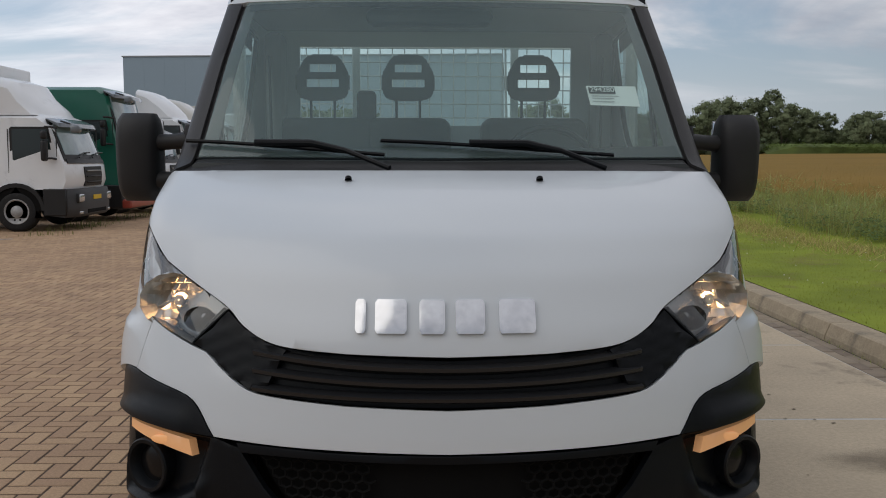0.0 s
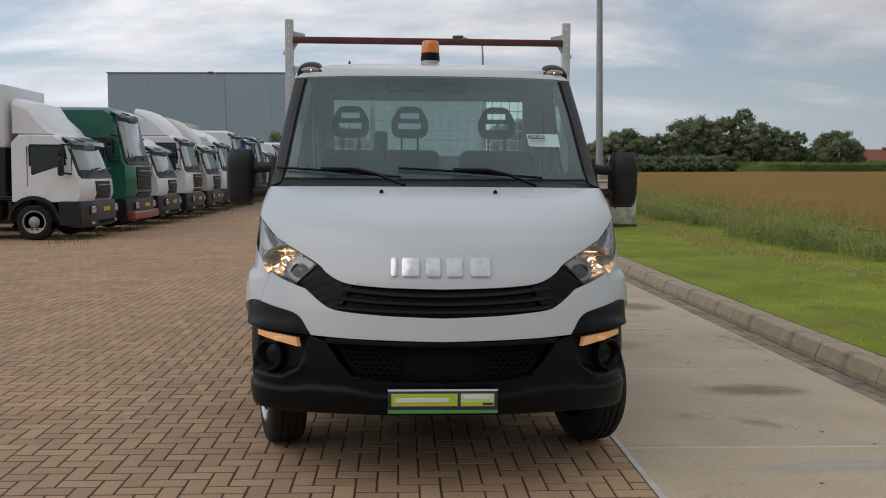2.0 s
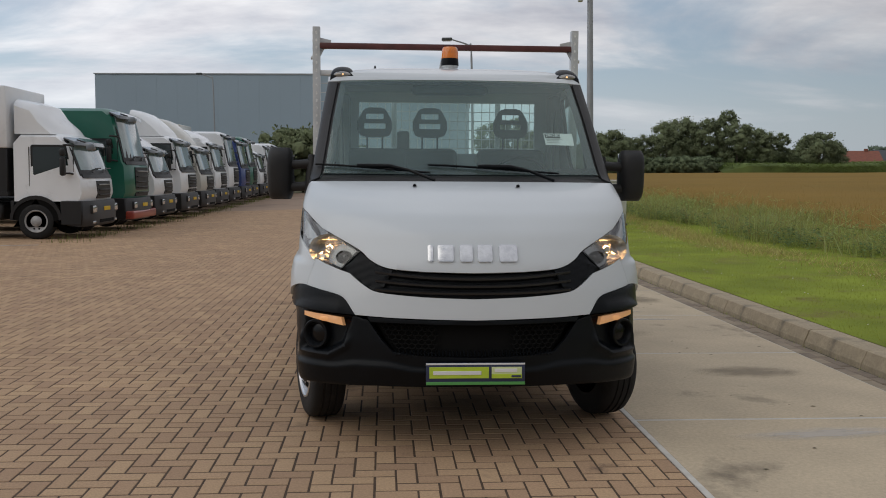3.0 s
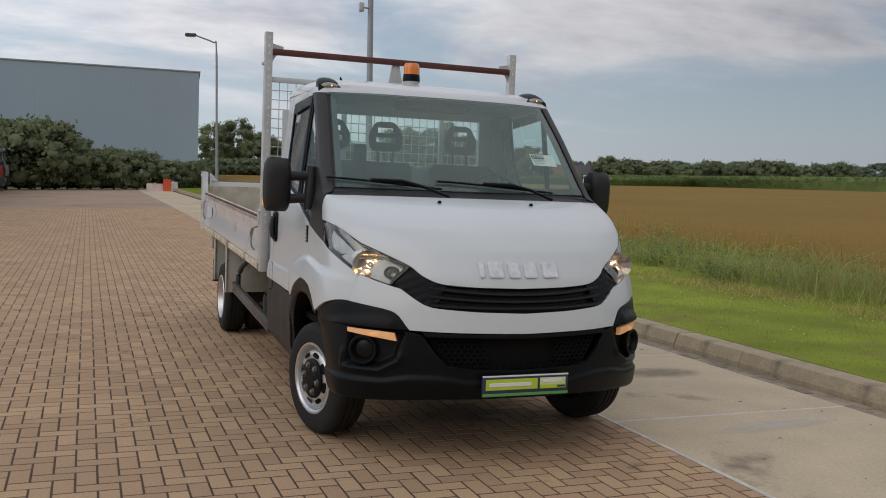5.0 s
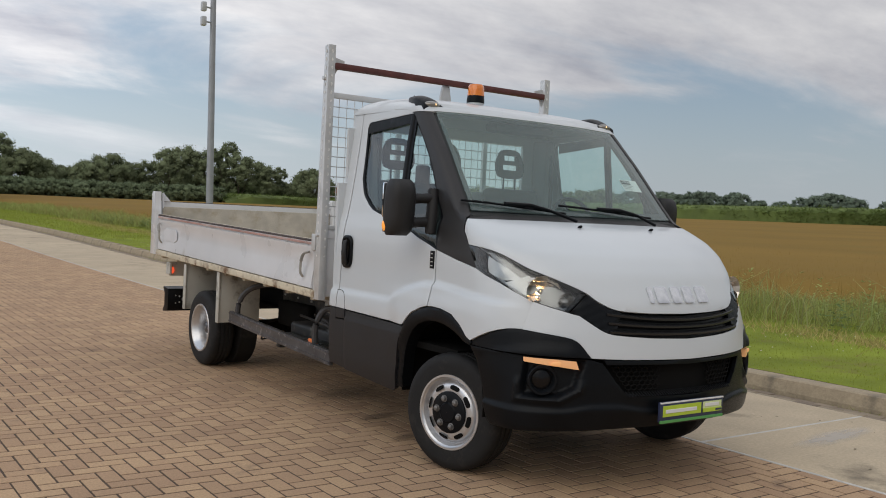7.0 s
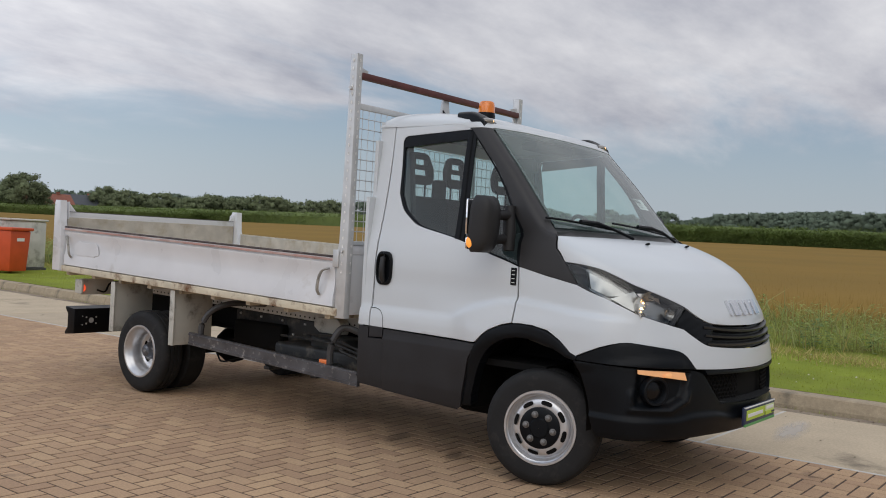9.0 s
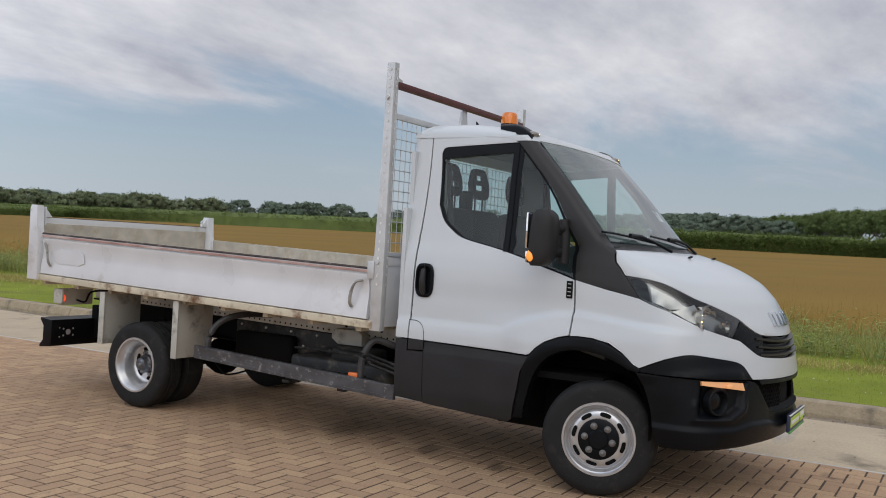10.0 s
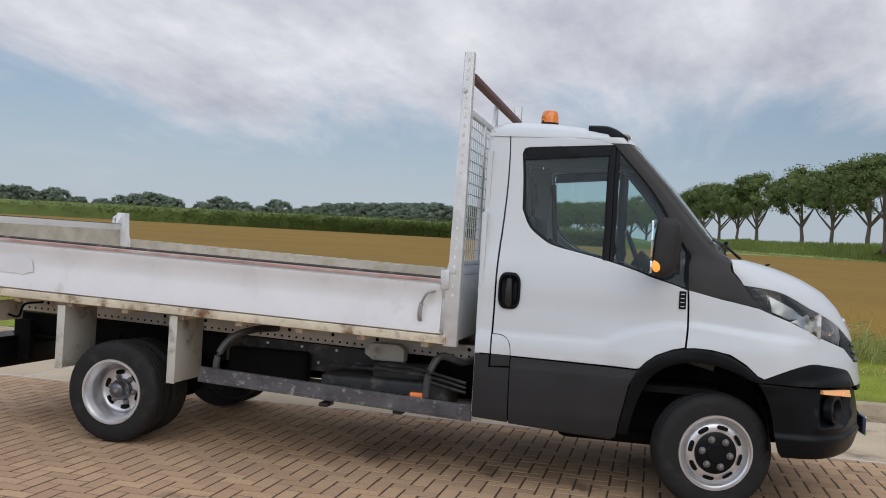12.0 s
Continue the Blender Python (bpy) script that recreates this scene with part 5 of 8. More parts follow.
# fittings seen between guard bar and bed: bolts, clips, pipes, brackets
bm = fresh()
box(bm, (-0.445, 3.05, 0.50), (-0.425, 4.35, 0.69), 0.006)
web = part("frame_plate", shear(bm), GRIME, truck)
for k in range(10):
    bm = fresh()
    y, z = 3.12 + 0.13 * k, 0.66 if k % 2 else 0.56
    lathe(bm, [(0.0, 0.011), (0.01, 0.009), (0.011, 0.001)], 8, "x", cap=False)
    bm.transform(Matrix.Translation((-0.446, y, z)) @ Matrix.Scale(-1, 4, (1, 0, 0)))
    part("bolt", shear(bm), GALV, web)
for y0, y1, z in ((2.50, 3.55, 0.615), (2.50, 3.30, 0.645), (2.50, 2.95, 0.585)):
    bm = fresh()
    tube(bm, spline([(-0.84, y0, z - 0.05), (-0.83, y0 + 0.25, z), (-0.80, (y0 + y1) / 2, z + 0.012), (-0.66, y1, z - 0.01)], 5), 0.010, 6)
    part("hose", bm, GRIME, truck)
for y in (2.92, 3.42):
    bm = fresh()
    box(bm, (-0.92, y - 0.035, 0.372), (-0.80, y + 0.03, 0.398), 0.006)
    part("step_bracket", bm, GRIME, truck)
bm = fresh()
prism(bm, [(2.98, 0.66), (2.98, 0.745), (3.02, 0.775), (3.22, 0.775), (3.26, 0.745), (3.26, 0.70), (3.20, 0.66)], "x", -0.60, -0.50, 0.01)
part("hinge_bracket", bm, FLAPS, truck)
for sd in BOTH:
    bm = fresh()
    for k in range(5):
        L = 0.62 - 0.08 * k
        tube(bm, spline([(sd * 0.47, REAR_AXLE - L, 0.46 + 0.03 - 0.018 * k), (sd * 0.47, REAR_AXLE, 0.40 - 0.018 * k), (sd * 0.47, REAR_AXLE + L, 0.49 - 0.018 * k)], 4), 0.03, 6, squash=0.3)
    part("leaf_spring", bm, VOID, truck)

# ---- tipper bed ----
BW = 1.03
bed = part("bed_floor", (lambda bm: (box(bm, (-BW + 0.02, 2.60, 0.885), (BW - 0.02, 6.22, 0.925), 0.004), shear(bm))[1])(fresh()), INBED, truck, "worn grey bed floor")
for y in np.arange(2.75, 6.2, 0.42):
    bm = fresh()
    box(bm, (-0.98, y - 0.025, 0.815), (0.98, y + 0.025, 0.884), 0.003)
    part("floor_bearer", shear(bm), CREAM, bed)
for sd in BOTH:
    bm = fresh()
    box(bm, (sd * BW - 0.022, 2.60, 0.852), (sd * BW + 0.012, 6.20, 0.905), 0.004)
    rail = part("floor_rail", shear(bm), CREAM, truck, "cream painted floor edge rail with rust and peeling paint")
    for y in (2.88, 3.48, 4.27, 5.05, 5.85):
        bm = fresh()
        box(bm, (sd * BW + 0.004, y - 0.024, 0.868), (sd * BW + 0.03, y + 0.024, 0.915), 0.006)
        tube(bm, [(sd * BW + 0.02, y - 0.04, 0.908), (sd * BW + 0.02, y + 0.04, 0.908)], 0.012, 8)
        part("board_hinge", shear(bm), CREAM, rail)
    # drop side: pressed board with rolled top, ribs, latch handle
    bm = fresh()
    o = [(0.0, 0.908), (0.014, 0.915), (0.010, 0.99), (-0.004, 1.06), (-0.006, 1.12), (0.004, 1.18), (0.012, 1.205), (0.012, 1.216), (0.0, 1.218), (0.0, 1.226), (0.016, 1.230), (0.018, 1.250), (0.006, 1.262), (-0.020, 1.262), (-0.026, 1.25), (-0.026, 0.915), (-0.02, 0.908)]
    prism(bm, [(sd * (BW + a), z) for a, z in o], "y", 2.645, 6.085)
    board = part("drop_side", shear(bm), BED, truck, "white pressed metal drop side board")
    bm = fresh()
    prism(bm, [(sd * (BW + 0.010), 1.2300), (sd * (BW + 0.0185), 1.2305), (sd * (BW + 0.0210), 1.2380), (sd * (BW + 0.0205), 1.2470), (sd * (BW + 0.010), 1.2475)], "y", 2.65, 6.08)
    part("red_stripe", shear(bm), mat("faded_red_seal", (0.50, 0.30, 0.27), 0.6, vary=0.25, scale=5, dirt=(0.66, 0.62, 0.60), dirt_amount=0.62, dirt_scale=1.6), board)
    # dark strip along the top rail: the shadow line above the stripe, as colour
    bm = fresh()
    prism(bm, [(sd * (BW + 0.004), 1.2530), (sd * (BW + 0.0205), 1.2530), (sd * (BW + 0.0205), 1.2600), (sd * (BW + 0.014), 1.2665), (sd * (BW + 0.002), 1.2680), (sd * (BW + 0.002), 1.2635), (sd * (BW + 0.004), 1.2635)], "y", 2.65, 6.08)
    part("shadow_strip", shear(bm), mat("shadow_line_brown", (0.055, 0.040, 0.036), 0.8, vary=0.4, scale=14, dirt=(0.3, 0.25, 0.22), dirt_amount=0.2, dirt_scale=6), board)
    bm = fresh()
    box(bm, (sd * (BW - 0.028) - 0.004, 2.66, 1.01), (sd * (BW - 0.028) + 0.004, 6.07, 1.258), 0.002, 1)
    part("inner_board", shear(bm), INBED, board)
    bm = fresh()
    box(bm, (sd * (BW - 0.013) - 0.014, 2.65, 1.2625), (sd * (BW - 0.013) + 0.014, 6.08, 1.2675), 0.002, 1)
    part("worn_top_edge", shear(bm), CREAM, board)
    for ya, d in ((2.685, 1), (6.035, -1)):
        bm = fresh()
        tube(bm, spline([(sd * (BW + 0.018), ya, 1.175), (sd * (BW + 0.042), ya + d * 0.045, 1.155), (sd * (BW + 0.046), ya + d * 0.075, 1.09), (sd * (BW + 0.042), ya + d * 0.085, 1.02), (sd * (BW + 0.02), ya + d * 0.085, 0.985)], 5), 0.014, 8, squash=0.6)
        part("latch_handle", shear(bm), mat("grey_latch_steel", (0.34, 0.33, 0.30), 0.5, metal=0.3, vary=0.2, scale=20), board)
    bm = fresh()
    n = 22
    prism(bm, [(5.725 + 0.19 * math.copysign(abs(math.cos(a)) ** 0.5, math.cos(a)) + 0.008 * math.sin(5 * a), 1.075 + 0.062 * math.copysign(abs(math.sin(a)) ** 0.5, math.sin(a)) + 0.006 * math.sin(7 * a)) for a in (2 * math.pi * k / n for k in range(n))], "x", sd * (BW + 0.008) - 0.003, sd * (BW + 0.008) + 0.003)
    part("painted_over_patch", shear(bm), mat("fresh_white_paint", (0.715, 0.725, 0.745), 0.4, vary=0.04, scale=4), board)
    # rear corner post with its gusset and hook
    bm = fresh()
    prism(bm, [(6.10, 0.855), (6.225, 0.855), (6.225, 1.47), (6.21, 1.50), (6.125, 1.50), (6.12, 1.30), (6.10, 1.26)], "x", sd * BW - 0.045, sd * BW + 0.02, 0.005)
    post = part("rear_post", shear(bm), BED, truck, "white steel corner post with drop-side latch")
    bm = fresh()
    prism(bm, [(6.13, 1.33), (6.13, 1.49), (6.15, 1.49), (6.21, 1.36), (6.21, 1.33)], "x", sd * BW - sd * 0.047 - 0.003, sd * BW - sd * 0.047 + 0.003)
    tube(bm, [(sd * (BW + 0.02), 6.20, 1.46), (sd * (BW + 0.045), 6.215, 1.46)], 0.013, 8)
    tube(bm, spline([(sd * (BW - 0.02), 6.22, 1.47), (sd * (BW - 0.02), 6.26, 1.44), (sd * (BW - 0.02), 6.25, 1.38)], 4), 0.014, 8)
    part("post_latch", shear(bm), BED, post)
    bm = fresh()
    prism(bm, [(sd * (BW - 0.04), 1.40), (sd * (BW - 0.04), 1.485), (sd * (BW - 0.055), 1.485), (sd * (BW - 0.13), 1.40)], "y", 6.155, 6.165, 0.001)
    part("post_gusset", shear(bm), BED, post)
    # front post with holes
    bm = fresh()
    xo, xi = sd * BW + sd * 0.012, sd * BW - sd * 0.045
    prism(bm, [(2.535, 0.84), (2.62, 0.84), (2.625, 1.30), (2.605, 1.36), (2.585, 2.655), (2.525, 2.655), (2.53, 1.36)], "x", min(xo, xi), max(xo, xi), 0.004)
    fp = part("headboard_post", bm, GALV, truck, "tall pale steel headboard post with a row of holes")
    # flat pale discs for the holes, daylight beyond them put into the colour
    bm = fresh()
    for k in range(26):
        z = 1.16 + k * 0.058
        yc = 2.575 - 0.014 * (z - 1.2)
        vs = [bm.verts.new((xo + sd * 0.003, yc + 0.008 * math.cos(t), z + 0.013 * math.sin(t))) for t in (2 * math.pi * i / 10 for i in range(10))]
        bm.faces.new(vs)
        vs = [bm.verts.new((sd * (BW - 0.018) + 0.008 * math.cos(t), 2.522, z + 0.013 * math.sin(t))) for t in (2 * math.pi * i / 10 for i in range(10))]
        bm.faces.new(vs)
    part("post_holes", bm, mat("hole_daylight_tone", (0.75, 0.75, 0.73), 0.8, vary=0.3, scale=60), fp)["kind"] = "stuff"
    bm = fresh()
    tube(bm, [(xo, 2.575, 1.305), (xo + sd * 0.016, 2.575, 1.305)], 0.014, 8)
    part("post_bolt", bm, GALV, fp)
    bm = fresh()
    tube(bm, [(xo, 2.568, 2.42), (xo + sd * 0.016, 2.568, 2.42)], 0.014, 8)
    part("post_bolt", bm, GALV, fp)
    bm = fresh()
    box(bm, (min(xo, xo + sd * 0.01), 2.60, 1.19), (max(xo, xo + sd * 0.01), 2.655, 1.31), 0.004)
    part("latch_plate", bm, GALV, fp)
    bm = fresh()
    prism(bm, [(sd * 0.99, 2.575), (sd * 0.90, 2.555), (sd * 0.90, 2.495), (sd * 0.955, 2.485), (sd * 0.99, 2.42)], "y", 2.55, 2.562)
    part("bar_bracket", bm, GALV, fp)
# tailgate
bm = fresh()
prism(bm, [(6.18, 0.90), (6.205, 0.90), (6.215, 0.95), (6.205, 1.10), (6.215, 1.36), (6.215, 1.395), (6.17, 1.395), (6.17, 1.36), (6.18, 1.33)], "x", -0.98, 0.98, 0.002)
tg = part("tailgate", shear(bm), BED, truck, "white tailgate, scratched on its inner face")
bm = fresh()
box(bm, (-0.975, 6.165, 0.93), (0.975, 6.178, 1.345), 0.002, 1)
part("tailgate_lining", shear(bm), INBED, tg)
bm = fresh()
box(bm, (-0.975, 6.168, 1.3965), (0.975, 6.21, 1.401), 0.001, 1)
part("dark_top_edge", shear(bm), mat("dark_worn_edge", (0.06, 0.05, 0.045), 0.8, vary=0.4, scale=15), tg)
# headboard: solid foot, framed wire mesh, cross bar
bm = fresh()
box(bm, (-0.985, 2.565, 0.86), (0.985, 2.60, 1.31), 0.006)
box(bm, (-0.985, 2.555, 1.28), (0.985, 2.605, 1.345), 0.006)
hb = part("headboard", bm, BED, truck, "white headboard with framed wire mesh above")
bm = fresh()
box(bm, (-0.99, 2.545, 2.285), (0.99, 2.575, 2.325), 0.004)
box(bm, (-0.99, 2.545, 1.345), (0.99, 2.575, 1.375), 0.004)
box(bm, (-0.43, 2.545, 1.37), (-0.39, 2.575, 2.29), 0.004)
box(bm, (0.39, 2.545, 1.37), (0.43, 2.575, 2.29), 0.004)
part("mesh_frame", bm, GALV, hb)
bm = fresh()
for k in range(1, 13):
    z = 1.37 + k * 0.0712
    tube(bm, [(-0.985, 2.558, z), (0.985, 2.558, z)], 0.0036, 5)
for k in range(1, 31):
    x = -0.985 + k * 0.0635
    tube(bm, [(x, 2.562, 1.37), (x, 2.562, 2.29)], 0.0028, 4)
part("wire_mesh", bm, GALV, hb)
bm = fresh()
box(bm, (-0.985, 2.515, 2.488), (0.985, 2.565, 2.533), 0.008)
part("cross_bar", bm, REDBAR, hb, "dark red painted cross bar")
bm = fresh()
prism(bm, [(-0.062, 2.325), (0.062, 2.325), (0.030, 2.488), (-0.030, 2.488)], "y", 2.548, 2.572, 0.003)
part("bar_support", bm, GALV, hb)


# ---- ground, paving, kerb ----
def land(x):
    """Height of the verge and of the fields, which rise slowly away from the road."""
    return 0.125 + 0.0222 * max(0.0, min(x, 600) - 4.0)


def swell(x, y):
    """The far head of the grain field lies a little higher."""
    return 0.45 * smooth(50, 150, y) * smooth(8, 24, x) * (1 - smooth(48, 78, x))


def rise(x, y):
    """Far along the yard the cross-fall by the kerb runs out and the ground lifts slowly."""
    t = np.clip((np.asarray(y, float) - 7) / 26, 0, 1)
    u = np.clip((np.asarray(x, float) - 8) / 37, 0, 1)
    return t * t * (3 - 2 * t) * (0.0222 * np.clip(x, 0, 4) + 0.034 * np.clip(x, -8, 0) + 0.006 * (np.clip(y, 7, 90) - 7) * (1 - u * u * (3 - 2 * u)))


def settle(ob):
    """Lays a mesh of the setting on the lifted ground."""
    for v in ob.data.vertices:
        v.co.z += float(rise(v.co.x, v.co.y))
    return ob


def mesh_stuff(name, verts, faces, material, label, category, parent=None, kind="stuff", flat=True):
    me = bpy.data.meshes.new(name)
    P = np.array(verts, float)
    P[:, 2] += rise(P[:, 0], P[:, 1])
    me.from_pydata(P.tolist(), [], faces)
    me.update()
    me.materials.append(material)
    ob = new(name, me)
    if parent is not None:
        ob.parent = parent
        ob["kind"] = kind
        return ob
    return tagged(ob, label, category, kind=kind)


SOIL = mat("verge_soil", (0.09, 0.085, 0.035), 0.95, vary=0.25, scale=0.6, grain=0.6, grain_scale=9)
bm = fresh()
xs = [-1500, -400, -100, -30, -8, 0, 3.2, 3.50, 3.52, 4.5, 7, 12, 25, 50, 100, 160, 300, 600, 1500]
ys = [-1500, -400, -100, -40, -10, 0, 7, 12, 16, 20, 24, 28, 33, 42, 60, 90, 200, 400, 1500]
hs = [(-0.10 if x < 3.51 else land(x) - 0.012) for x in xs]
gridv = [[bm.verts.new((x, y, h)) for y in ys] for x, h in zip(xs, hs)]
for a, b in zip(gridv, gridv[1:]):
    for j in range(len(ys) - 1):
        bm.faces.new((a[j], b[j], b[j + 1], a[j + 1]))
tagged(settle(link("ground", bm, SOIL, False)), "open ground of soil and grass under everything", "ground", kind="structure")

JOINT = mat("joint_sand", (0.085, 0.055, 0.035), 0.95, vary=0.3, scale=14, grain=0.4, grain_scale=200)
FARPAVE = mat("far_brick_paving", (0.345, 0.238, 0.165), 0.85, vary=0.12, scale=0.5, dirt=(0.16, 0.115, 0.09), dirt_amount=0.35, dirt_scale=0.25)
BRICK = mat("brown_red_brick", (0.452, 0.300, 0.186), 0.85, spec=0.25, vary=0.08, scale=0.9, grain=0.35, grain_scale=160, speck=0.2, island=0.12, dirt=(0.15, 0.105, 0.08), dirt_amount=0.05, dirt_scale=2.2)
BRICK_ONE = mat("brown_red_brick_single", (0.452, 0.300, 0.186), 0.85, spec=0.25, vary=0.08, scale=0.9, grain=0.35, grain_scale=160, speck=0.2, random=0.12)
bm = fresh()
YS = (-12, *range(7, 35))
rows = [[bm.verts.new((x, y, -0.0036)) for x in (-14, -8, -4, 1.06)] for y in YS[1:]]
for a, b in zip(rows, rows[1:]):
    for j in range(3):
        bm.faces.new((a[j], a[j + 1], b[j + 1], b[j]))
bm.faces.new([bm.verts.new((*p, -0.0026)) for p in ((-9.4, -6), (1.06, -6), (1.06, 7), (-9.4, 7))])
pavement = tagged(settle(link("pavement", bm, JOINT, False)), "brown-red brick paving laid in herringbone with dark joints", "pavement", kind="structure")
bm = fresh()
for y0, y1 in ((34, 42), (42, 50), (50, 64)):
    bm.faces.new([bm.verts.new((*p, -0.006)) for p in ((-8, y0), (1.06, y0), (1.06, y1), (-8, y1))])
    bm.faces.new([bm.verts.new((*p, -0.006)) for p in ((-70, y0), (-8, y0), (-8, y1), (-70, y1))])
for q in (((-70, -60), (-14, -60), (-14, 7), (-70, 7)), ((-70, 7), (-14, 7), (-14, 20), (-70, 20)), ((-70, 20), (-14, 20), (-14, 34), (-70, 34)), ((-14, -60), (1.06, -60), (1.06, -5.98), (-14, -5.98)), ((-14, -5.98), (-9.38, -5.98), (-9.38, 7), (-14, 7))):
    bm.faces.new([bm.verts.new((*p, -0.006)) for p in q])
tagged(settle(link("road", bm, FARPAVE, False)), "brown-red brick paving of the yard farther off", "road", kind="structure")

# concrete roadside strip: light edging, slabs with pale joints
SLAB = mat("grey_brown_concrete", (0.505, 0.412, 0.294), 0.85, spec=0.25, vary=0.10, scale=1.6, grain=0.35, grain_scale=90, speck=0.14, dirt=(0.155, 0.128, 0.095), dirt_amount=0.14, dirt_scale=1.1, random=0.05)
PALE = mat("pale_joint_filler", (0.55, 0.525, 0.48), 0.8, vary=0.15, scale=9, grain=0.3, grain_scale=80)
KERBM = mat("weathered_kerb_concrete", (0.39, 0.312, 0.21), 0.85, vary=0.15, scale=4, grain=0.4, grain_scale=70, speck=0.16, dirt=(0.15, 0.13, 0.095), dirt_amount=0.28, dirt_scale=3, random=0.03)
bm = fresh()
rows = [[bm.verts.new((x, y, -0.0015 if y < 8 else -0.005)) for x in (1.06, 3.09)] for y in (-60, *YS[1:], 38, 42, 46, 50, 57, 64)]
for a, b in zip(rows, rows[1:]):
    bm.faces.new((a[0], a[1], b[1], b[0]))
strip = tagged(settle(link("roadside_strip", bm, PALE, False)), "strip of concrete slabs with pale joints along the kerb", "pavement", kind="structure")
y = 0.795 - 2.125 * 6
while y < 62:
    bm = fresh()
    box(bm, (1.086, y + 0.015, -0.05), (3.083, y + 2.110, 0.0), 0.002, 1)
    settle(part("slab", bm, SLAB, strip, smooth_faces=False))
    bm = fresh()
    box(bm, (1.048, y, -0.05), (1.078, y + 2.122, 0.002), 0.003, 1)
    settle(part("edging", bm, PALE, strip, smooth_faces=False))
    y += 2.125


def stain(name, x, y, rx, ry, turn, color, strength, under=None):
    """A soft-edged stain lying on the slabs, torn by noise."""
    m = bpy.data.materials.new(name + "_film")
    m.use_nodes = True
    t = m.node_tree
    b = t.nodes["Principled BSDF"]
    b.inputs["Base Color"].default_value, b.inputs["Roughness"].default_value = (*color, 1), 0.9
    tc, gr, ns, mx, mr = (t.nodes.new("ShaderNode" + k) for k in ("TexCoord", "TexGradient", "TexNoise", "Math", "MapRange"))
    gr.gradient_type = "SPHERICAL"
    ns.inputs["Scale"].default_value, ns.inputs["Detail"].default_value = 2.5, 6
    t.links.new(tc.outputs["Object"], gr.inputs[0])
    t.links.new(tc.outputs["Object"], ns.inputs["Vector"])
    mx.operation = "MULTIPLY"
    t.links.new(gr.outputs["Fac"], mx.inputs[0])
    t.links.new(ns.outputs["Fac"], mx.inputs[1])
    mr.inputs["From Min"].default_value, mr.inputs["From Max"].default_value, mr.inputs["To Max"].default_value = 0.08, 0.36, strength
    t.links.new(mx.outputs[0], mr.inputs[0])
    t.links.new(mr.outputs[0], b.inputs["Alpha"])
    bm = fresh()
    bm.faces.new([bm.verts.new((math.cos(a), math.sin(a), 0)) for a in (2 * math.pi * k / 24 for k in range(24))])
    ob = part(name, bm, m, under or strip, smooth_faces=False)
    ob.matrix_basis = Matrix.Translation((x, y, 0.004)) @ Matrix.Rotation(turn, 4, "Z") @ Matrix.Diagonal((rx, ry, 1, 1))


stain("dark_stain", 2.35, 2.15, 0.55, 0.28, 0.0, (0.12, 0.098, 0.072), 0.36)
stain("dark_stain", 1.75, 3.9, 0.5, 0.35, 0.2, (0.12, 0.10, 0.075), 0.2)
stain("dark_stain", 2.3, -1.0, 0.45, 0.35, 0.6, (0.11, 0.09, 0.065), 0.1)
stain("pale_smear", 2.15, 0.45, 0.75, 0.16, 0.12, (0.60, 0.58, 0.55), 0.45)
stain("pale_smear", 2.2, 4.75, 0.6, 0.07, 0.0, (0.6, 0.59, 0.56), 0.6)
stain("pale_smear", 2.0, 5.25, 0.55, 0.06, 0.1, (0.6, 0.59, 0.56), 0.7)
stain("dark_stain", 2.6, 6.3, 0.4, 0.5, 0.0, (0.13, 0.11, 0.08), 0.35)
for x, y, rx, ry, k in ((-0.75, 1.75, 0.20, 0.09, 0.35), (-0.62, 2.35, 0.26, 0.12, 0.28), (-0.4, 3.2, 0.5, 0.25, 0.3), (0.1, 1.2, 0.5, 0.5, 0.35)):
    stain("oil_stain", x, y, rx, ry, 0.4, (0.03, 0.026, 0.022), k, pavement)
V, F = [], []
r_c = np.random.RandomState(12)
for k in range(700):
    y = r_c.uniform(-5, 30)
    x = r_c.uniform(1.1, 3.1) if k % 4 == 0 else 3.36 - abs(r_c.normal(0, 0.10))
    w, a = r_c.uniform(0.003, 0.013), r_c.uniform(0, 6.28)
    if k % 4:
        w *= 0.6
    n = len(V)
    for j in range(6):
        f = w * r_c.uniform(0.6, 1.2)
        V.append((x + f * math.cos(a + j * 1.047) * 1.6, y + f * math.sin(a + j * 1.047) * 0.8, 0.0035))
    V.append((x, y, 0.0035 + w * 0.3))
    F += [(n + j, n + (j + 1) % 6, n + 6) for j in range(6)]
mesh_stuff("soil_crumbs", V, F, mat("soil_crumb", (0.16, 0.135, 0.095), 0.95, vary=0.4, scale=9, island=0.4), "", "", strip)
GUT = mat("dark_gutter_brick", (0.26, 0.205, 0.148), 0.85, vary=0.2, scale=5, grain=0.4, grain_scale=120, island=0.22)
verts, faces = [], []
rnd = np.random.RandomState(3)
bm = fresh()
rows = [[bm.verts.new((x, y, -0.026)) for x in (3.09, 3.36)] for y in (-60, *YS[1:], 38, 42, 46, 50, 57, 64)]
for a, b in zip(rows, rows[1:]):
    bm.faces.new((a[0], a[1], b[1], b[0]))
settle(part("gutter_bed", bm, mat("gutter_dirt", (0.07, 0.065, 0.035), 0.95, vary=0.4, scale=6, grain=0.5, grain_scale=60), strip, smooth_faces=False))


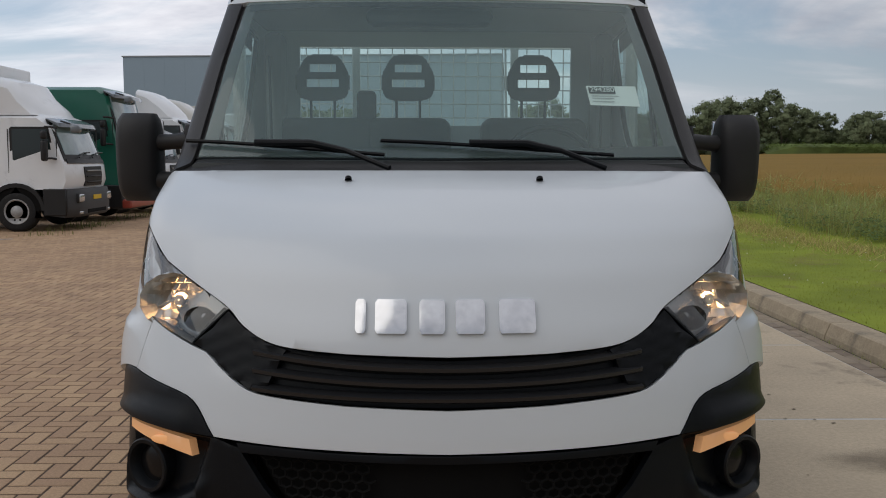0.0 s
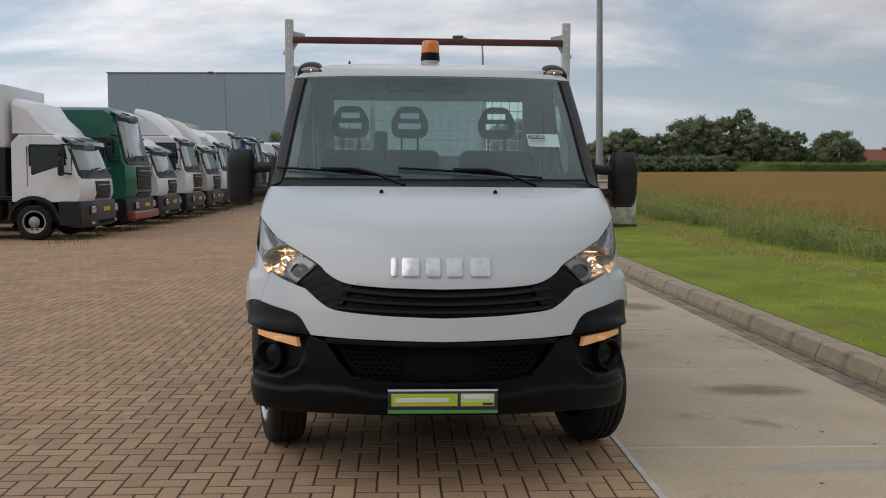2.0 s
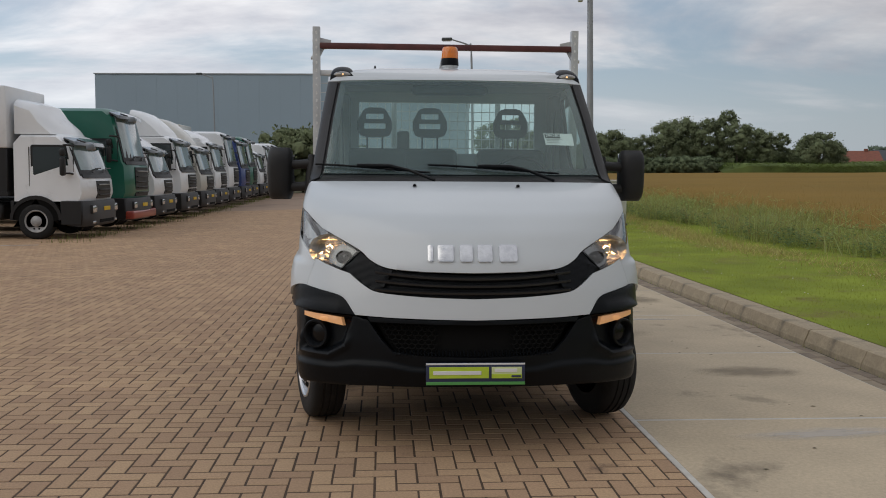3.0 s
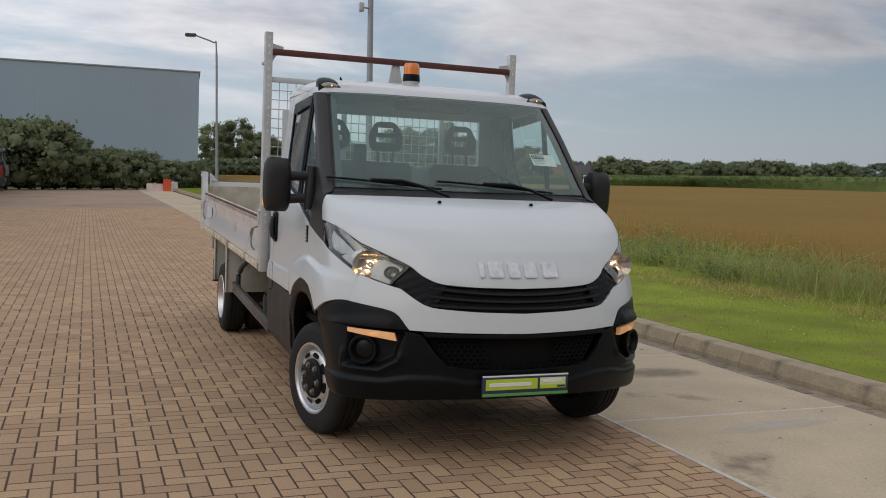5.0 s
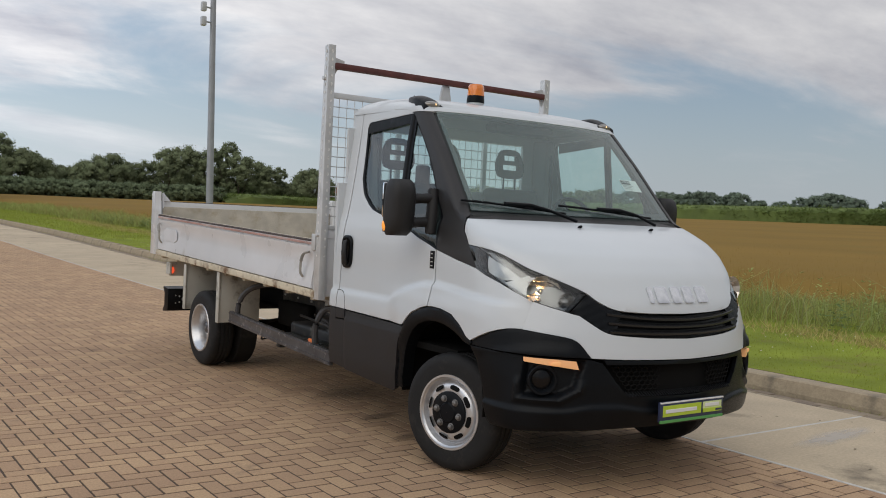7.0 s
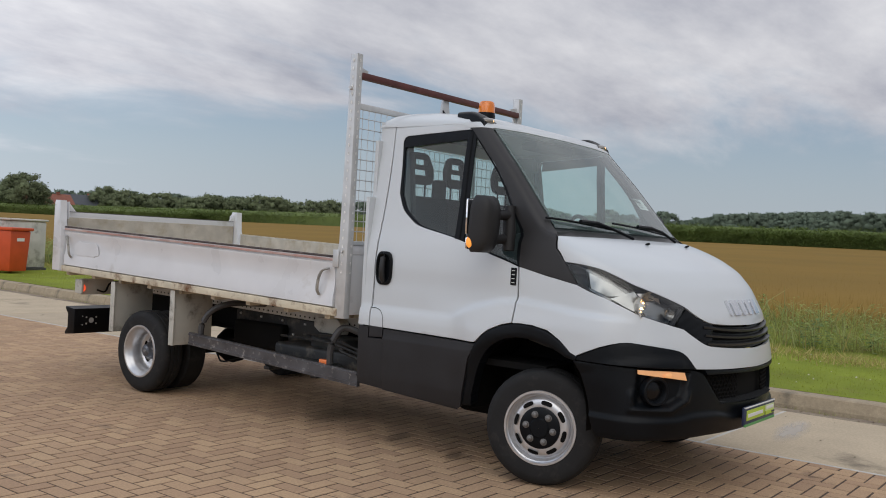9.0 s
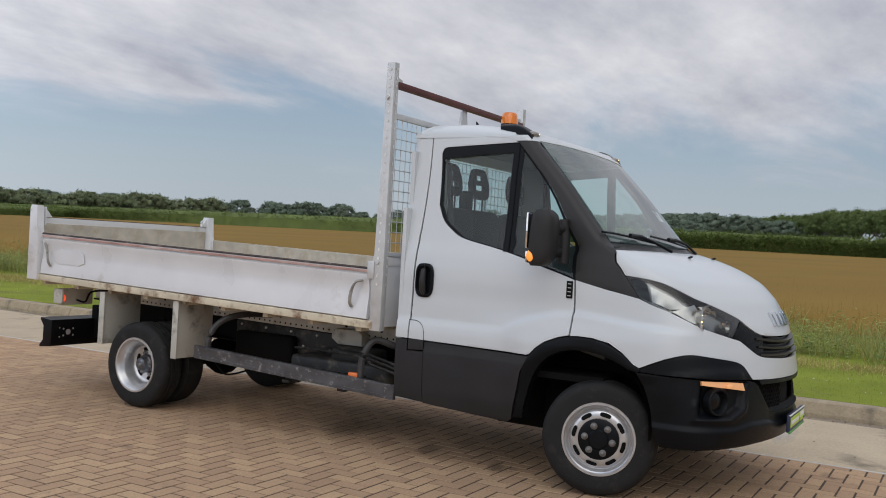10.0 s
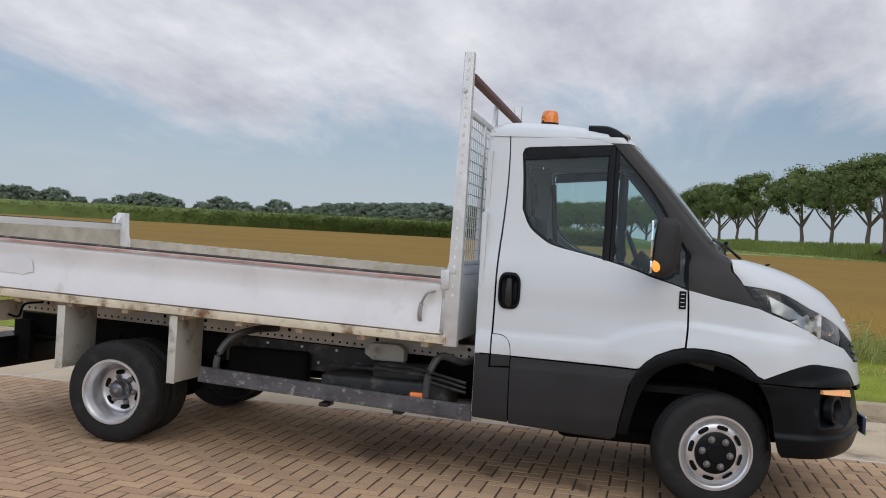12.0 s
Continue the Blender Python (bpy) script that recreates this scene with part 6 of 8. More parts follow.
def add_block(x0, x1, y0, y1, top, ch=0.006, drop=0.03):
    """A chamfered block seen from above, as bare geometry."""
    n = len(verts)
    for px, py in ((x0, y0), (x1, y0), (x1, y1), (x0, y1)):
        verts.append((px, py, top - drop))
    for px, py in ((x0, y0), (x1, y0), (x1, y1), (x0, y1)):
        verts.append((px, py, top - ch))
    for px, py in ((x0 + ch, y0 + ch), (x1 - ch, y0 + ch), (x1 - ch, y1 - ch), (x0 + ch, y1 - ch)):
        verts.append((px, py, top))
    faces.append((n + 8, n + 9, n + 10, n + 11))
    for i in range(4):
        j = (i + 1) % 4
        faces.append((n + 4 + i, n + 4 + j, n + 8 + j, n + 8 + i))
        faces.append((n + i, n + j, n + 4 + j, n + 4 + i))


for k in range(int(56 / 0.21)):
    y0 = -12 + k * 0.21
    for c in range(2):
        off = 0.105 * (c % 2)
        h = rnd.uniform(-0.004, 0.003)
        add_block(3.10 + c * 0.108, 3.10 + c * 0.108 + 0.101, y0 + off, y0 + off + 0.202, -0.004 - 0.004 * (c == 1) + h)
mesh_stuff("gutter_bricks", verts, faces, GUT, "", "", strip)

# kerb stones, each a block with a slanted, worn face
bm = fresh()
prism(bm, [(3.350, -0.06), (3.64, -0.06), (3.64, 0.118), (3.625, 0.128), (3.430, 0.130), (3.405, 0.121), (3.362, 0.02)], "y", 0.0015, 0.9985, 0.0025)
kerb_me = link("kerb_stone", bm, KERBM, False)
kerb_mesh = kerb_me.data
bpy.data.objects.remove(kerb_me)
bm = fresh()
for y0, y1 in zip((-40, *YS[1:-1], 34, 39, 45, 52), (*YS[1:-1], 34, 39, 45, 52, 64)):
    box(bm, (3.40, y0, -0.08), (3.62, y1, 0.06))
kerb = tagged(settle(link("kerb", bm, KERBM, False)), "weathered concrete kerb of separate stones with joints", "kerb", kind="structure")
for k in range(104):
    ks = new("kerb_stone", kerb_mesh)
    ks.parent = kerb
    ks.location = (random.uniform(-0.0015, 0.0015), -40 + k + 0.35, random.uniform(-0.001, 0.001) + float(rise(3.5, -40 + k + 0.85)))
    ks.rotation_euler = (0, 0, random.uniform(-0.002, 0.002))
# herringbone bricks: the stretch in front of the cab as single bricks, the rest joined
W = 0.1055
GX, GY = 0.0056, 0.0068
brick_meshes = []
for wx, wy in ((2 * W, W), (W, 2 * W)):
    bm = fresh()
    box(bm, (GX, GY, -0.05), (wx - GX, wy - GY, 0.0), 0.0018, 1)
    b1 = link("brick", bm, BRICK_ONE, False)
    brick_meshes.append(b1.data)
    bpy.data.objects.remove(b1)
verts, faces, singles = [], [], []
rnd = np.random.RandomState(5)
for i in range(int(-14 / W), int(1.04 / W) + 1):
    for j in range(int(-6 / W), int(34.0 / W)):
        k = (i - j) % 4
        if k not in (0, 3):
            continue
        x0, y0 = i * W, j * W
        if x0 < -9.5 and y0 < 7 or x0 > 1.02:
            continue
        h = 0.0004 * math.sin(x0 * 1.3 + 0.5 * y0) * math.cos(y0 * 0.9) + rnd.uniform(-0.0006, 0.0006)
        if -3.35 < x0 < -1.25 and -1.55 < y0 < 1.25:
            singles.append((x0, y0, h, k))
            continue
        wx, wy = (2 * W, W) if k == 0 else (W, 2 * W)
        jx, jy = rnd.uniform(-0.0012, 0.0012), rnd.uniform(-0.0012, 0.0012)
        add_block(x0 + GX + jx, min(x0 + wx - GX + jx, 1.041), y0 + GY + jy, y0 + wy - GY + jy, h, 0.0018, 0.02)
mesh_stuff("brick_field", verts, faces, BRICK, "", "", pavement)
for x0, y0, h, k in singles:
    o = new("brick", brick_meshes[0 if k == 0 else 1])
    o.parent = pavement
    o.location = (x0, y0, h)
# painted bay line by the parked lorries
bm = fresh()
vs = [bm.verts.new(p) for p in ((-11.5, 14.55, 0.004), (-7.9, 15.35, 0.004), (-7.9, 15.47, 0.004), (-11.5, 14.67, 0.004))]
bm.faces.new(vs)
settle(part("bay_line", bm, mat("worn_white_road_paint", (0.45, 0.43, 0.40), 0.8, vary=0.3, scale=3), pavement, smooth_faces=False))


# ---- grass, grain, maize ----
def blades(name, material, label, category, n, area, height, width, seed, base=land, lean=0.35, bend=True, thin=None, patches=0.0):
    """Many single grass blades over a stretch of ground: (x0, x1, y0, y1)."""
    r = np.random.RandomState(seed)
    x = r.uniform(area[0], area[1], n)
    y = r.uniform(area[2], area[3], n)
    if thin is not None:
        keep = r.uniform(0, 1, n) < thin(x, y)
        x, y = x[keep], y[keep]
        n = len(x)
    h = r.uniform(height[0], height[1], n)
    h *= 1 + patches * (0.5 * np.sin(x * 1.9 + 1.3 * np.sin(y * 0.7)) + 0.5 * np.sin(y * 1.1 + x) * np.sin(y * 0.31))
    a = r.uniform(0, 2 * math.pi, n)
    l = r.uniform(0, lean, n) * h
    la = r.uniform(0, 2 * math.pi, n)
    z = np.array([base(v) for v in x]) - 0.01
    dx, dy = np.cos(a) * width, np.sin(a) * width
    lx, ly = np.cos(la) * l, np.sin(la) * l
    V, F = [], []
    if bend:
        P = np.stack([np.stack([x - dx, y - dy, z], 1), np.stack([x + dx, y + dy, z], 1), np.stack([x + dx * .8 + lx * .3, y + dy * .8 + ly * .3, z + h * .6], 1), np.stack([x - dx * .8 + lx * .3, y - dy * .8 + ly * .3, z + h * .6], 1), np.stack([x + lx, y + ly, z + h], 1)], 1)
        V = P.reshape(-1, 3)
        i = np.arange(n) * 5
        F = [tuple(q) for q in np.stack([i, i + 1, i + 2, i + 3], 1).tolist()] + [tuple(q) for q in np.stack([i + 3, i + 2, i + 4], 1).tolist()]
    else:
        P = np.stack([np.stack([x - dx, y - dy, z], 1), np.stack([x + dx, y + dy, z], 1), np.stack([x + lx, y + ly, z + h], 1)], 1)
        V = P.reshape(-1, 3)
        i = np.arange(n) * 3
        F = np.stack([i, i + 1, i + 2], 1).tolist()
    return mesh_stuff(name, V.tolist(), F, material, label, category)


LAWN = mat("mown_grass", (0.31, 0.35, 0.06), 0.9, spec=0.1, island=0.3, thin=0.3)
LAWNBASE = mat("grass_mat", (0.215, 0.26, 0.036), 0.9, spec=0.1, vary=0.25, scale=1.0, grain=0.8, grain_scale=35, dirt=(0.20, 0.165, 0.06), dirt_amount=0.32, dirt_scale=1.3)
HAY = mat("dry_cut_grass", (0.47, 0.39, 0.16), 0.9, spec=0.1, island=0.3, thin=0.2)
TALL = mat("tall_grass", (0.36, 0.39, 0.13), 0.9, spec=0.1, island=0.3, thin=0.4)
REED = mat("reed_leaves", (0.31, 0.36, 0.14), 0.85, spec=0.15, island=0.3, thin=0.4)
STRAP = mat("pale_strap_leaves", (0.37, 0.39, 0.165), 0.85, spec=0.15, island=0.3, thin=0.4)
TALLDRY = mat("dry_grass_stalks", (0.36, 0.28, 0.11), 0.9, spec=0.1, island=0.3, thin=0.3)
GRAIN = mat("ripe_grain", (0.255, 0.162, 0.045), 0.95, spec=0.05, island=0.12)
GRAINTOP = mat("ripe_grain_canopy", (0.245, 0.155, 0.043), 0.95, spec=0.05, vary=0.1, scale=0.12, grain=1.0, grain_scale=7, dirt=(0.22, 0.155, 0.045), dirt_amount=0.3, dirt_scale=0.35)
MAIZE = mat("maize_leaves", (0.135, 0.185, 0.048), 0.8, spec=0.12, island=0.25, thin=0.35)
bm = fresh()
rows = []
for x in (3.635, 4.2, 5.0, 6.0, 7.0, 8.5, 11.0):
    rows.append([bm.verts.new((x, y, land(x) + 0.004)) for y in (-60, -20, 0, 7, 12, 17, 22, 27, 33, 46, 60, 78)])
for a, b in zip(rows, rows[1:]):
    for j in range(11):
        bm.faces.new((a[j], b[j], b[j + 1], a[j + 1]))
tagged(settle(link("grass_verge", bm, LAWNBASE, False)), "mown green grass verge behind the kerb", "grass", kind="structure")
blades("lawn_blades", LAWN, "short green blades of the mown verge", "grass", 90000, (3.64, 7.2, -6, 26), (0.012, 0.042), 0.005, 11, bend=False, lean=0.8)
blades("lawn_blades", LAWN, "short green blades of the mown verge farther off", "grass", 40000, (3.66, 8.5, 26, 72), (0.03, 0.07), 0.011, 12, bend=False, lean=0.8)
blades("gutter_weeds", TALL, "thin weeds growing in the gutter along the kerb", "weeds", 2600, (3.26, 3.41, -6, 40), (0.012, 0.055), 0.004, 27, base=lambda x: -0.01, bend=False, lean=1.2, thin=lambda x, y: 0.15 + 0.85 * (np.sin(y * 2.3) * np.sin(y * 0.7 + 1) > 0.3))
hay_line = lambda x, y: np.exp(-((x - 6.35 - 0.25 * np.sin(y * 0.35)) / 0.42) ** 2) * (0.35 + 0.65 * (np.sin(y * 0.9) * np.sin(y * 0.37 + 1) > -0.25))
blades("hay_strands", HAY, "pale dry clippings along the edge of the verge", "dry grass", 80000, (5.3, 7.8, -8, 45), (0.04, 0.12), 0.007, 13, bend=False, lean=1.8, thin=hay_line)
edge = lambda x, y: np.clip((x - 6.9 - 0.3 * np.sin(y * 0.8) - 0.2 * np.sin(y * 2.3)) / 0.7, 0, 1) * np.clip((13.0 - x + 0.8 * np.sin(y * 0.4)) / 5.0, 0.05, 1)
blades("tall_grass", TALL, "tall rough grass between verge and field", "grass", 90000, (6.6, 14.5, -14, 30), (0.08, 0.34), 0.0055, 14, thin=edge, lean=1.3, patches=0.7)
blades("tall_grass", TALL, "tall rough grass farther along the field", "grass", 26000, (6.6, 13, 30, 75), (0.12, 0.38), 0.016, 15, thin=edge, lean=1.5, patches=0.6)
blades("strap_weeds", STRAP, "pale drooping strap-leaved weeds in the rough grass", "weed", 9000, (6.9, 12.5, -14, 40), (0.14, 0.46), 0.010, 25, thin=edge, lean=1.6, patches=0.8)
clump = lambda x, y: edge(x, y) * (np.sin(y * 0.83 + 2 * np.sin(x * 0.6)) * np.sin(y * 0.29 + 0.8) > 0.35)
blades("reeds", REED, "tall green reeds standing in clumps over the rough grass", "reeds", 1300, (7.6, 12.0, -12, 46), (0.30, 0.70), 0.009, 26, thin=clump, lean=0.45)
# leafy weeds of uneven size in the rough strip, with a row of clumps where the mown grass ends
def leafy_weeds(label, n, x0, x1, height, spread, material, seed, bare):
    r_w = np.random.RandomState(seed)
    V, F = [], []
    for k in range(n):
        y = r_w.uniform(-12, 42)
        x = r_w.uniform(x0, x1) + 0.25 * math.sin(y * 0.8)
        if r_w.uniform() > bare + (1 - bare) * (math.sin(y * 0.61 + math.sin(x * 1.1)) > 0.1):
            continue
        hh, rr = r_w.uniform(*height), r_w.uniform(*spread)
        for c in range(int(70 * hh + 14)):
            f = r_w.uniform(0.05, 1)
            a, w = r_w.uniform(0, 6.28), r_w.uniform(0.012, 0.030)
            d = rr * (1 - 0.6 * f) * r_w.uniform(0.2, 1)
            px, py, pz = x + d * math.cos(a), y + d * math.sin(a), land(x) + hh * f
            L, t = w * r_w.uniform(2.0, 4.0), r_w.uniform(-0.5, 0.7)
            ca, sa = math.cos(a), math.sin(a)
            n0 = len(V)
            V += [(px, py, pz), (px + ca * L * 0.5 - sa * w, py + sa * L * 0.5 + ca * w, pz + t * L * 0.5), (px + ca * L, py + sa * L, pz + t * L * 0.6), (px + ca * L * 0.5 + sa * w, py + sa * L * 0.5 - ca * w, pz + t * L * 0.5)]
            F.append((n0, n0 + 1, n0 + 2, n0 + 3))
    mesh_stuff("leafy_weeds", V, F, material, label, "weeds")


leafy_weeds("leafy green weeds of uneven height in the rough strip", 900, 7.2, 12.2, (0.14, 0.50), (0.12, 0.34), mat("weed_leaves", (0.33, 0.39, 0.145), 0.85, spec=0.12, island=0.35, thin=0.4), 64, 0.35)
# darker leaf colour here paints the shadow along the verge edge
leafy_weeds("leafy weeds where the mown verge ends, with shade put into their darker colour", 520, 7.0, 7.9, (0.16, 0.42), (0.14, 0.32), mat("shade_toned_weed_leaves", (0.17, 0.24, 0.10), 0.85, spec=0.12, island=0.3, thin=0.35), 65, 0.55)
blades("dry_stalks", TALLDRY, "pale dry stalks standing in the rough grass", "dry grass", 16000, (6.8, 14, -14, 60), (0.18, 0.50), 0.005, 16, thin=edge, lean=1.1, patches=0.5)
# grain: closed canopy with a ragged near edge
bm = fresh()
rows = []
for x, dz in ((10.6, 0.05), (11.2, 0.32), (12.5, 0.42), (16, 0.45), (20, 0.45), (25, 0.45), (32, 0.45), (45, 0.45), (60, 0.45), (75, 0.45), (108, 0.45), (108.6, -0.05)):
    rows.append([bm.verts.new((x + (0.35 * math.sin(0.7 * y) if x < 13 else 0), y, land(x) + dz + swell(x, y))) for y in np.concatenate([np.linspace(-260, -20, 9), np.linspace(-18, 60, 60), np.linspace(64, 330, 24)])])
for a, b in zip(rows, rows[1:]):
    for j in range(len(a) - 1):
        bm.faces.new((a[j], b[j], b[j + 1], a[j + 1]))
tagged(settle(link("grain_field", bm, GRAINTOP)), "wide field of ripe tan grain", "field", kind="stuff")
blades("grain_ears", GRAIN, "ripe grain stalks standing over the field edge", "grain", 70000, (10.4, 26, -16, 46), (0.30, 0.56), 0.008, 17, lean=0.4, bend=False, thin=lambda x, y: np.clip((x - 10.2) / 2, 0, 1) * np.clip(1.2 - (x - 10) / 16, 0.1, 1))
blades("grain_ears", GRAIN, "ripe grain stalks of the far field", "grain", 50000, (22, 100, -70, 150), (0.42, 0.50), 0.03, 18, lean=0.4, bend=False)
bm = fresh()
rows = [[bm.verts.new((x, y, land(x) + 0.12)) for y in (-260, -120, -60, -30, 0, 14)] for x in (107.6, 118, 135, 170, 230, 330)]
for a, b in zip(rows, rows[1:]):
    for j in range(5):
        bm.faces.new((a[j], b[j], b[j + 1], a[j + 1]))
tagged(settle(link("meadow", bm, mat("rough_green_meadow", (0.26, 0.30, 0.09), 0.9, vary=0.3, scale=0.25, grain=0.8, grain_scale=4), False)), "rough green meadow behind the grain field", "meadow", kind="structure")
# maize: dense tall strip
bm = fresh()
rows = []
ysm = list(np.linspace(-4, 330, 120))
for x, dz in ((106, 0.0), (106.3, 1.9), (107.0, 2.45), (120, 2.5), (160, 2.5)):
    rows.append([bm.verts.new((x + 1.0 * math.sin(y * 0.05), y, land(x) + dz * min(1, 0.25 + (y + 4) * 0.05) * (1 + 0.06 * math.sin(y * 3.1)))) for y in ysm])
for a, b in zip(rows, rows[1:]):
    for j in range(len(a) - 1):
        bm.faces.new((a[j], b[j], b[j + 1], a[j + 1]))
tagged(settle(link("maize_field", bm, mat("maize_mass", (0.115, 0.155, 0.038), 0.9, vary=0.2, scale=0.4, grain=0.6, grain_scale=3))), "dense strip of green maize", "field", kind="stuff")


def maize_leaves(label, n, place, top, seed):
    """Arched maize leaves at all heights, with straight shoots above."""
    r = np.random.RandomState(seed)
    x, y = place(r, n)
    z0 = np.array([land(v) + swell(v, w) for v, w in zip(x, y)])
    f = r.uniform(0.08, 1.0, n) ** 0.8
    z = z0 + f * top * r.uniform(0.85, 1.08, n)
    a, L, w, up = r.uniform(0, 2 * math.pi, n), r.uniform(0.45, 0.9, n), r.uniform(0.035, 0.075, n), r.uniform(0.1, 0.7, n)
    ca, sa = np.cos(a), np.sin(a)
    row = lambda d, dz, k: [np.stack([x + ca * L * d - sa * w * k, y + sa * L * d + ca * w * k, z + dz], 1), np.stack([x + ca * L * d + sa * w * k, y + sa * L * d - ca * w * k, z + dz], 1)]
    P = np.stack(row(0, 0 * L, 0.6) + row(0.45, up * L * 0.55, 1.0) + row(0.8, up * L * 0.45, 0.7) + row(1.0, up * L * 0.1, 0.1), 1)
    i = np.arange(n) * 8
    F = np.concatenate([np.stack([i + k, i + k + 1, i + k + 3, i + k + 2], 1) for k in (0, 2, 4)])
    return mesh_stuff("maize_plants", P.reshape(-1, 3).tolist(), F.tolist(), MAIZE, label, "maize")


maize_leaves("tall green maize plants along the field edge", 36000, lambda r, n: (105.4 + r.uniform(0, 2.6, n), 6 + 324 * r.uniform(0, 1, n) ** 1.3), 2.45, 19)
maize_leaves("green maize tops of the field", 26000, lambda r, n: (107 + 25 * r.uniform(0, 1, n) ** 2, 8 + 322 * r.uniform(0, 1, n) ** 1.3), 2.6, 20)
# a second maize strip in front of the dark trees, across the head of the grain field
bm = fresh()
rows = []
xsm = list(np.linspace(54, 107, 60))
for dy, dz in ((0, 0.0), (0.4, 1.5), (1.2, 1.95), (12, 2.0)):
    rows.append([bm.verts.new((x, 140 + dy + 0.05 * (x - 30) + 0.5 * math.sin(x * 0.2), land(x) + swell(x, 140) + dz * min(1, 0.35 + (x - 54) * 0.15) * (1 + 0.05 * math.sin(x * 2.7)))) for x in xsm])
for a, b in zip(rows, rows[1:]):
    for j in range(len(a) - 1):
        bm.faces.new((a[j], b[j], b[j + 1], a[j + 1]))
tagged(settle(link("maize_field", bm, bpy.data.materials["maize_mass"])), "strip of green maize before the dark trees", "field", kind="stuff")
maize_leaves("green maize plants before the dark trees", 9000, lambda r, n: (r.uniform(54, 107, n), 141.5 + r.uniform(0, 6, n)), 2.0, 22)
r_f = np.random.RandomState(77)
V, F = [], []
for k in range(160):
    x, y = r_f.uniform(3.9, 6.6), r_f.uniform(-4, 24)
    z = land(x) + r_f.uniform(0.03, 0.06)
    n = len(V)
    a = r_f.uniform(0, 6)
    w = r_f.uniform(0.006, 0.012)
    for j in range(5):
        V.append((x + w * math.cos(a + j * 1.2566), y + w * math.sin(a + j * 1.2566), z))
    V.append((x, y, z + w))
    F += [(n + j, n + (j + 1) % 5, n + 5) for j in range(5)]
mesh_stuff("clover_flowers", V, F, mat("clover_white", (0.62, 0.62, 0.5), 0.8), "small white clover flowers in the mown grass", "flowers")


# ---- trees, woods, hedges ----
LEAF = mat("tree_leaves", (0.150, 0.200, 0.070), 0.85, spec=0.12, island=0.25, thin=0.3)
# distance haze is put into the dark, hedge and far leaf colours
LEAF_DARK = mat("dark_tree_leaves", (0.215, 0.250, 0.140), 0.85, spec=0.1, vary=0.25, scale=1.2, island=0.2, thin=0.3)
LEAF_HEDGE = mat("willow_hedge_leaves", (0.195, 0.240, 0.140), 0.9, spec=0.1, vary=0.2, scale=1.5, island=0.15, thin=0.25)
LEAF_FAR = mat("hazed_far_leaves", (0.195, 0.245, 0.180), 0.95, spec=0.05, vary=0.2, scale=0.8, island=0.06, thin=0.3)
BARK = mat("grey_brown_bark", (0.12, 0.10, 0.075), 0.9, vary=0.3, scale=5, grain=0.6, grain_scale=20)


bm = fresh()
bmesh.ops.create_icosphere(bm, subdivisions=2, radius=1)
LUMP_V = np.array([v.co[:] for v in bm.verts])
LUMP_F = np.array([[v.index for v in f.verts] for f in bm.faces])
bm.free()


def crown_mesh(name, seed, h, r, foot, clumps, leaves, size, material, core=0.6, clump=(0.20, 0.42), low=-1.0):
    """Leaves in many clumps of uneven size round a rough inner mass, with gaps between them."""
    rd = np.random.RandomState(seed)
    V, N, LV, LF, LN = [], [], [], [], []
    for c in range(clumps):
        while True:
            p = rd.uniform(-1, 1, 3)
            d = np.linalg.norm(p)
            if 0.25 < d < 1 and p[2] / d > low + 0.3 * math.sin(5 * math.atan2(p[1], p[0])):
                break
        p = p / d * d ** 0.5
        mid = (h + foot) / 2
        centre = np.array([p[0] * r, p[1] * r, mid + p[2] * (h - foot) / 2])
        if p[2] < -0.3:
            centre[:2] *= 0.8
        cr = r * rd.uniform(*clump)
        if core:
            uneven = 1 + 0.28 * np.sin(LUMP_V @ rd.normal(0, 3, 3) + rd.uniform(0, 6))[:, None] + rd.normal(0, 0.07, (len(LUMP_V), 1))
            LF.append(LUMP_F + len(LUMP_V) * len(LV))
            LV.append(centre + LUMP_V * uneven * cr * core * np.array([1, 1, 0.8]))
            ln = 0.3 * LUMP_V + np.array([0, 0, 0.25]) + 0.7 * (centre - np.array([0, 0, mid])) / r + rd.normal(0, 0.15, LUMP_V.shape)
            LN.append(ln / np.linalg.norm(ln, axis=1)[:, None])
        q = np.clip(rd.normal(0, 0.5, (leaves, 3)), -0.85, 0.85)
        q *= cr * np.array([1, 1, 0.75])
        a = rd.normal(0, 1, (leaves, 3))
        b = rd.normal(0, 1, (leaves, 3))
        a /= np.linalg.norm(a, axis=1)[:, None]
        b /= np.linalg.norm(b, axis=1)[:, None]
        s = rd.uniform(0.6, 1.3, (leaves, 1)) * size
        o = centre + q
        out = 0.45 * q / cr + np.array([0, 0, 0.25]) + 0.7 * (centre - np.array([0, 0, mid])) / r + rd.normal(0, 0.22, (leaves, 3))
        out /= np.linalg.norm(out, axis=1)[:, None]
        side = np.sign(np.einsum("ij,ij->i", np.cross(a, b), out))[:, None]
        b = b * np.where(side == 0, 1, -side)
        V.append(np.stack([o - a * s, o + b * s, o + a * s, o - b * s], 1))
        N.append(np.repeat(out, 4, axis=0))
    P = np.concatenate(V).reshape(-1, 3)
    P[:, 2] = np.maximum(P[:, 2], 0.15)
    n = len(P) // 4
    F = (np.arange(n)[:, None] * 4 + np.arange(4)[None]).tolist()
    if core:
        F += (np.concatenate(LF) + len(P)).tolist()
        P = np.concatenate([P, *LV])
        P[:, 2] = np.maximum(P[:, 2], 0.05)
        N += LN
    me = bpy.data.meshes.new(name)
    me.from_pydata(P.tolist(), [], F)
    me.shade_smooth()
    me.normals_split_custom_set_from_vertices(np.concatenate(N).tolist())
    me.materials.append(material)
    return me


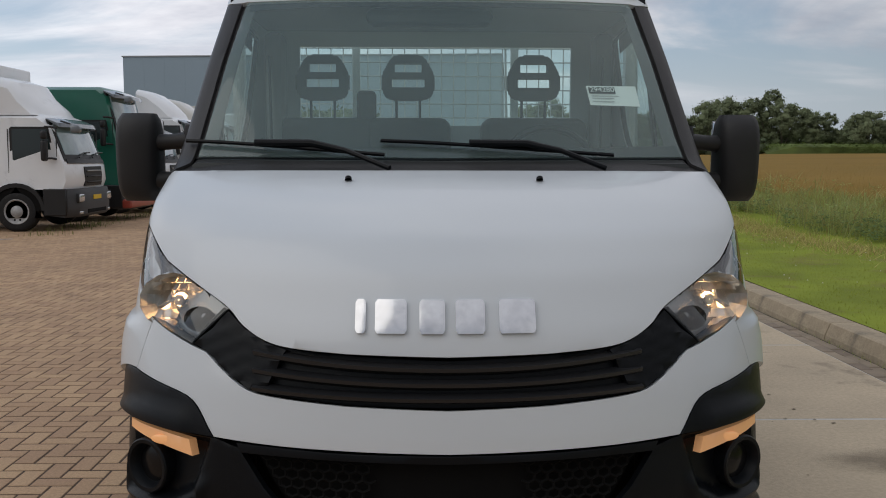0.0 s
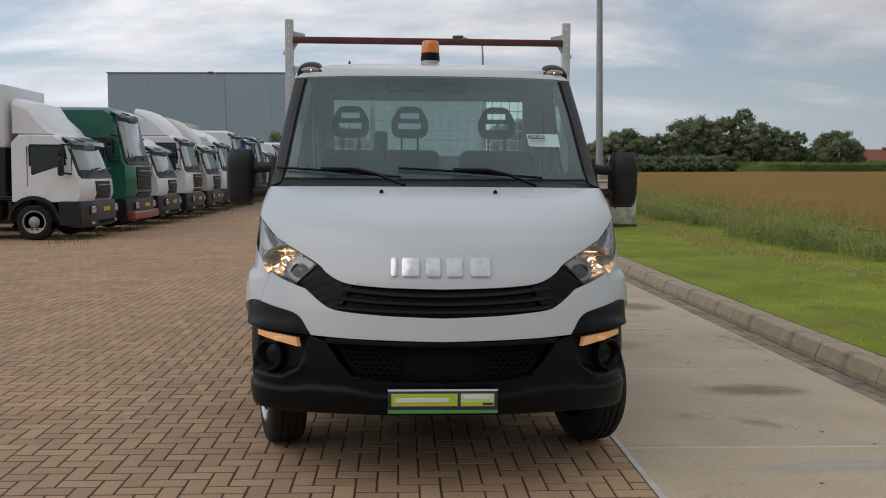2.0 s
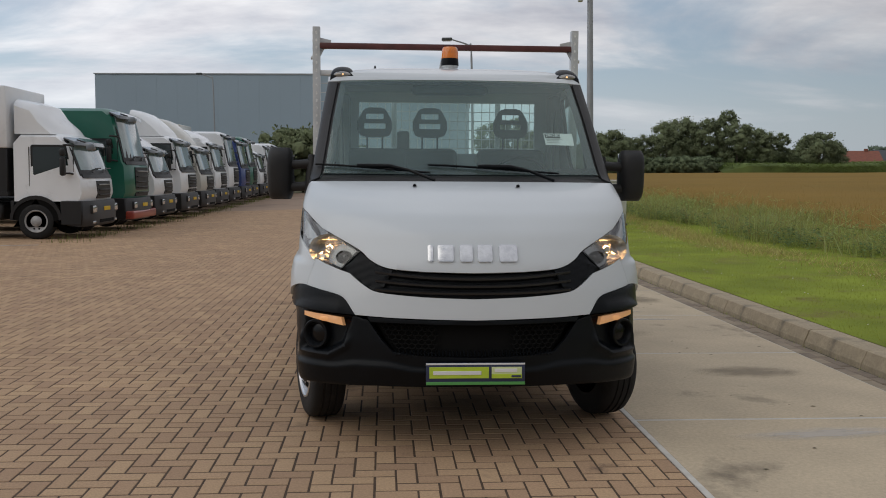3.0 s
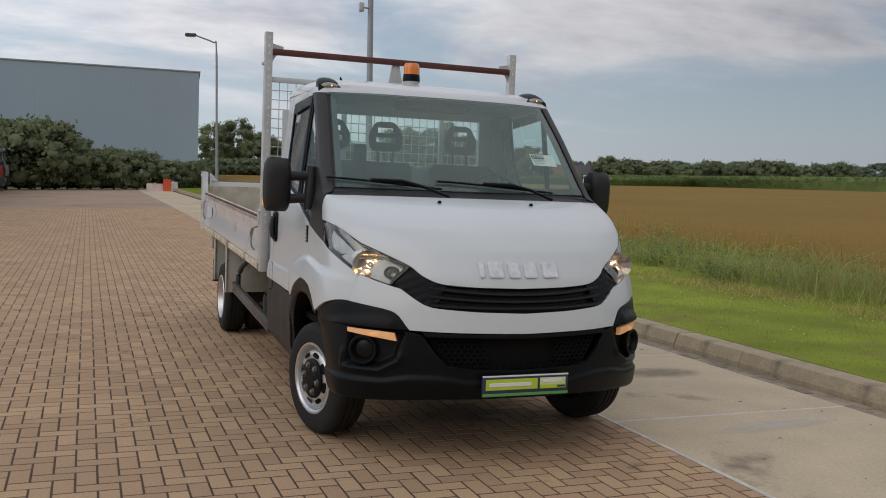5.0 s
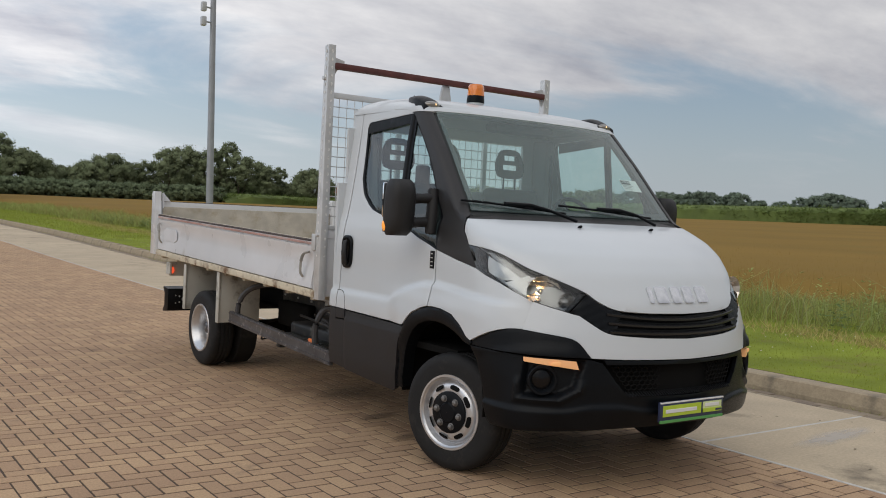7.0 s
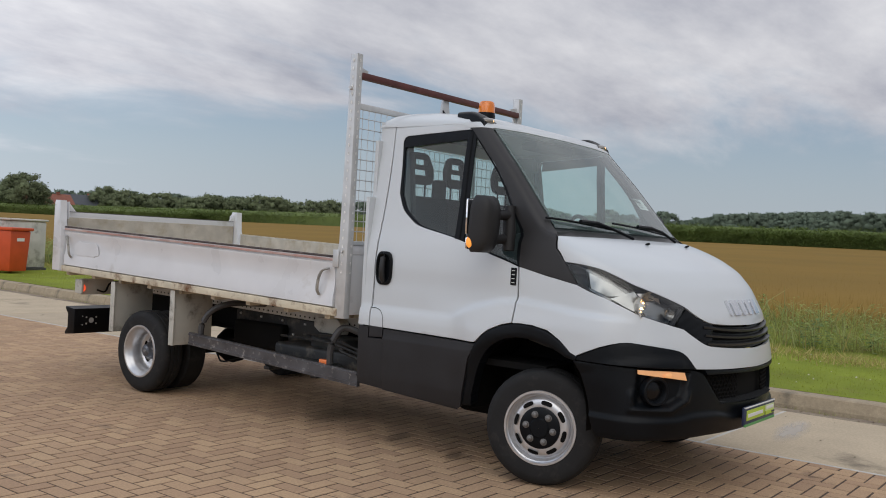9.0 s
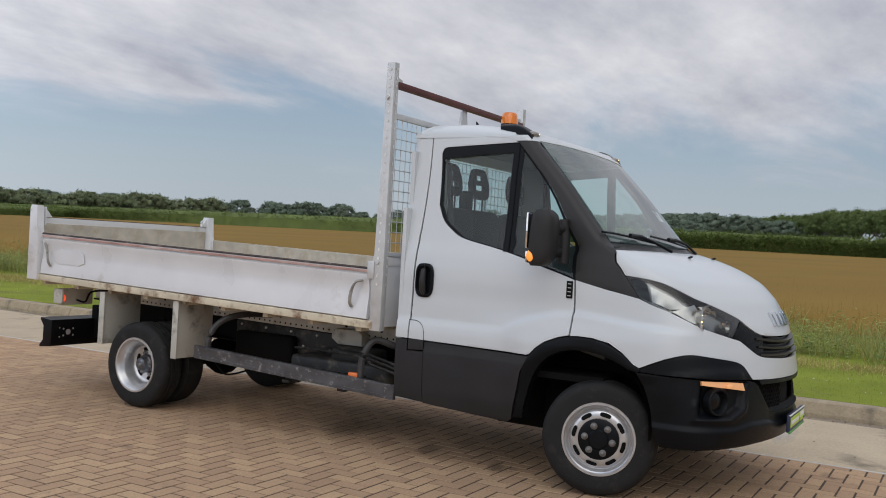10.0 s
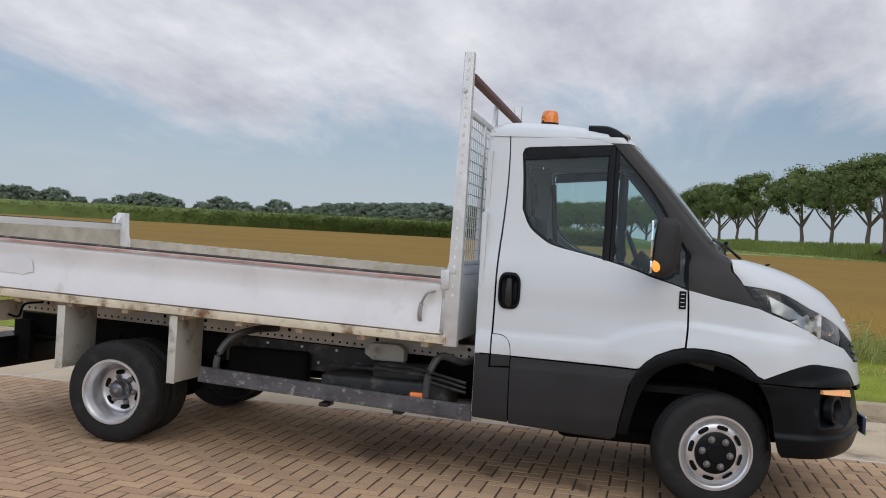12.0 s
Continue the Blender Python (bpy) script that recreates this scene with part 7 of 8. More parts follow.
def trunk_mesh(seed, h, foot, r, limbs=(0.3, 0.5), stout=0.5, count=7):
    rd = random.Random(seed)
    bm = fresh()
    top = foot + (h - foot) * 0.55
    tube(bm, [(0, 0, -0.3), (0.05, 0, foot * 0.5), (rd.uniform(-.2, .2), rd.uniform(-.2, .2), foot), (rd.uniform(-.4, .4), rd.uniform(-.4, .4), top)], [r * 1.25, r, r * 0.85, r * 0.3], 8)
    for k in range(count):
        a = 2 * math.pi * k / count + rd.uniform(-.3, .3)
        z = foot * rd.uniform(0.85, 1.35)
        L = (h - foot) * rd.uniform(*limbs)
        tube(bm, [(0, 0, z), (math.cos(a) * L * 0.4, math.sin(a) * L * 0.4, z + L * 0.45), (math.cos(a) * L * 0.75, math.sin(a) * L * 0.75, z + L)], [r * stout, r * stout * 0.65, r * 0.12], 6)
    me = bpy.data.meshes.new("trunk")
    bm.to_mesh(me)
    bm.free()
    me.materials.append(BARK)
    return me


KINDS = {}
# height, spread, foot of the crown, clumps, leaves of a clump, leaf size, leaf, inner mass, clump size, lowest clumps
for nm, hh, rr, foot, cl, lv, sz, mt, core, csize, low in (
        ("tall", 13, 4.4, 1.0, 130, 150, 0.15, LEAF_DARK, 0.5, (0.16, 0.34), -1.3),
        ("broad", 10, 4.8, 0.6, 120, 150, 0.15, LEAF_DARK, 0.5, (0.16, 0.34), -1.3),
        ("bush", 5, 3.2, 0.0, 70, 50, 0.15, LEAF_DARK, 0.5, (0.16, 0.32), -1.3),
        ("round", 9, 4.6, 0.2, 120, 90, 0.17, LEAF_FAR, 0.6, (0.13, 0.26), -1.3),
        ("avenue", 14, 6.2, 3.4, 96, 130, 0.15, LEAF, 0.45, (0.14, 0.30), -0.30),
        ("avenue2", 13.5, 5.8, 3.0, 84, 130, 0.15, LEAF, 0.45, (0.14, 0.30), -0.22),
        ("poplar", 14, 2.3, 0.8, 110, 80, 0.15, LEAF_DARK, 0.5, (0.18, 0.38), -1.3),
        ("hedge", 5, 3.4, 0.0, 80, 70, 0.13, LEAF_HEDGE, 0.5, (0.14, 0.28), -1.3)):
    lofty = nm.startswith("avenue")
    KINDS[nm] = (crown_mesh("crown", len(KINDS) + 40, hh, rr, foot, cl, lv, sz, mt, core, csize, low), trunk_mesh(len(KINDS), hh, foot + (0.2 if lofty else 1.0), (0.34 if lofty else 0.28) if hh > 6 else 0.1, (0.45, 0.72) if lofty else (0.3, 0.5), 0.62 if lofty else 0.5, 5 if lofty else 7))


def tree(kind, x, y, z, scale=1.0, turn=0.0, label="", category="tree", group=""):
    t = thing(kind_name[kind], label, category, group, m=Matrix.Translation((x, y, z)) @ Matrix.Rotation(turn, 4, "Z") @ Matrix.Scale(scale, 4))
    for nm, me in zip(("crown", "trunk"), KINDS[kind]):
        o = new(nm, me)
        o.parent = t
    return t


kind_name = {"tall": "tree", "broad": "tree", "bush": "bush", "round": "tree", "avenue": "roadside_tree", "avenue2": "roadside_tree", "poplar": "poplar_tree", "hedge": "bush"}
EYE_XY = (-3.0, -2.5)


def bearing(az, d):
    """Place at an azimuth from +y towards +x, seen from the middle of the walk."""
    return EYE_XY[0] + d * math.sin(radians(az)), EYE_XY[1] + d * math.cos(radians(az))


def ground_at(x):
    return (land(x) if x > 4 else 0.0) + float(rise(x, 80)) + swell(x, 160)


rd = random.Random(21)
# clump of dark trees beyond the field, with undergrowth in front
for az, d, kind, sc in ((7.6, 168, "tall", 0.95), (8.8, 172, "tall", 1.0), (10.2, 170, "broad", 1.05), (11.3, 172, "broad", 0.85), (12.3, 174, "broad", 0.75), (13.8, 170, "broad", 0.9), (14.9, 168, "broad", 1.0), (15.9, 172, "broad", 0.85), (17.0, 170, "tall", 0.72), (18.3, 168, "tall", 0.86), (19.3, 172, "tall", 0.95), (20.3, 170, "tall", 0.98), (21.2, 172, "poplar", 0.98), (21.8, 170, "poplar", 1.02), (22.4, 168, "tall", 0.92), (23.3, 171, "tall", 0.84), (24.1, 169, "tall", 0.72), (24.9, 172, "poplar", 0.72), (25.3, 172, "broad", 0.6), (26.0, 172, "broad", 0.6), (26.9, 168, "broad", 0.88), (27.4, 172, "broad", 0.72)):
    x, y = bearing(az, d)
    tree(kind, x, y, ground_at(x) - 0.5, sc * rd.uniform(0.80, 0.88), rd.uniform(0, 6), "dark green leafy tree beyond the grain field", group="trees beyond the field")
for k in range(58):
    az = 6.0 + k * 0.26
    x, y = bearing(az, 156 + 2.5 * (k % 2) + rd.uniform(-1, 1))
    tree("hedge", x, y, ground_at(x) - 0.2, rd.uniform(0.58, 0.72), rd.uniform(0, 6), "grey-green bush of the long hedge beyond the field", "bush", "hedge beyond the field")
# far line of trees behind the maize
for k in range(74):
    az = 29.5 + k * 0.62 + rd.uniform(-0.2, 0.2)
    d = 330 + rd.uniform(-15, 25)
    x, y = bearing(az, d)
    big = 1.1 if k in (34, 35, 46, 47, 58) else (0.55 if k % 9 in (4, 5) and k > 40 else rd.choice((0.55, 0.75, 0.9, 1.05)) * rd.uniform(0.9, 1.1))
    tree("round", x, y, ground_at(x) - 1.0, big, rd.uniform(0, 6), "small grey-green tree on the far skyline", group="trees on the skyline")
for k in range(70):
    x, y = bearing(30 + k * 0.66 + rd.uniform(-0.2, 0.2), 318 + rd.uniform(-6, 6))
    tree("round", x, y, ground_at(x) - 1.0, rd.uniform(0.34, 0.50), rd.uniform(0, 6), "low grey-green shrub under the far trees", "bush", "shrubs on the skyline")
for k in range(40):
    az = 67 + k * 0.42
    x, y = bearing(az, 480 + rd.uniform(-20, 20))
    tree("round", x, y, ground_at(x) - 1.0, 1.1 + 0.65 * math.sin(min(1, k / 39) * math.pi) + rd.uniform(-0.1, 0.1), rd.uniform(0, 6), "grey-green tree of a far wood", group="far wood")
for az, d, sc in ((31.6, 262, 0.8), (32.5, 266, 0.65)):
    x, y = bearing(az, d)
    tree("broad", x, y, ground_at(x), sc, az, "dark tree beside far houses", group="trees by the houses")
for k in range(26):
    az = 31.6 + k * 0.55
    x, y = bearing(az, 265 + rd.uniform(-6, 6))
    tree("bush", x, y, ground_at(x), rd.uniform(1.0, 1.5), rd.uniform(0, 6), "green bush in a far hedge row", "bush", "hedge row")
# avenue of trees on a low bank
AVE = ((102.6, 120), (101.7, 136), (99.8, 150), (98.2, 168), (95.7, 184), (94.6, 205), (93.6, 225), (92.7, 250), (91.9, 275), (91.2, 300))
bank = []
for i, (az, d) in enumerate(AVE):
    e = (-6.4, 1.3)
    x, y = e[0] + d * math.sin(radians(az)), e[1] + d * math.cos(radians(az))
    zb = land(x) + 1.9
    bank.append((x, y, zb))
    tree("avenue" if i % 2 else "avenue2", x, y, zb - 0.2, (0.84 if i < 2 else 0.95 if i < 6 else 1.02) + 0.05 * math.sin(i * 2.1), i * 1.3, "roadside tree with bare trunk and open green crown", group="avenue trees")
bm = fresh()
prof = [(-27, -4.5), (-26, -2.1), (-14, -0.9), (-6, -0.05), (3, 0.0), (9, -0.9), (14, -2.2)]
ends = [(bank[0][0] - 40, bank[0][1] - 30, bank[0][2] - 0.4)] + bank + [(bank[-1][0] + 60, bank[-1][1] + 6, bank[-1][2] + 1)]
rows = [[bm.verts.new((x + dx, y, z + dz)) for dx, dz in prof] for x, y, z in ends]
for a, b in zip(rows, rows[1:]):
    for j in range(len(prof) - 1):
        bm.faces.new((a[j], a[j + 1], b[j + 1], b[j]))
tagged(link("grass_bank", bm, mat("rough_green_bank", (0.25, 0.30, 0.085), 0.9, vary=0.3, scale=0.3, grain=0.8, grain_scale=4)), "low green bank under the avenue trees", "bank", kind="structure")
V, F = [], []
r_b = np.random.RandomState(91)
for k in range(26000):
    i = r_b.randint(0, len(ends) - 1)
    f, dx = r_b.uniform(), r_b.uniform(-25, 8)
    x, y, z = (np.array(ends[i]) * (1 - f) + np.array(ends[i + 1]) * f)
    z += float(np.interp(dx, [q[0] for q in prof], [q[1] for q in prof]))
    h, w, a = r_b.uniform(0.35, 1.0), r_b.uniform(0.05, 0.12), r_b.uniform(0, 6.28)
    n = len(V)
    V += [(x + dx - w * math.cos(a), y - w * math.sin(a), z - 0.05), (x + dx + w * math.cos(a), y + w * math.sin(a), z - 0.05), (x + dx + r_b.uniform(-0.3, 0.3), y + r_b.uniform(-0.3, 0.3), z + h)]
    F.append((n, n + 1, n + 2))
me = bpy.data.meshes.new("bank_grass")
me.from_pydata(V, [], F)
me.materials.append(mat("rank_bank_grass", (0.27, 0.33, 0.105), 0.9, spec=0.1, island=0.2, thin=0.45))
tagged(new("bank_grass", me), "rank green grass and weeds over the low bank", "grass", kind="stuff")
for k in range(24):
    az = 91.2 + k * 0.5
    x, y = -6.4 + 320 * math.sin(radians(az)), 1.3 + 320 * math.cos(radians(az))
    tree("bush", x, y, land(x) + 0.2, rd.uniform(0.5, 0.75), rd.uniform(0, 6), "small round bush behind the avenue", "bush", "bushes behind the avenue")

# the same line of trees running on into the distance
x1, y1 = -6.4 + 318 * math.sin(radians(90.4)), 1.3 + 318 * math.cos(radians(90.4))
x2, y2 = -6.4 + 640 * math.sin(radians(77.6)), 1.3 + 640 * math.cos(radians(77.6))
for k in range(24):
    f = k / 23
    x, y = x1 + (x2 - x1) * f, y1 + (y2 - y1) * f
    tree("avenue" if k % 2 else "avenue2", x, y, land(x) - 1.6, rd.uniform(1.22, 1.36), k * 1.7, "distant tree of a long roadside row", group="avenue trees")

# ---- hall, hedge, lamps, mast and loose things along the yard ----
WALLC = mat("blue_grey_cladding", (0.36, 0.455, 0.54), 0.55, vary=0.05, scale=0.08)
hall = thing("warehouse", "large plain blue-grey metal warehouse behind the yard", "warehouse", m=Matrix.Translation((-11.56, 89.35, 0)) @ Matrix.Rotation(radians(-5.5), 4, "Z"))
bm = fresh()
box(bm, (-18.3, 0, -0.5), (19.35, 45, 11.4))
part("wall", bm, WALLC, hall, smooth_faces=False)
bm = fresh()
box(bm, (-18.4, -0.10, 11.4), (19.45, 45.1, 11.52))
part("roof", bm, mat("pale_roof_edge", (0.36, 0.38, 0.40), 0.5, vary=0.05, scale=0.3), hall, smooth_faces=False)
for k in range(18):
    bm = fresh()
    x = -18.25 + k * 2.088
    box(bm, (x, -0.035, -0.4), (x + 2.082, -0.004, 11.38), 0.003, 1)
    part("cladding_panel", bm, WALLC, hall, smooth_faces=False)
for k in range(17):
    x, y = -7.5 + k * 0.78, 65.3 + 0.8 * math.sin(k * 1.7)
    sc = (0.90 if x < -4.0 else 0.56 if x < 2.5 else 0.40) * rd.uniform(0.9, 1.1)
    tree("bush", x, y, float(rise(x, y)), sc, rd.uniform(0, 6), "dense dark green bush by the warehouse", "bush", "bushes by the warehouse")

POLE = mat("grey_pole_paint", (0.34, 0.36, 0.385), 0.45, metal=0.3, vary=0.08, scale=4)


def street_lamp(x, y, h, arm):
    """A tapered pole with a bent arm and a flat lantern."""
    t = thing("street_lamp", "tall grey tapered street lamp with a single lantern", "street lamp", "street lamps", m=Matrix.Translation((x, y, float(rise(x, y)))) @ Matrix.Rotation(radians(-1.4), 4, "Y"))
    bm = fresh()
    tube(bm, spline([(0, 0, 0), (0, 0, h * 0.5), (0, 0, h - 0.4), (0.18 * math.copysign(1, arm), 0, h - 0.08), (arm, 0, h + 0.25)], 6), [0.10] * 3 + [0.085] * 3 + [0.065] * 6 + [0.045] * 13, 10)
    part("pole", bm, POLE, t)
    bm = fresh()
    box(bm, (min(arm, arm * 1.55), -0.16, h + 0.18), (max(arm, arm * 1.55), 0.16, h + 0.36), 0.05, 2)
    head = part("lantern", bm, mat("dark_lantern", (0.08, 0.085, 0.09), 0.5), t)
    bm = fresh()
    box(bm, (min(arm * 1.05, arm * 1.5), -0.12, h + 0.155), (max(arm * 1.05, arm * 1.5), 0.12, h + 0.18), 0.01, 1)
    part("lantern_glass", bm, mat("milky_cover", (0.7, 0.72, 0.72), 0.3), head)


street_lamp(4.95, 51.5, 9.1, -1.15)
street_lamp(-15.2, 77, 9.7, -0.9)
mast = thing("camera_mast", "tall grey steel camera mast on the verge", "mast", m=Matrix.Translation((5.50, 21.7, 0.14 + float(rise(5.5, 21.7)))) @ Matrix.Rotation(radians(-1.1), 4, "Y"))
bm = fresh()
tube(bm, [(0, 0, 0), (0, 0, 3.0), (0, 0, 9.2)], [0.105, 0.095, 0.07], 14)
part("pole", bm, POLE, mast)
bm = fresh()
box(bm, (-0.16, -0.16, 0), (0.16, 0.16, 0.03), 0.01, 1)
part("base_plate", bm, POLE, mast)
for z in (6.35, 6.75):
    bm = fresh()
    tube(bm, [(0, 0, z), (-0.26, -0.05, z)], 0.025, 6)
    br = part("bracket", bm, POLE, mast)
    bm = fresh()
    box(bm, (-0.36, -0.12, z - 0.12), (-0.22, 0.04, z + 0.14), 0.03, 2)
    part("camera_housing", bm, mat("pale_grey_housing", (0.5, 0.52, 0.54), 0.4), br)

# wheeled bin and weathered cabinets on the verge
RED = mat("orange_red_plastic", (0.62, 0.085, 0.022), 0.45, vary=0.08, scale=4)
bin_ = thing("wheeled_bin", "orange-red plastic wheeled bin on the grass", "bin", m=Matrix.Translation((4.60, 18.05, 0.13 + float(rise(4.6, 18.05)))) @ Matrix.Rotation(0.3, 4, "Z"))
bm = fresh()
vs = box(bm, (-0.29, -0.32, 0.06), (0.29, 0.32, 0.95), 0.03, 2)
for v in bm.verts:
    f = 0.82 + 0.18 * v.co.z
    v.co.x *= f
    v.co.y *= f
part("body", bm, RED, bin_)
bm = fresh()
box(bm, (-0.32, -0.37, 0.95), (0.32, 0.36, 1.02), 0.025, 2)
part("lid", bm, RED, bin_)
for sd in BOTH:
    bm = fresh()
    lathe(bm, [(-0.03, 0.10), (0.03, 0.10)], 16, "x", (sd * 0.27, 0.26, 0.10))
    part("wheel", bm, RUBBER, bin_)
bm = fresh()
box(bm, (-0.1, -0.318, 0.72), (0.1, -0.300, 0.79))
part("print_bar", bm, PAPER, bin_)
GREYBOX = mat("weathered_white_cabinet", (0.60, 0.59, 0.56), 0.75, vary=0.15, scale=3, grain=0.3, grain_scale=40, dirt=(0.16, 0.15, 0.12), dirt_amount=0.4, dirt_scale=2.5)
for x, y, w, h, rot in ((5.2, 18.95, 0.55, 1.12, 0.05),):
    cab = thing("utility_cabinet", "weathered white utility cabinet on the grass verge", "cabinet", m=Matrix.Translation((x, y, 0.17 + float(rise(x, y)))) @ Matrix.Rotation(rot, 4, "Z"))
    bm = fresh()
    box(bm, (-w, -0.35, 0.05), (w, 0.35, h), 0.04, 2)
    part("body", bm, GREYBOX, cab)
    bm = fresh()
    box(bm, (-w - 0.03, -0.38, h), (w + 0.03, 0.38, h + 0.05), 0.015, 1)
    part("top", bm, GREYBOX, cab)
    bm = fresh()
    box(bm, (-w - 0.02, -0.37, -0.05), (w + 0.02, 0.37, 0.05), 0.01, 1)
    part("plinth", bm, mat("dark_plinth", (0.08, 0.08, 0.075), 0.8, vary=0.2, scale=4), cab)
    bm = fresh()
    box(bm, (-0.02, -0.362, 0.45), (0.02, -0.348, 0.58), 0.004, 1)
    part("latch", bm, INK, cab)
# red and white barrier blocks at the end of the yard
for x, yb, wd, ht, mt, lb in ((2.0, 60.4, 0.55, 0.50, mat("white_barrier_plastic", (0.6, 0.5, 0.46), 0.5, vary=0.15, scale=3), "dirty white plastic barrier block"), (2.75, 60.0, 0.26, 0.80, RED, "orange-red plastic barrier block"), (3.2, 60.8, 0.30, 0.62, GREYBOX, "grey concrete barrier block")):
    bar = thing("barrier_block", lb + " at the end of the yard", "barrier", "barrier blocks", m=Matrix.Translation((x, yb, float(rise(x, yb)))))
    bm = fresh()
    prism(bm, [(-0.3, 0), (0.3, 0), (0.2, 0.3 * ht), (0.12, ht), (-0.12, ht), (-0.2, 0.3 * ht)], "x", -wd, wd, 0.02)
    part("body", bm, mt, bar)
    bm = fresh()
    tube(bm, [(0, 0, ht), (0, 0, ht + 0.07)], 0.06, 10)
    part("cap", bm, mt, bar)

# far houses between the trees
TILE = mat("red_roof_tiles", (0.24, 0.085, 0.055), 0.8, vary=0.15, scale=1.5, grain=0.4, grain_scale=3)
HWALL = mat("far_house_wall", (0.42, 0.36, 0.31), 0.85, vary=0.1, scale=1)
SLATE = mat("dark_slate_roof", (0.07, 0.075, 0.085), 0.7, vary=0.1, scale=1)
for az, d, w, h, rot, roofm in ((28.5, 250, 10, 2.7, 0.3, TILE), (30.3, 262, 9, 2.9, 0.5, SLATE), (40.5, 310, 12, 2.2, 0.1, SLATE), (43.4, 290, 7, 3.0, 0.4, mat("pale_shed_roof", (0.5, 0.5, 0.5), 0.6, vary=0.1, scale=1))):
    x, y = bearing(az, d)
    ho = thing("house", "far low house with pitched roof between trees", "house", "far houses", m=Matrix.Translation((x, y, ground_at(x))) @ Matrix.Rotation(rot - radians(az), 4, "Z"))
    bm = fresh()
    box(bm, (-w / 2, -4, -0.5), (w / 2, 4, h))
    part("wall", bm, HWALL, ho, smooth_faces=False)
    bm = fresh()
    prism(bm, [(-4.5, h - 0.1), (4.5, h - 0.1), (0, h + 2.7)], "x", -w / 2 - 0.4, w / 2 + 0.4)
    roof = part("roof", bm, roofm, ho, smooth_faces=False)
    bm = fresh()
    box(bm, (w * 0.2, -0.4, h + 1.8), (w * 0.2 + 0.7, 0.4, h + 3.2))
    part("chimney", bm, TILE, roof, smooth_faces=False)
    for k in range(3):
        bm = fresh()
        xx = -w / 2 + w * (k + 0.6) / 3.4
        box(bm, (xx, -4.03, 0.9), (xx + 1.1, -3.97, 2.2))
        part("window", bm, INK, ho, smooth_faces=False)


# ---- row of parked lorries ----
def paint(name, c):
    return mat(name, c, 0.35, vary=0.05, scale=1.2, coat=0.4, dirt=tuple(v * 0.7 for v in c), dirt_amount=0.08, dirt_scale=1.5)


LW = paint("lorry_white", (0.82, 0.84, 0.86))
LC = paint("lorry_cream", (0.56, 0.55, 0.50))
LG = paint("lorry_green", (0.012, 0.13, 0.085))
LB = paint("lorry_blue", (0.03, 0.06, 0.22))
LR = paint("lorry_red", (0.35, 0.06, 0.04))
LGREY = paint("lorry_grey", (0.33, 0.34, 0.35))
LDARK = mat("lorry_dark_plastic", (0.010, 0.010, 0.011), 0.5, vary=0.15, scale=4)
LBUMP = mat("lorry_bumper_plastic", (0.045, 0.046, 0.05), 0.5, vary=0.15, scale=4)
LGLASS = mat("lorry_glass", (0.025, 0.035, 0.036), 0.05, coat=0.5)
# opaque screen: the sky's reflection is put into its patchy blue-green colour
LSCREEN = mat("sky_toned_lorry_screen", (0.20, 0.29, 0.30), 0.05, coat=1.0, vary=0.5, scale=0.9)
LVISOR = mat("smoky_visor", (0.17, 0.19, 0.21), 0.2, coat=0.5, vary=0.2, scale=3)
LRIM = mat("lorry_rim", (0.36, 0.36, 0.36), 0.5, metal=0.1, vary=0.3, scale=9)
LLAMP = mat("lorry_lamp", (0.6, 0.6, 0.6), 0.1, metal=0.6, coat=0.8)
YPLATE = mat("yellow_plate", (0.75, 0.48, 0.02), 0.5)


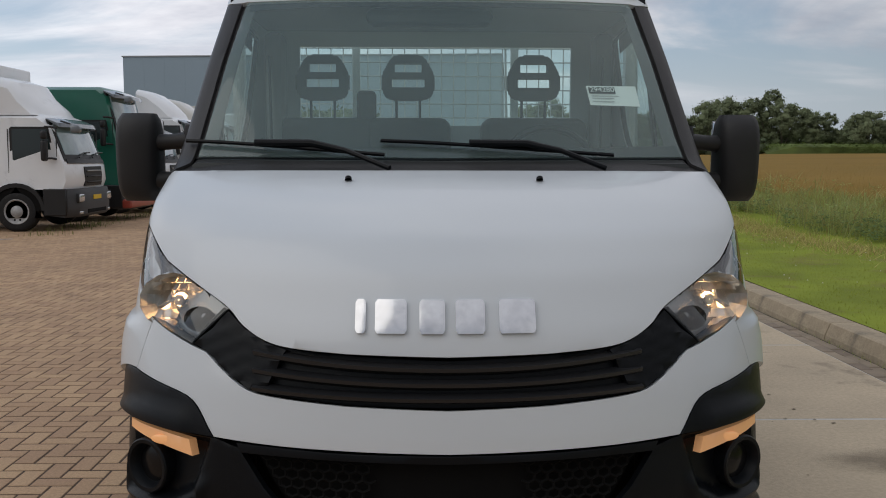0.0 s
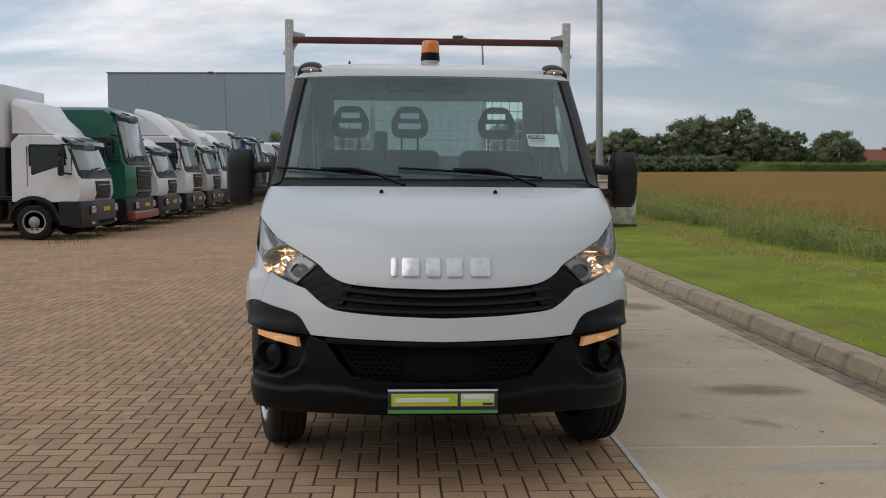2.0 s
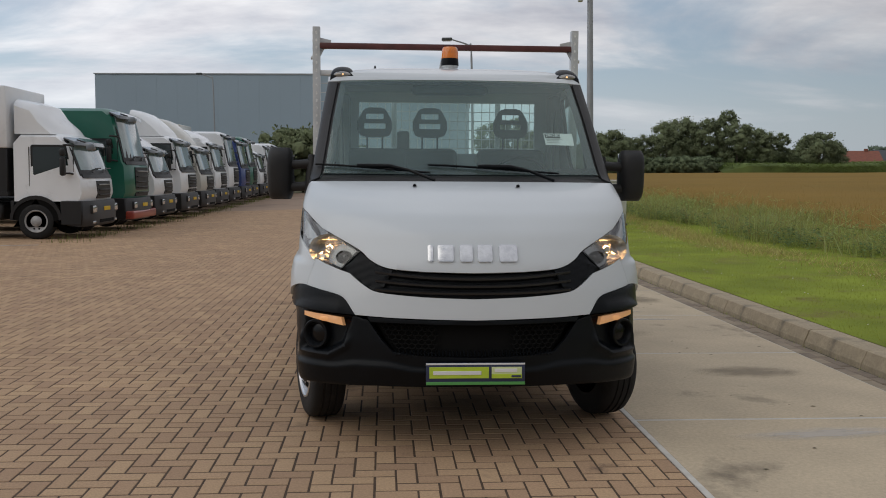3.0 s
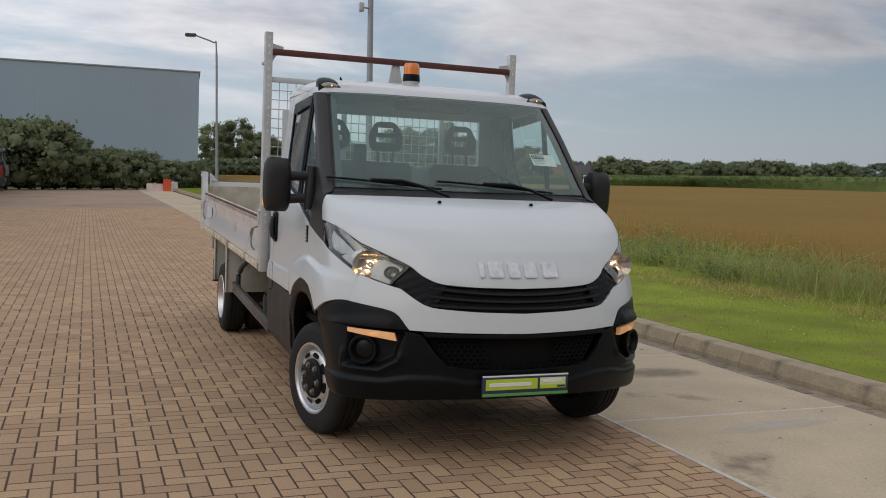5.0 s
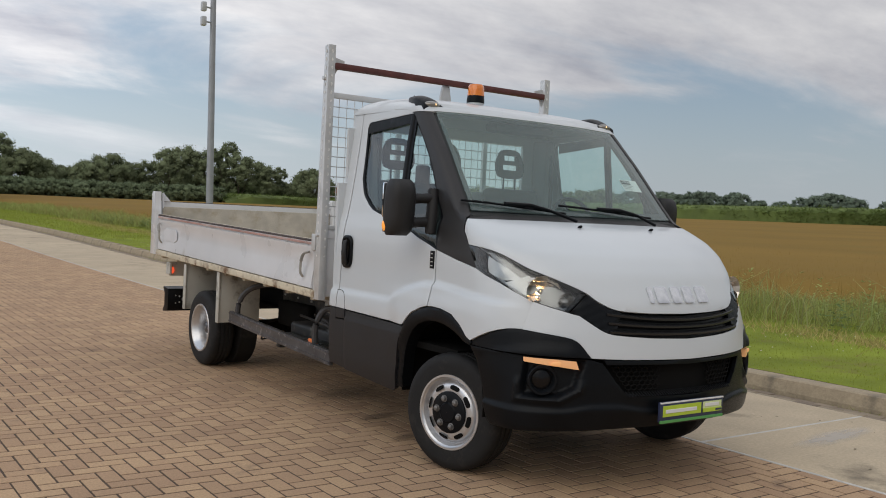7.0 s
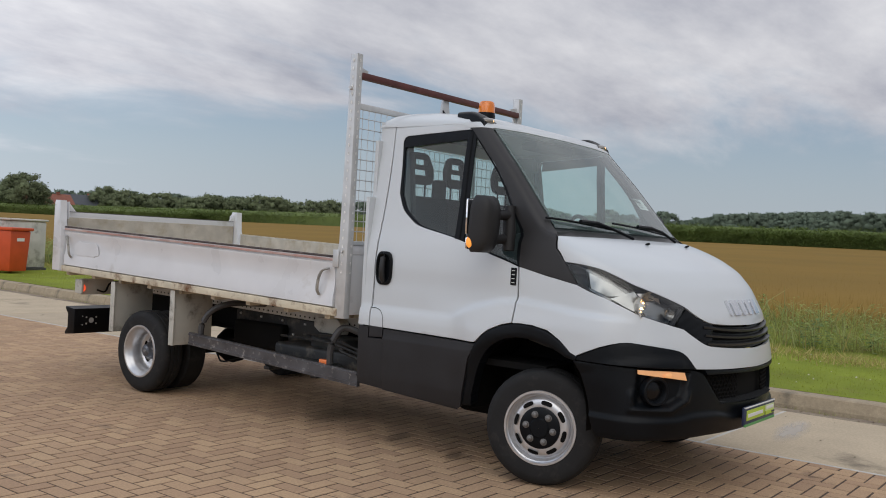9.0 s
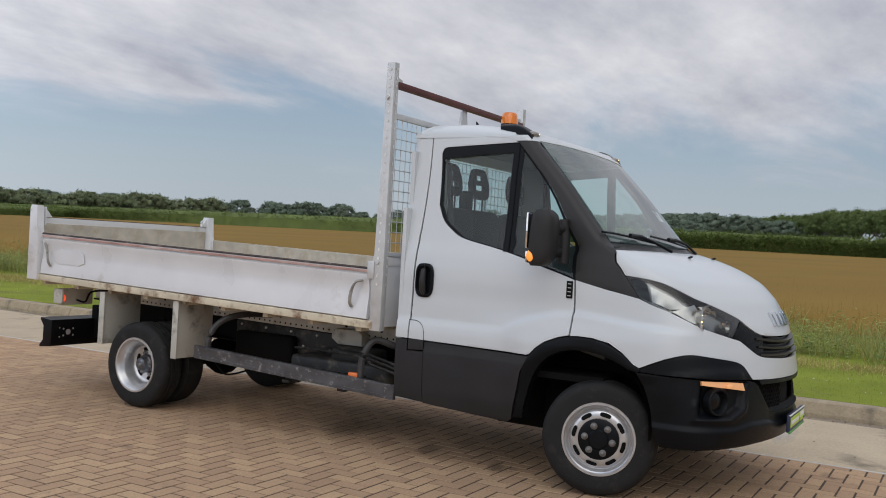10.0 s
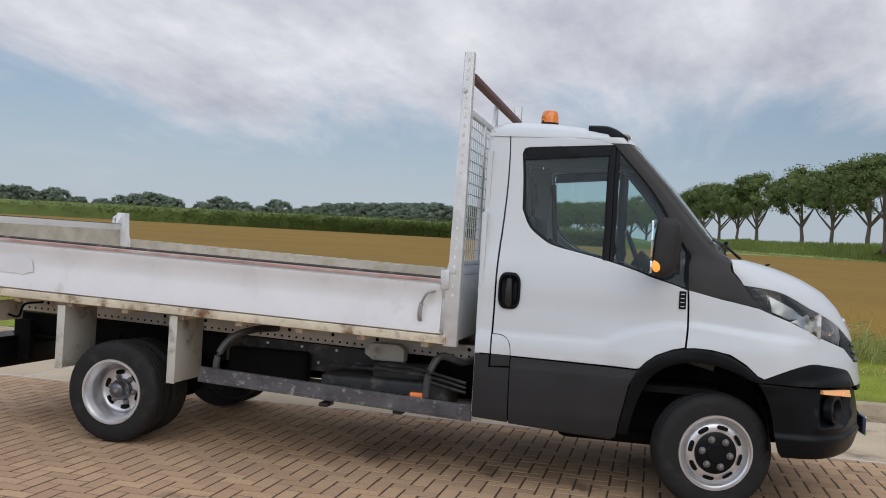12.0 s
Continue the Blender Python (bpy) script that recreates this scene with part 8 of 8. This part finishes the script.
def lorry(y, front, colour, cab_h, cab_l=1.9, fairing=0.0, body=None, body_h=3.4, body_l=6.5, body_z=1.05, bumper=None, grille_h=0.9, sleeper=False, label=""):
    """A forward-control lorry that faces +x; origin under the middle of its front bumper."""
    W2 = 1.22
    kx = min(cab_l, 1.9) / 1.9
    xw = -1.34 * kx
    t = thing("parked_lorry", label, "lorry", "row of parked lorries", m=Matrix.Translation((front, y + W2, float(rise(front, y + W2)))))
    zf = 0.90
    zs = 0.60 + 0.44 * (cab_h - 0.60)
    # cab shell: raked screen, bowed front, rounded roof
    prof = [(-0.04, zf), (-cab_l, zf), (-cab_l, cab_h - 0.16), (-cab_l + 0.14, cab_h), (-0.72, cab_h), (-0.46, cab_h - 0.08), (-0.33, cab_h - 0.26), (-0.07, zs + 0.10), (0.0, zs - 0.04), (0.03, zf + 0.18)]
    bm = fresh()
    N = 12
    secs = [[bm.verts.new((px - (0.16 * abs(u) ** 4 if px > -0.6 else 0), W2 * u, pz - (0.10 * abs(u) ** 10 if pz > cab_h - 0.2 else 0))) for px, pz in prof] for u in (-1 + 2 * k / N for k in range(N + 1))]
    n = len(prof)
    for a, b in zip(secs, secs[1:]):
        for i in range(n):
            bm.faces.new((a[i], a[(i + 1) % n], b[(i + 1) % n], b[i]))
    bm.faces.new(secs[0])
    bm.faces.new(secs[-1][::-1])
    bmesh.ops.bevel(bm, geom=[e for e in bm.edges if len(e.link_faces) == 2 and e.calc_face_angle() > 0.6], offset=0.05, segments=2, affect="EDGES", profile=0.5)
    for v in bm.verts:
        v.co.y *= 1 - 0.05 * max(0, (v.co.z - zs)) / 1.5
    part("cab", bm, colour, t)

    def bowed(name, z0, z1, half, lift, material, steps=10, mid=0.5):
        """A sheet over the bowed front between two heights."""
        bm = fresh()
        rows_b = []
        for k in range(steps + 1):
            u = -1 + 2 * k / steps
            col = []
            for z in (z0, z0 * (1 - mid) + z1 * mid, z1):
                px = float(np.interp(z, (zf, zf + 0.18, zs - 0.04, zs + 0.10, cab_h - 0.26, cab_h - 0.08), (-0.02, 0.03, 0.0, -0.07, -0.33, -0.46)))
                yy = half * u * (1 - 0.05 * max(0, z - zs) / 1.5)
                col.append((px - 0.16 * abs(yy / W2) ** 4 + lift, yy, z))
            rows_b.append([bm.verts.new(p) for p in col] + [bm.verts.new((p[0] - lift - 0.03, p[1], p[2])) for p in col[::-1]])
        for a, b in zip(rows_b, rows_b[1:]):
            for i in range(6):
                bm.faces.new((a[i], a[(i + 1) % 6], b[(i + 1) % 6], b[i]))
        bm.faces.new(rows_b[0])
        bm.faces.new(rows_b[-1][::-1])
        return part(name, bm, material, t)

    bowed("screen_surround", zs + 0.06, cab_h - 0.13, 1.14, 0.010, LDARK)
    bowed("windscreen", zs + 0.20, cab_h - 0.24, 1.07, 0.018, LSCREEN)
    bowed("wiper_panel", zs + 0.01, zs + 0.10, 1.10, 0.028, LDARK)
    for yy in (-0.7, 0.1):
        bm = fresh()
        tube(bm, [(-0.02, yy, zs + 0.14), (-0.055, yy + 0.35, zs + 0.24), (-0.06, yy + 0.75, zs + 0.25)], 0.016, 5)
        part("wiper", bm, LDARK, t)
    bm = fresh()
    secs = []
    for k in range(11):
        u = -1 + 2 * k / 10
        cx = -0.16 * abs(u) ** 4
        secs.append([bm.verts.new((cx + px, 1.12 * u, pz)) for px, pz in ((-0.40, cab_h - 0.10), (-0.16, cab_h - 0.20), (-0.12, cab_h - 0.29), (-0.15, cab_h - 0.27), (-0.36, cab_h - 0.14))])
    for a, b in zip(secs, secs[1:]):
        for i in range(5):
            bm.faces.new((a[i], a[(i + 1) % 5], b[(i + 1) % 5], b[i]))
    bm.faces.new(secs[0])
    bm.faces.new(secs[-1][::-1])
    part("sun_visor", bm, LVISOR, t)
    for s in BOTH:
        wy = s * (W2 * 0.985 - 0.02)
        zt, zb = cab_h - 0.34 - (0.55 if sleeper else 0), zs + 0.06
        for nm, g, mt, out in (("window_surround", 0.05, LDARK, 0.0), ("side_window", 0.0, LGLASS, 0.006)):
            bm = fresh()
            o = [(-0.36 + g, zb - 0.13), (-0.40 + g, zb - 0.18 - g), (-0.62, zb - 0.18 - g), (-0.88, zb - g), (-1.36 * kx - g, zb - g), (-1.40 * kx - g, zb + 0.04), (-1.40 * kx - g, zt + g - 0.04), (-1.36 * kx - g, zt + g), (-0.50 + g * 0.5, zt + g)]
            prism(bm, o, "y", wy - 0.02 + s * out, wy + 0.03 + s * out)
            part(nm, bm, mt, t, smooth_faces=False)
        # dark strips that draw the shade in the door gaps
        for px in (-0.31, -1.50 * kx):
            bm = fresh()
            box(bm, (px - 0.006, wy - 0.02 + s * 0.012, zf + 0.03), (px + 0.006, wy + 0.02 + s * 0.012, zt))
            part("gap_shade_strip", bm, LDARK, t, smooth_faces=False)
        bm = fresh()
        box(bm, (-1.42 * kx, wy - 0.02 + s * 0.014, zb - 0.52), (-1.27 * kx, wy + 0.02 + s * 0.014, zb - 0.38), 0.01, 1)
        part("door_handle", bm, LDARK, t)
        # thin dark strip that draws the shade line of the door crease
        bm = fresh()
        box(bm, (-1.45 * kx, wy - 0.02 + s * 0.012, zf + 0.22), (-0.34, wy + 0.02 + s * 0.012, zf + 0.232))
        part("crease_shade_strip", bm, LDARK, t, smooth_faces=False)
        # mirrors: tall main glass, wide-angle glass above, and a small one over the screen corner
        bm = fresh()
        box(bm, (-0.56, s * 1.37 - 0.09, zs + 0.06), (-0.44, s * 1.37 + 0.09, zs + 0.50), 0.05, 3)
        main = part("mirror", bm, LDARK, t)
        bm = fresh()
        box(bm, (-0.56, s * 1.37 - 0.09, zs + 0.52), (-0.44, s * 1.37 + 0.09, zs + 0.70), 0.05, 3)
        part("wide_mirror", bm, LDARK, main)
        for z in (zs + 0.12, zs + 0.78):
            bm = fresh()
            tube(bm, [(-0.30, s * 1.17, z - 0.02), (-0.38, s * 1.30, z), (-0.48, s * 1.38, z)], 0.025, 6)
            part("mirror_arm", bm, LDARK, main)
        if s < 0:
            bm = fresh()
            box(bm, (-0.06, s * 0.98 - 0.13, cab_h - 0.42), (0.14, s * 0.98 + 0.10, cab_h - 0.24), 0.06, 3)
            km = part("kerb_mirror", bm, LVISOR, t)
            bm = fresh()
            tube(bm, [(-0.28, s * 1.0, cab_h - 0.16), (-0.08, s * 1.0, cab_h - 0.22)], 0.02, 6)
            part("mirror_arm", bm, LDARK, km)
        bm = fresh()
        box(bm, (xw + 0.57, wy - 0.09, 0.34), (-0.12, wy + 0.012, zf + 0.015), 0.02, 1)
        st = part("step", bm, LDARK, t)
        bm = fresh()
        box(bm, (-cab_l, wy - 0.09, 0.62), (xw - 0.57, wy + 0.012, zf + 0.015), 0.015, 1)
        part("rear_skirt", bm, LDARK, t)
        # near-black bar that paints the shade of a hollow in the step
        bm = fresh()
        box(bm, (xw + 0.62, wy + s * 0.012 - 0.014, 0.66), (-0.24, wy + s * 0.012 + 0.014, 0.74), 0.008, 1)
        part("step_hollow", bm, VOID, st)
        bm = fresh()
        box(bm, (-0.62, wy + s * 0.012 - 0.012, 0.44), (-0.26, wy + s * 0.012 + 0.012, 0.48), 0.006, 1)
        part("tread", bm, LGREY, st)
        arc = [(xw + 0.60 * math.cos(v), 0.46 + 0.58 * math.sin(v)) for v in (math.pi * k / 14 for k in range(15))]
        arc2 = [(xw + 0.53 * math.cos(v), 0.46 + 0.49 * math.sin(v)) for v in (math.pi * k / 14 for k in range(14, -1, -1))]
        bm = fresh()
        prism(bm, arc + arc2, "y", s * W2 - 0.05, s * W2 + 0.03)
        part("wheel_arch", bm, LDARK, t)
        bm = fresh()
        prism(bm, arc2 + [(xw - 0.53, 0.30), (xw + 0.53, 0.30)], "y", s * W2 - 0.02, s * W2 + 0.012)
        part("wheel_well", bm, VOID, t)
        bm = fresh()
        lathe(bm, [(-0.13, 0.27), (-0.14, 0.36), (-0.11, 0.42), (-0.08, 0.435), (0.08, 0.435), (0.11, 0.42), (0.14, 0.36), (0.13, 0.27)], 32, "y", (xw, s * 1.12, 0.43), cap=False)
        wl = part("wheel", bm, RUBBER, t)
        bm = fresh()
        lathe(bm, [(s * 0.13, 0.27), (s * 0.138, 0.262), (s * 0.125, 0.240), (s * 0.105, 0.215), (s * 0.100, 0.15), (s * 0.12, 0.13), (s * 0.135, 0.11), (s * 0.15, 0.09), (s * 0.165, 0.06), (s * 0.165, 0.001)], 28, "y", (xw, s * 1.12, 0.43), cap=False)
        rim = part("rim", bm, LRIM, wl)
        # near-black caps give the rim openings their shade by colour
        for k in range(10):
            v = 2 * math.pi * k / 10
            bm = fresh()
            lathe(bm, [(s * 0.098, 0.026), (s * 0.1045, 0.025), (s * 0.105, 0.001)], 8, "y", (xw + 0.185 * math.cos(v), s * 1.12, 0.43 + 0.185 * math.sin(v)), cap=False)
            part("rim_hole", bm, VOID, rim)
        # lamp cluster let into the bumper corner
        bm = fresh()
        box(bm, (-0.14, s * 0.84 - 0.17, 0.62), (0.072, s * 0.84 + 0.17, 0.80), 0.03, 3)
        hl = part("headlamp", bm, LLAMP, t)
        bm = fresh()
        box(bm, (-0.14, s * 0.84 - 0.19, 0.60), (0.062, s * 0.84 + 0.19, 0.82), 0.03, 2)
        part("lamp_frame", bm, LDARK, hl)
        bm = fresh()
        box(bm, (0.0, s * 0.84 - 0.09, 0.36), (0.065, s * 0.84 + 0.09, 0.43), 0.02, 2)
        part("fog_lamp", bm, LLAMP, t)
        if body:
            bm = fresh()
            lathe(bm, [(-0.28, 0.26), (-0.28, 0.40), (-0.24, 0.44), (0.24, 0.44), (0.28, 0.40), (0.28, 0.26)], 28, "y", (-cab_l - body_l * 0.62, s * 0.95, 0.44))
            part("wheel", bm, RUBBER, t)
    # bumper with a dark foot, intake and plate
    bm = fresh()
    secs = []
    for k in range(13):
        u = -1 + 2 * k / 12
        cx = -0.20 * abs(u) ** 5
        secs.append([bm.verts.new((cx + px, (W2 + 0.01) * u, pz)) for px, pz in ((-0.30, 0.34), (0.02, 0.30), (0.08, 0.36), (0.09, 0.52), (0.085, 0.80), (0.05, 0.91), (-0.30, 0.92))])
    for a, b in zip(secs, secs[1:]):
        for i in range(7):
            bm.faces.new((a[i], a[(i + 1) % 7], b[(i + 1) % 7], b[i]))
    bm.faces.new(secs[0])
    bm.faces.new(secs[-1][::-1])
    bp = part("bumper", bm, LBUMP, t)
    if bumper:
        bm = fresh()
        box(bm, (-0.16, -W2 - 0.015, 0.33), (0.105, W2 + 0.015, 0.56), 0.05, 3)
        part("bumper_skirt", bm, bumper, bp)
    bm = fresh()
    box(bm, (0.05, -0.58, 0.37), (0.088, 0.58, 0.46), 0.01, 1)
    part("lower_intake", bm, VOID, bp)
    gz = zs - 0.06
    g0 = max(0.96, gz - grille_h)
    gr = bowed("grille", g0, gz, 0.66 if grille_h > 0.6 else 0.52, 0.022, LDARK)
    bars = 5 if grille_h > 0.8 else 3
    for k in range(bars):
        z = g0 + (k + 0.7) * (gz - g0) / (bars + 0.4)
        bm = fresh()
        box(bm, (0.035, -0.58 if grille_h > 0.6 else -0.44, z - 0.022), (0.062, 0.58 if grille_h > 0.6 else 0.44, z + 0.012), 0.01, 1)
        part("grille_bar", bm, LGREY if k == bars - 1 else LDARK, gr)
    bm = fresh()
    box(bm, (0.085, -0.24, 0.66), (0.104, 0.24, 0.76), 0.005, 1)
    part("plate", bm, YPLATE, t)
    if fairing:
        bm = fresh()
        secs = []
        for k in range(19):
            u = math.sin((-1 + 2 * k / 18) * math.pi / 2)
            dr = 0.16 * abs(u) ** 8
            secs.append([bm.verts.new((px - 0.15 * abs(u) ** 3 * (1 if px > -cab_l + 0.1 else 0), 1.10 * u, pz - dr * (pz - cab_h > 0.1))) for px, pz in ((-cab_l, cab_h - 0.04), (-0.60, cab_h - 0.04), (-0.70, cab_h + fairing * 0.16), (-1.0, cab_h + fairing * 0.50), (-cab_l + 0.5, cab_h + fairing * 0.84), (-cab_l + 0.2, cab_h + fairing * 0.96), (-cab_l, cab_h + fairing))])
        for a, b in zip(secs, secs[1:]):
            for i in range(7):
                bm.faces.new((a[i], a[(i + 1) % 7], b[(i + 1) % 7], b[i]))
        bm.faces.new(secs[0])
        bm.faces.new(secs[-1][::-1])
        part("roof_fairing", bm, colour, t)
    bm = fresh()
    box(bm, (-cab_l - body_l, -0.45, 0.62), (-cab_l + 0.1, 0.45, 0.90))
    part("chassis", bm, LDARK, t)
    bm = fresh()
    box(bm, (-cab_l - body_l * 0.45, -1.15, 0.45), (-cab_l - 0.3, 1.15, 0.85), 0.05, 1)
    part("side_tank", bm, LDARK, t)
    if body:
        bm = fresh()
        box(bm, (-cab_l - body_l, -1.25, body_z), (-cab_l - 0.12, 1.25, body_h), 0.04, 2)
        part("cargo_box", bm, body, t)
        if body_z > 1.5:
            bm = fresh()
            box(bm, (-cab_l - body_l, -1.22, 1.10), (-cab_l - 0.14, 1.22, body_z), 0.02, 1)
            part("dark_lower_box", bm, LDARK, t)
        bm = fresh()
        box(bm, (-cab_l - body_l, -1.262, 1.02), (-cab_l - 0.12, 1.262, 1.12), 0.01, 1)
        part("box_sill", bm, LDARK, t)
    return t


lorry(17.45, -7.50, LW, 2.52, cab_l=1.68, fairing=0.80, body=LW, body_h=3.6, body_z=2.15, grille_h=0.5, label="white parked lorry with roof fairing and grey box body")
lorry(20.95, -7.46, LG, 3.38, cab_l=2.2, bumper=LR, grille_h=1.25, sleeper=True, label="dark green tall-cab parked lorry with red bumper")
lorry(24.6, -7.56, LW, 2.55, fairing=0.5, grille_h=0.5, body=LDARK, body_h=2.3, label="small white parked lorry with dark chassis body")
lorry(28.1, -7.5, LW, 2.95, fairing=0.9, grille_h=0.9, body=LC, body_h=3.6, label="white parked lorry with tall roof fairing and cream body")
lorry(31.6, -7.5, LC, 2.75, fairing=1.0, grille_h=0.7, body=LW, body_h=3.7, label="cream parked lorry with rounded roof fairing")
lorry(35.0, -7.55, LW, 3.0, fairing=0.5, grille_h=0.9, label="plain white parked lorry tractor with dark grille")
lorry(38.4, -7.55, LW, 3.5, cab_l=2.2, grille_h=1.1, sleeper=True, body=LC, body_h=3.8, label="white tall-cab parked lorry with cream body")
lorry(41.8, -7.5, LB, 3.3, cab_l=2.2, grille_h=1.1, sleeper=True, label="dark blue parked lorry tractor")
lorry(45.2, -7.6, LG, 3.5, cab_l=2.2, grille_h=1.1, sleeper=True, label="green parked lorry tractor beside a blue one")
lorry(48.6, -7.5, LW, 2.8, fairing=0.5, grille_h=0.6, label="white parked lorry with low cab")
lorry(52.0, -7.4, LW, 3.3, cab_l=2.2, grille_h=1.0, sleeper=True, body=LW, body_h=3.7, label="white parked lorry with white box body")
lorry(55.4, -7.3, LW, 3.4, cab_l=2.2, grille_h=1.0, sleeper=True, label="white tall parked lorry near the end of the row")
lorry(58.8, -7.2, LR, 2.9, grille_h=0.9, label="red parked lorry near the end of the row")
lorry(62.2, -7.1, LGREY, 3.0, grille_h=0.9, label="grey parked lorry at the end of the row")
blades("weeds", mat("yard_weeds", (0.20, 0.22, 0.075), 0.9, spec=0.1, island=0.3, thin=0.3), "weeds growing along the noses of the parked lorries", "weeds", 9000, (-8.6, -7.0, 16, 66), (0.03, 0.20), 0.007, 31, base=lambda x: 0.0, lean=0.7, thin=lambda x, y: np.exp(-((x + 7.75) / 0.35) ** 2) * (0.15 + 0.85 * (np.sin(y * 1.7) > 0.2)))
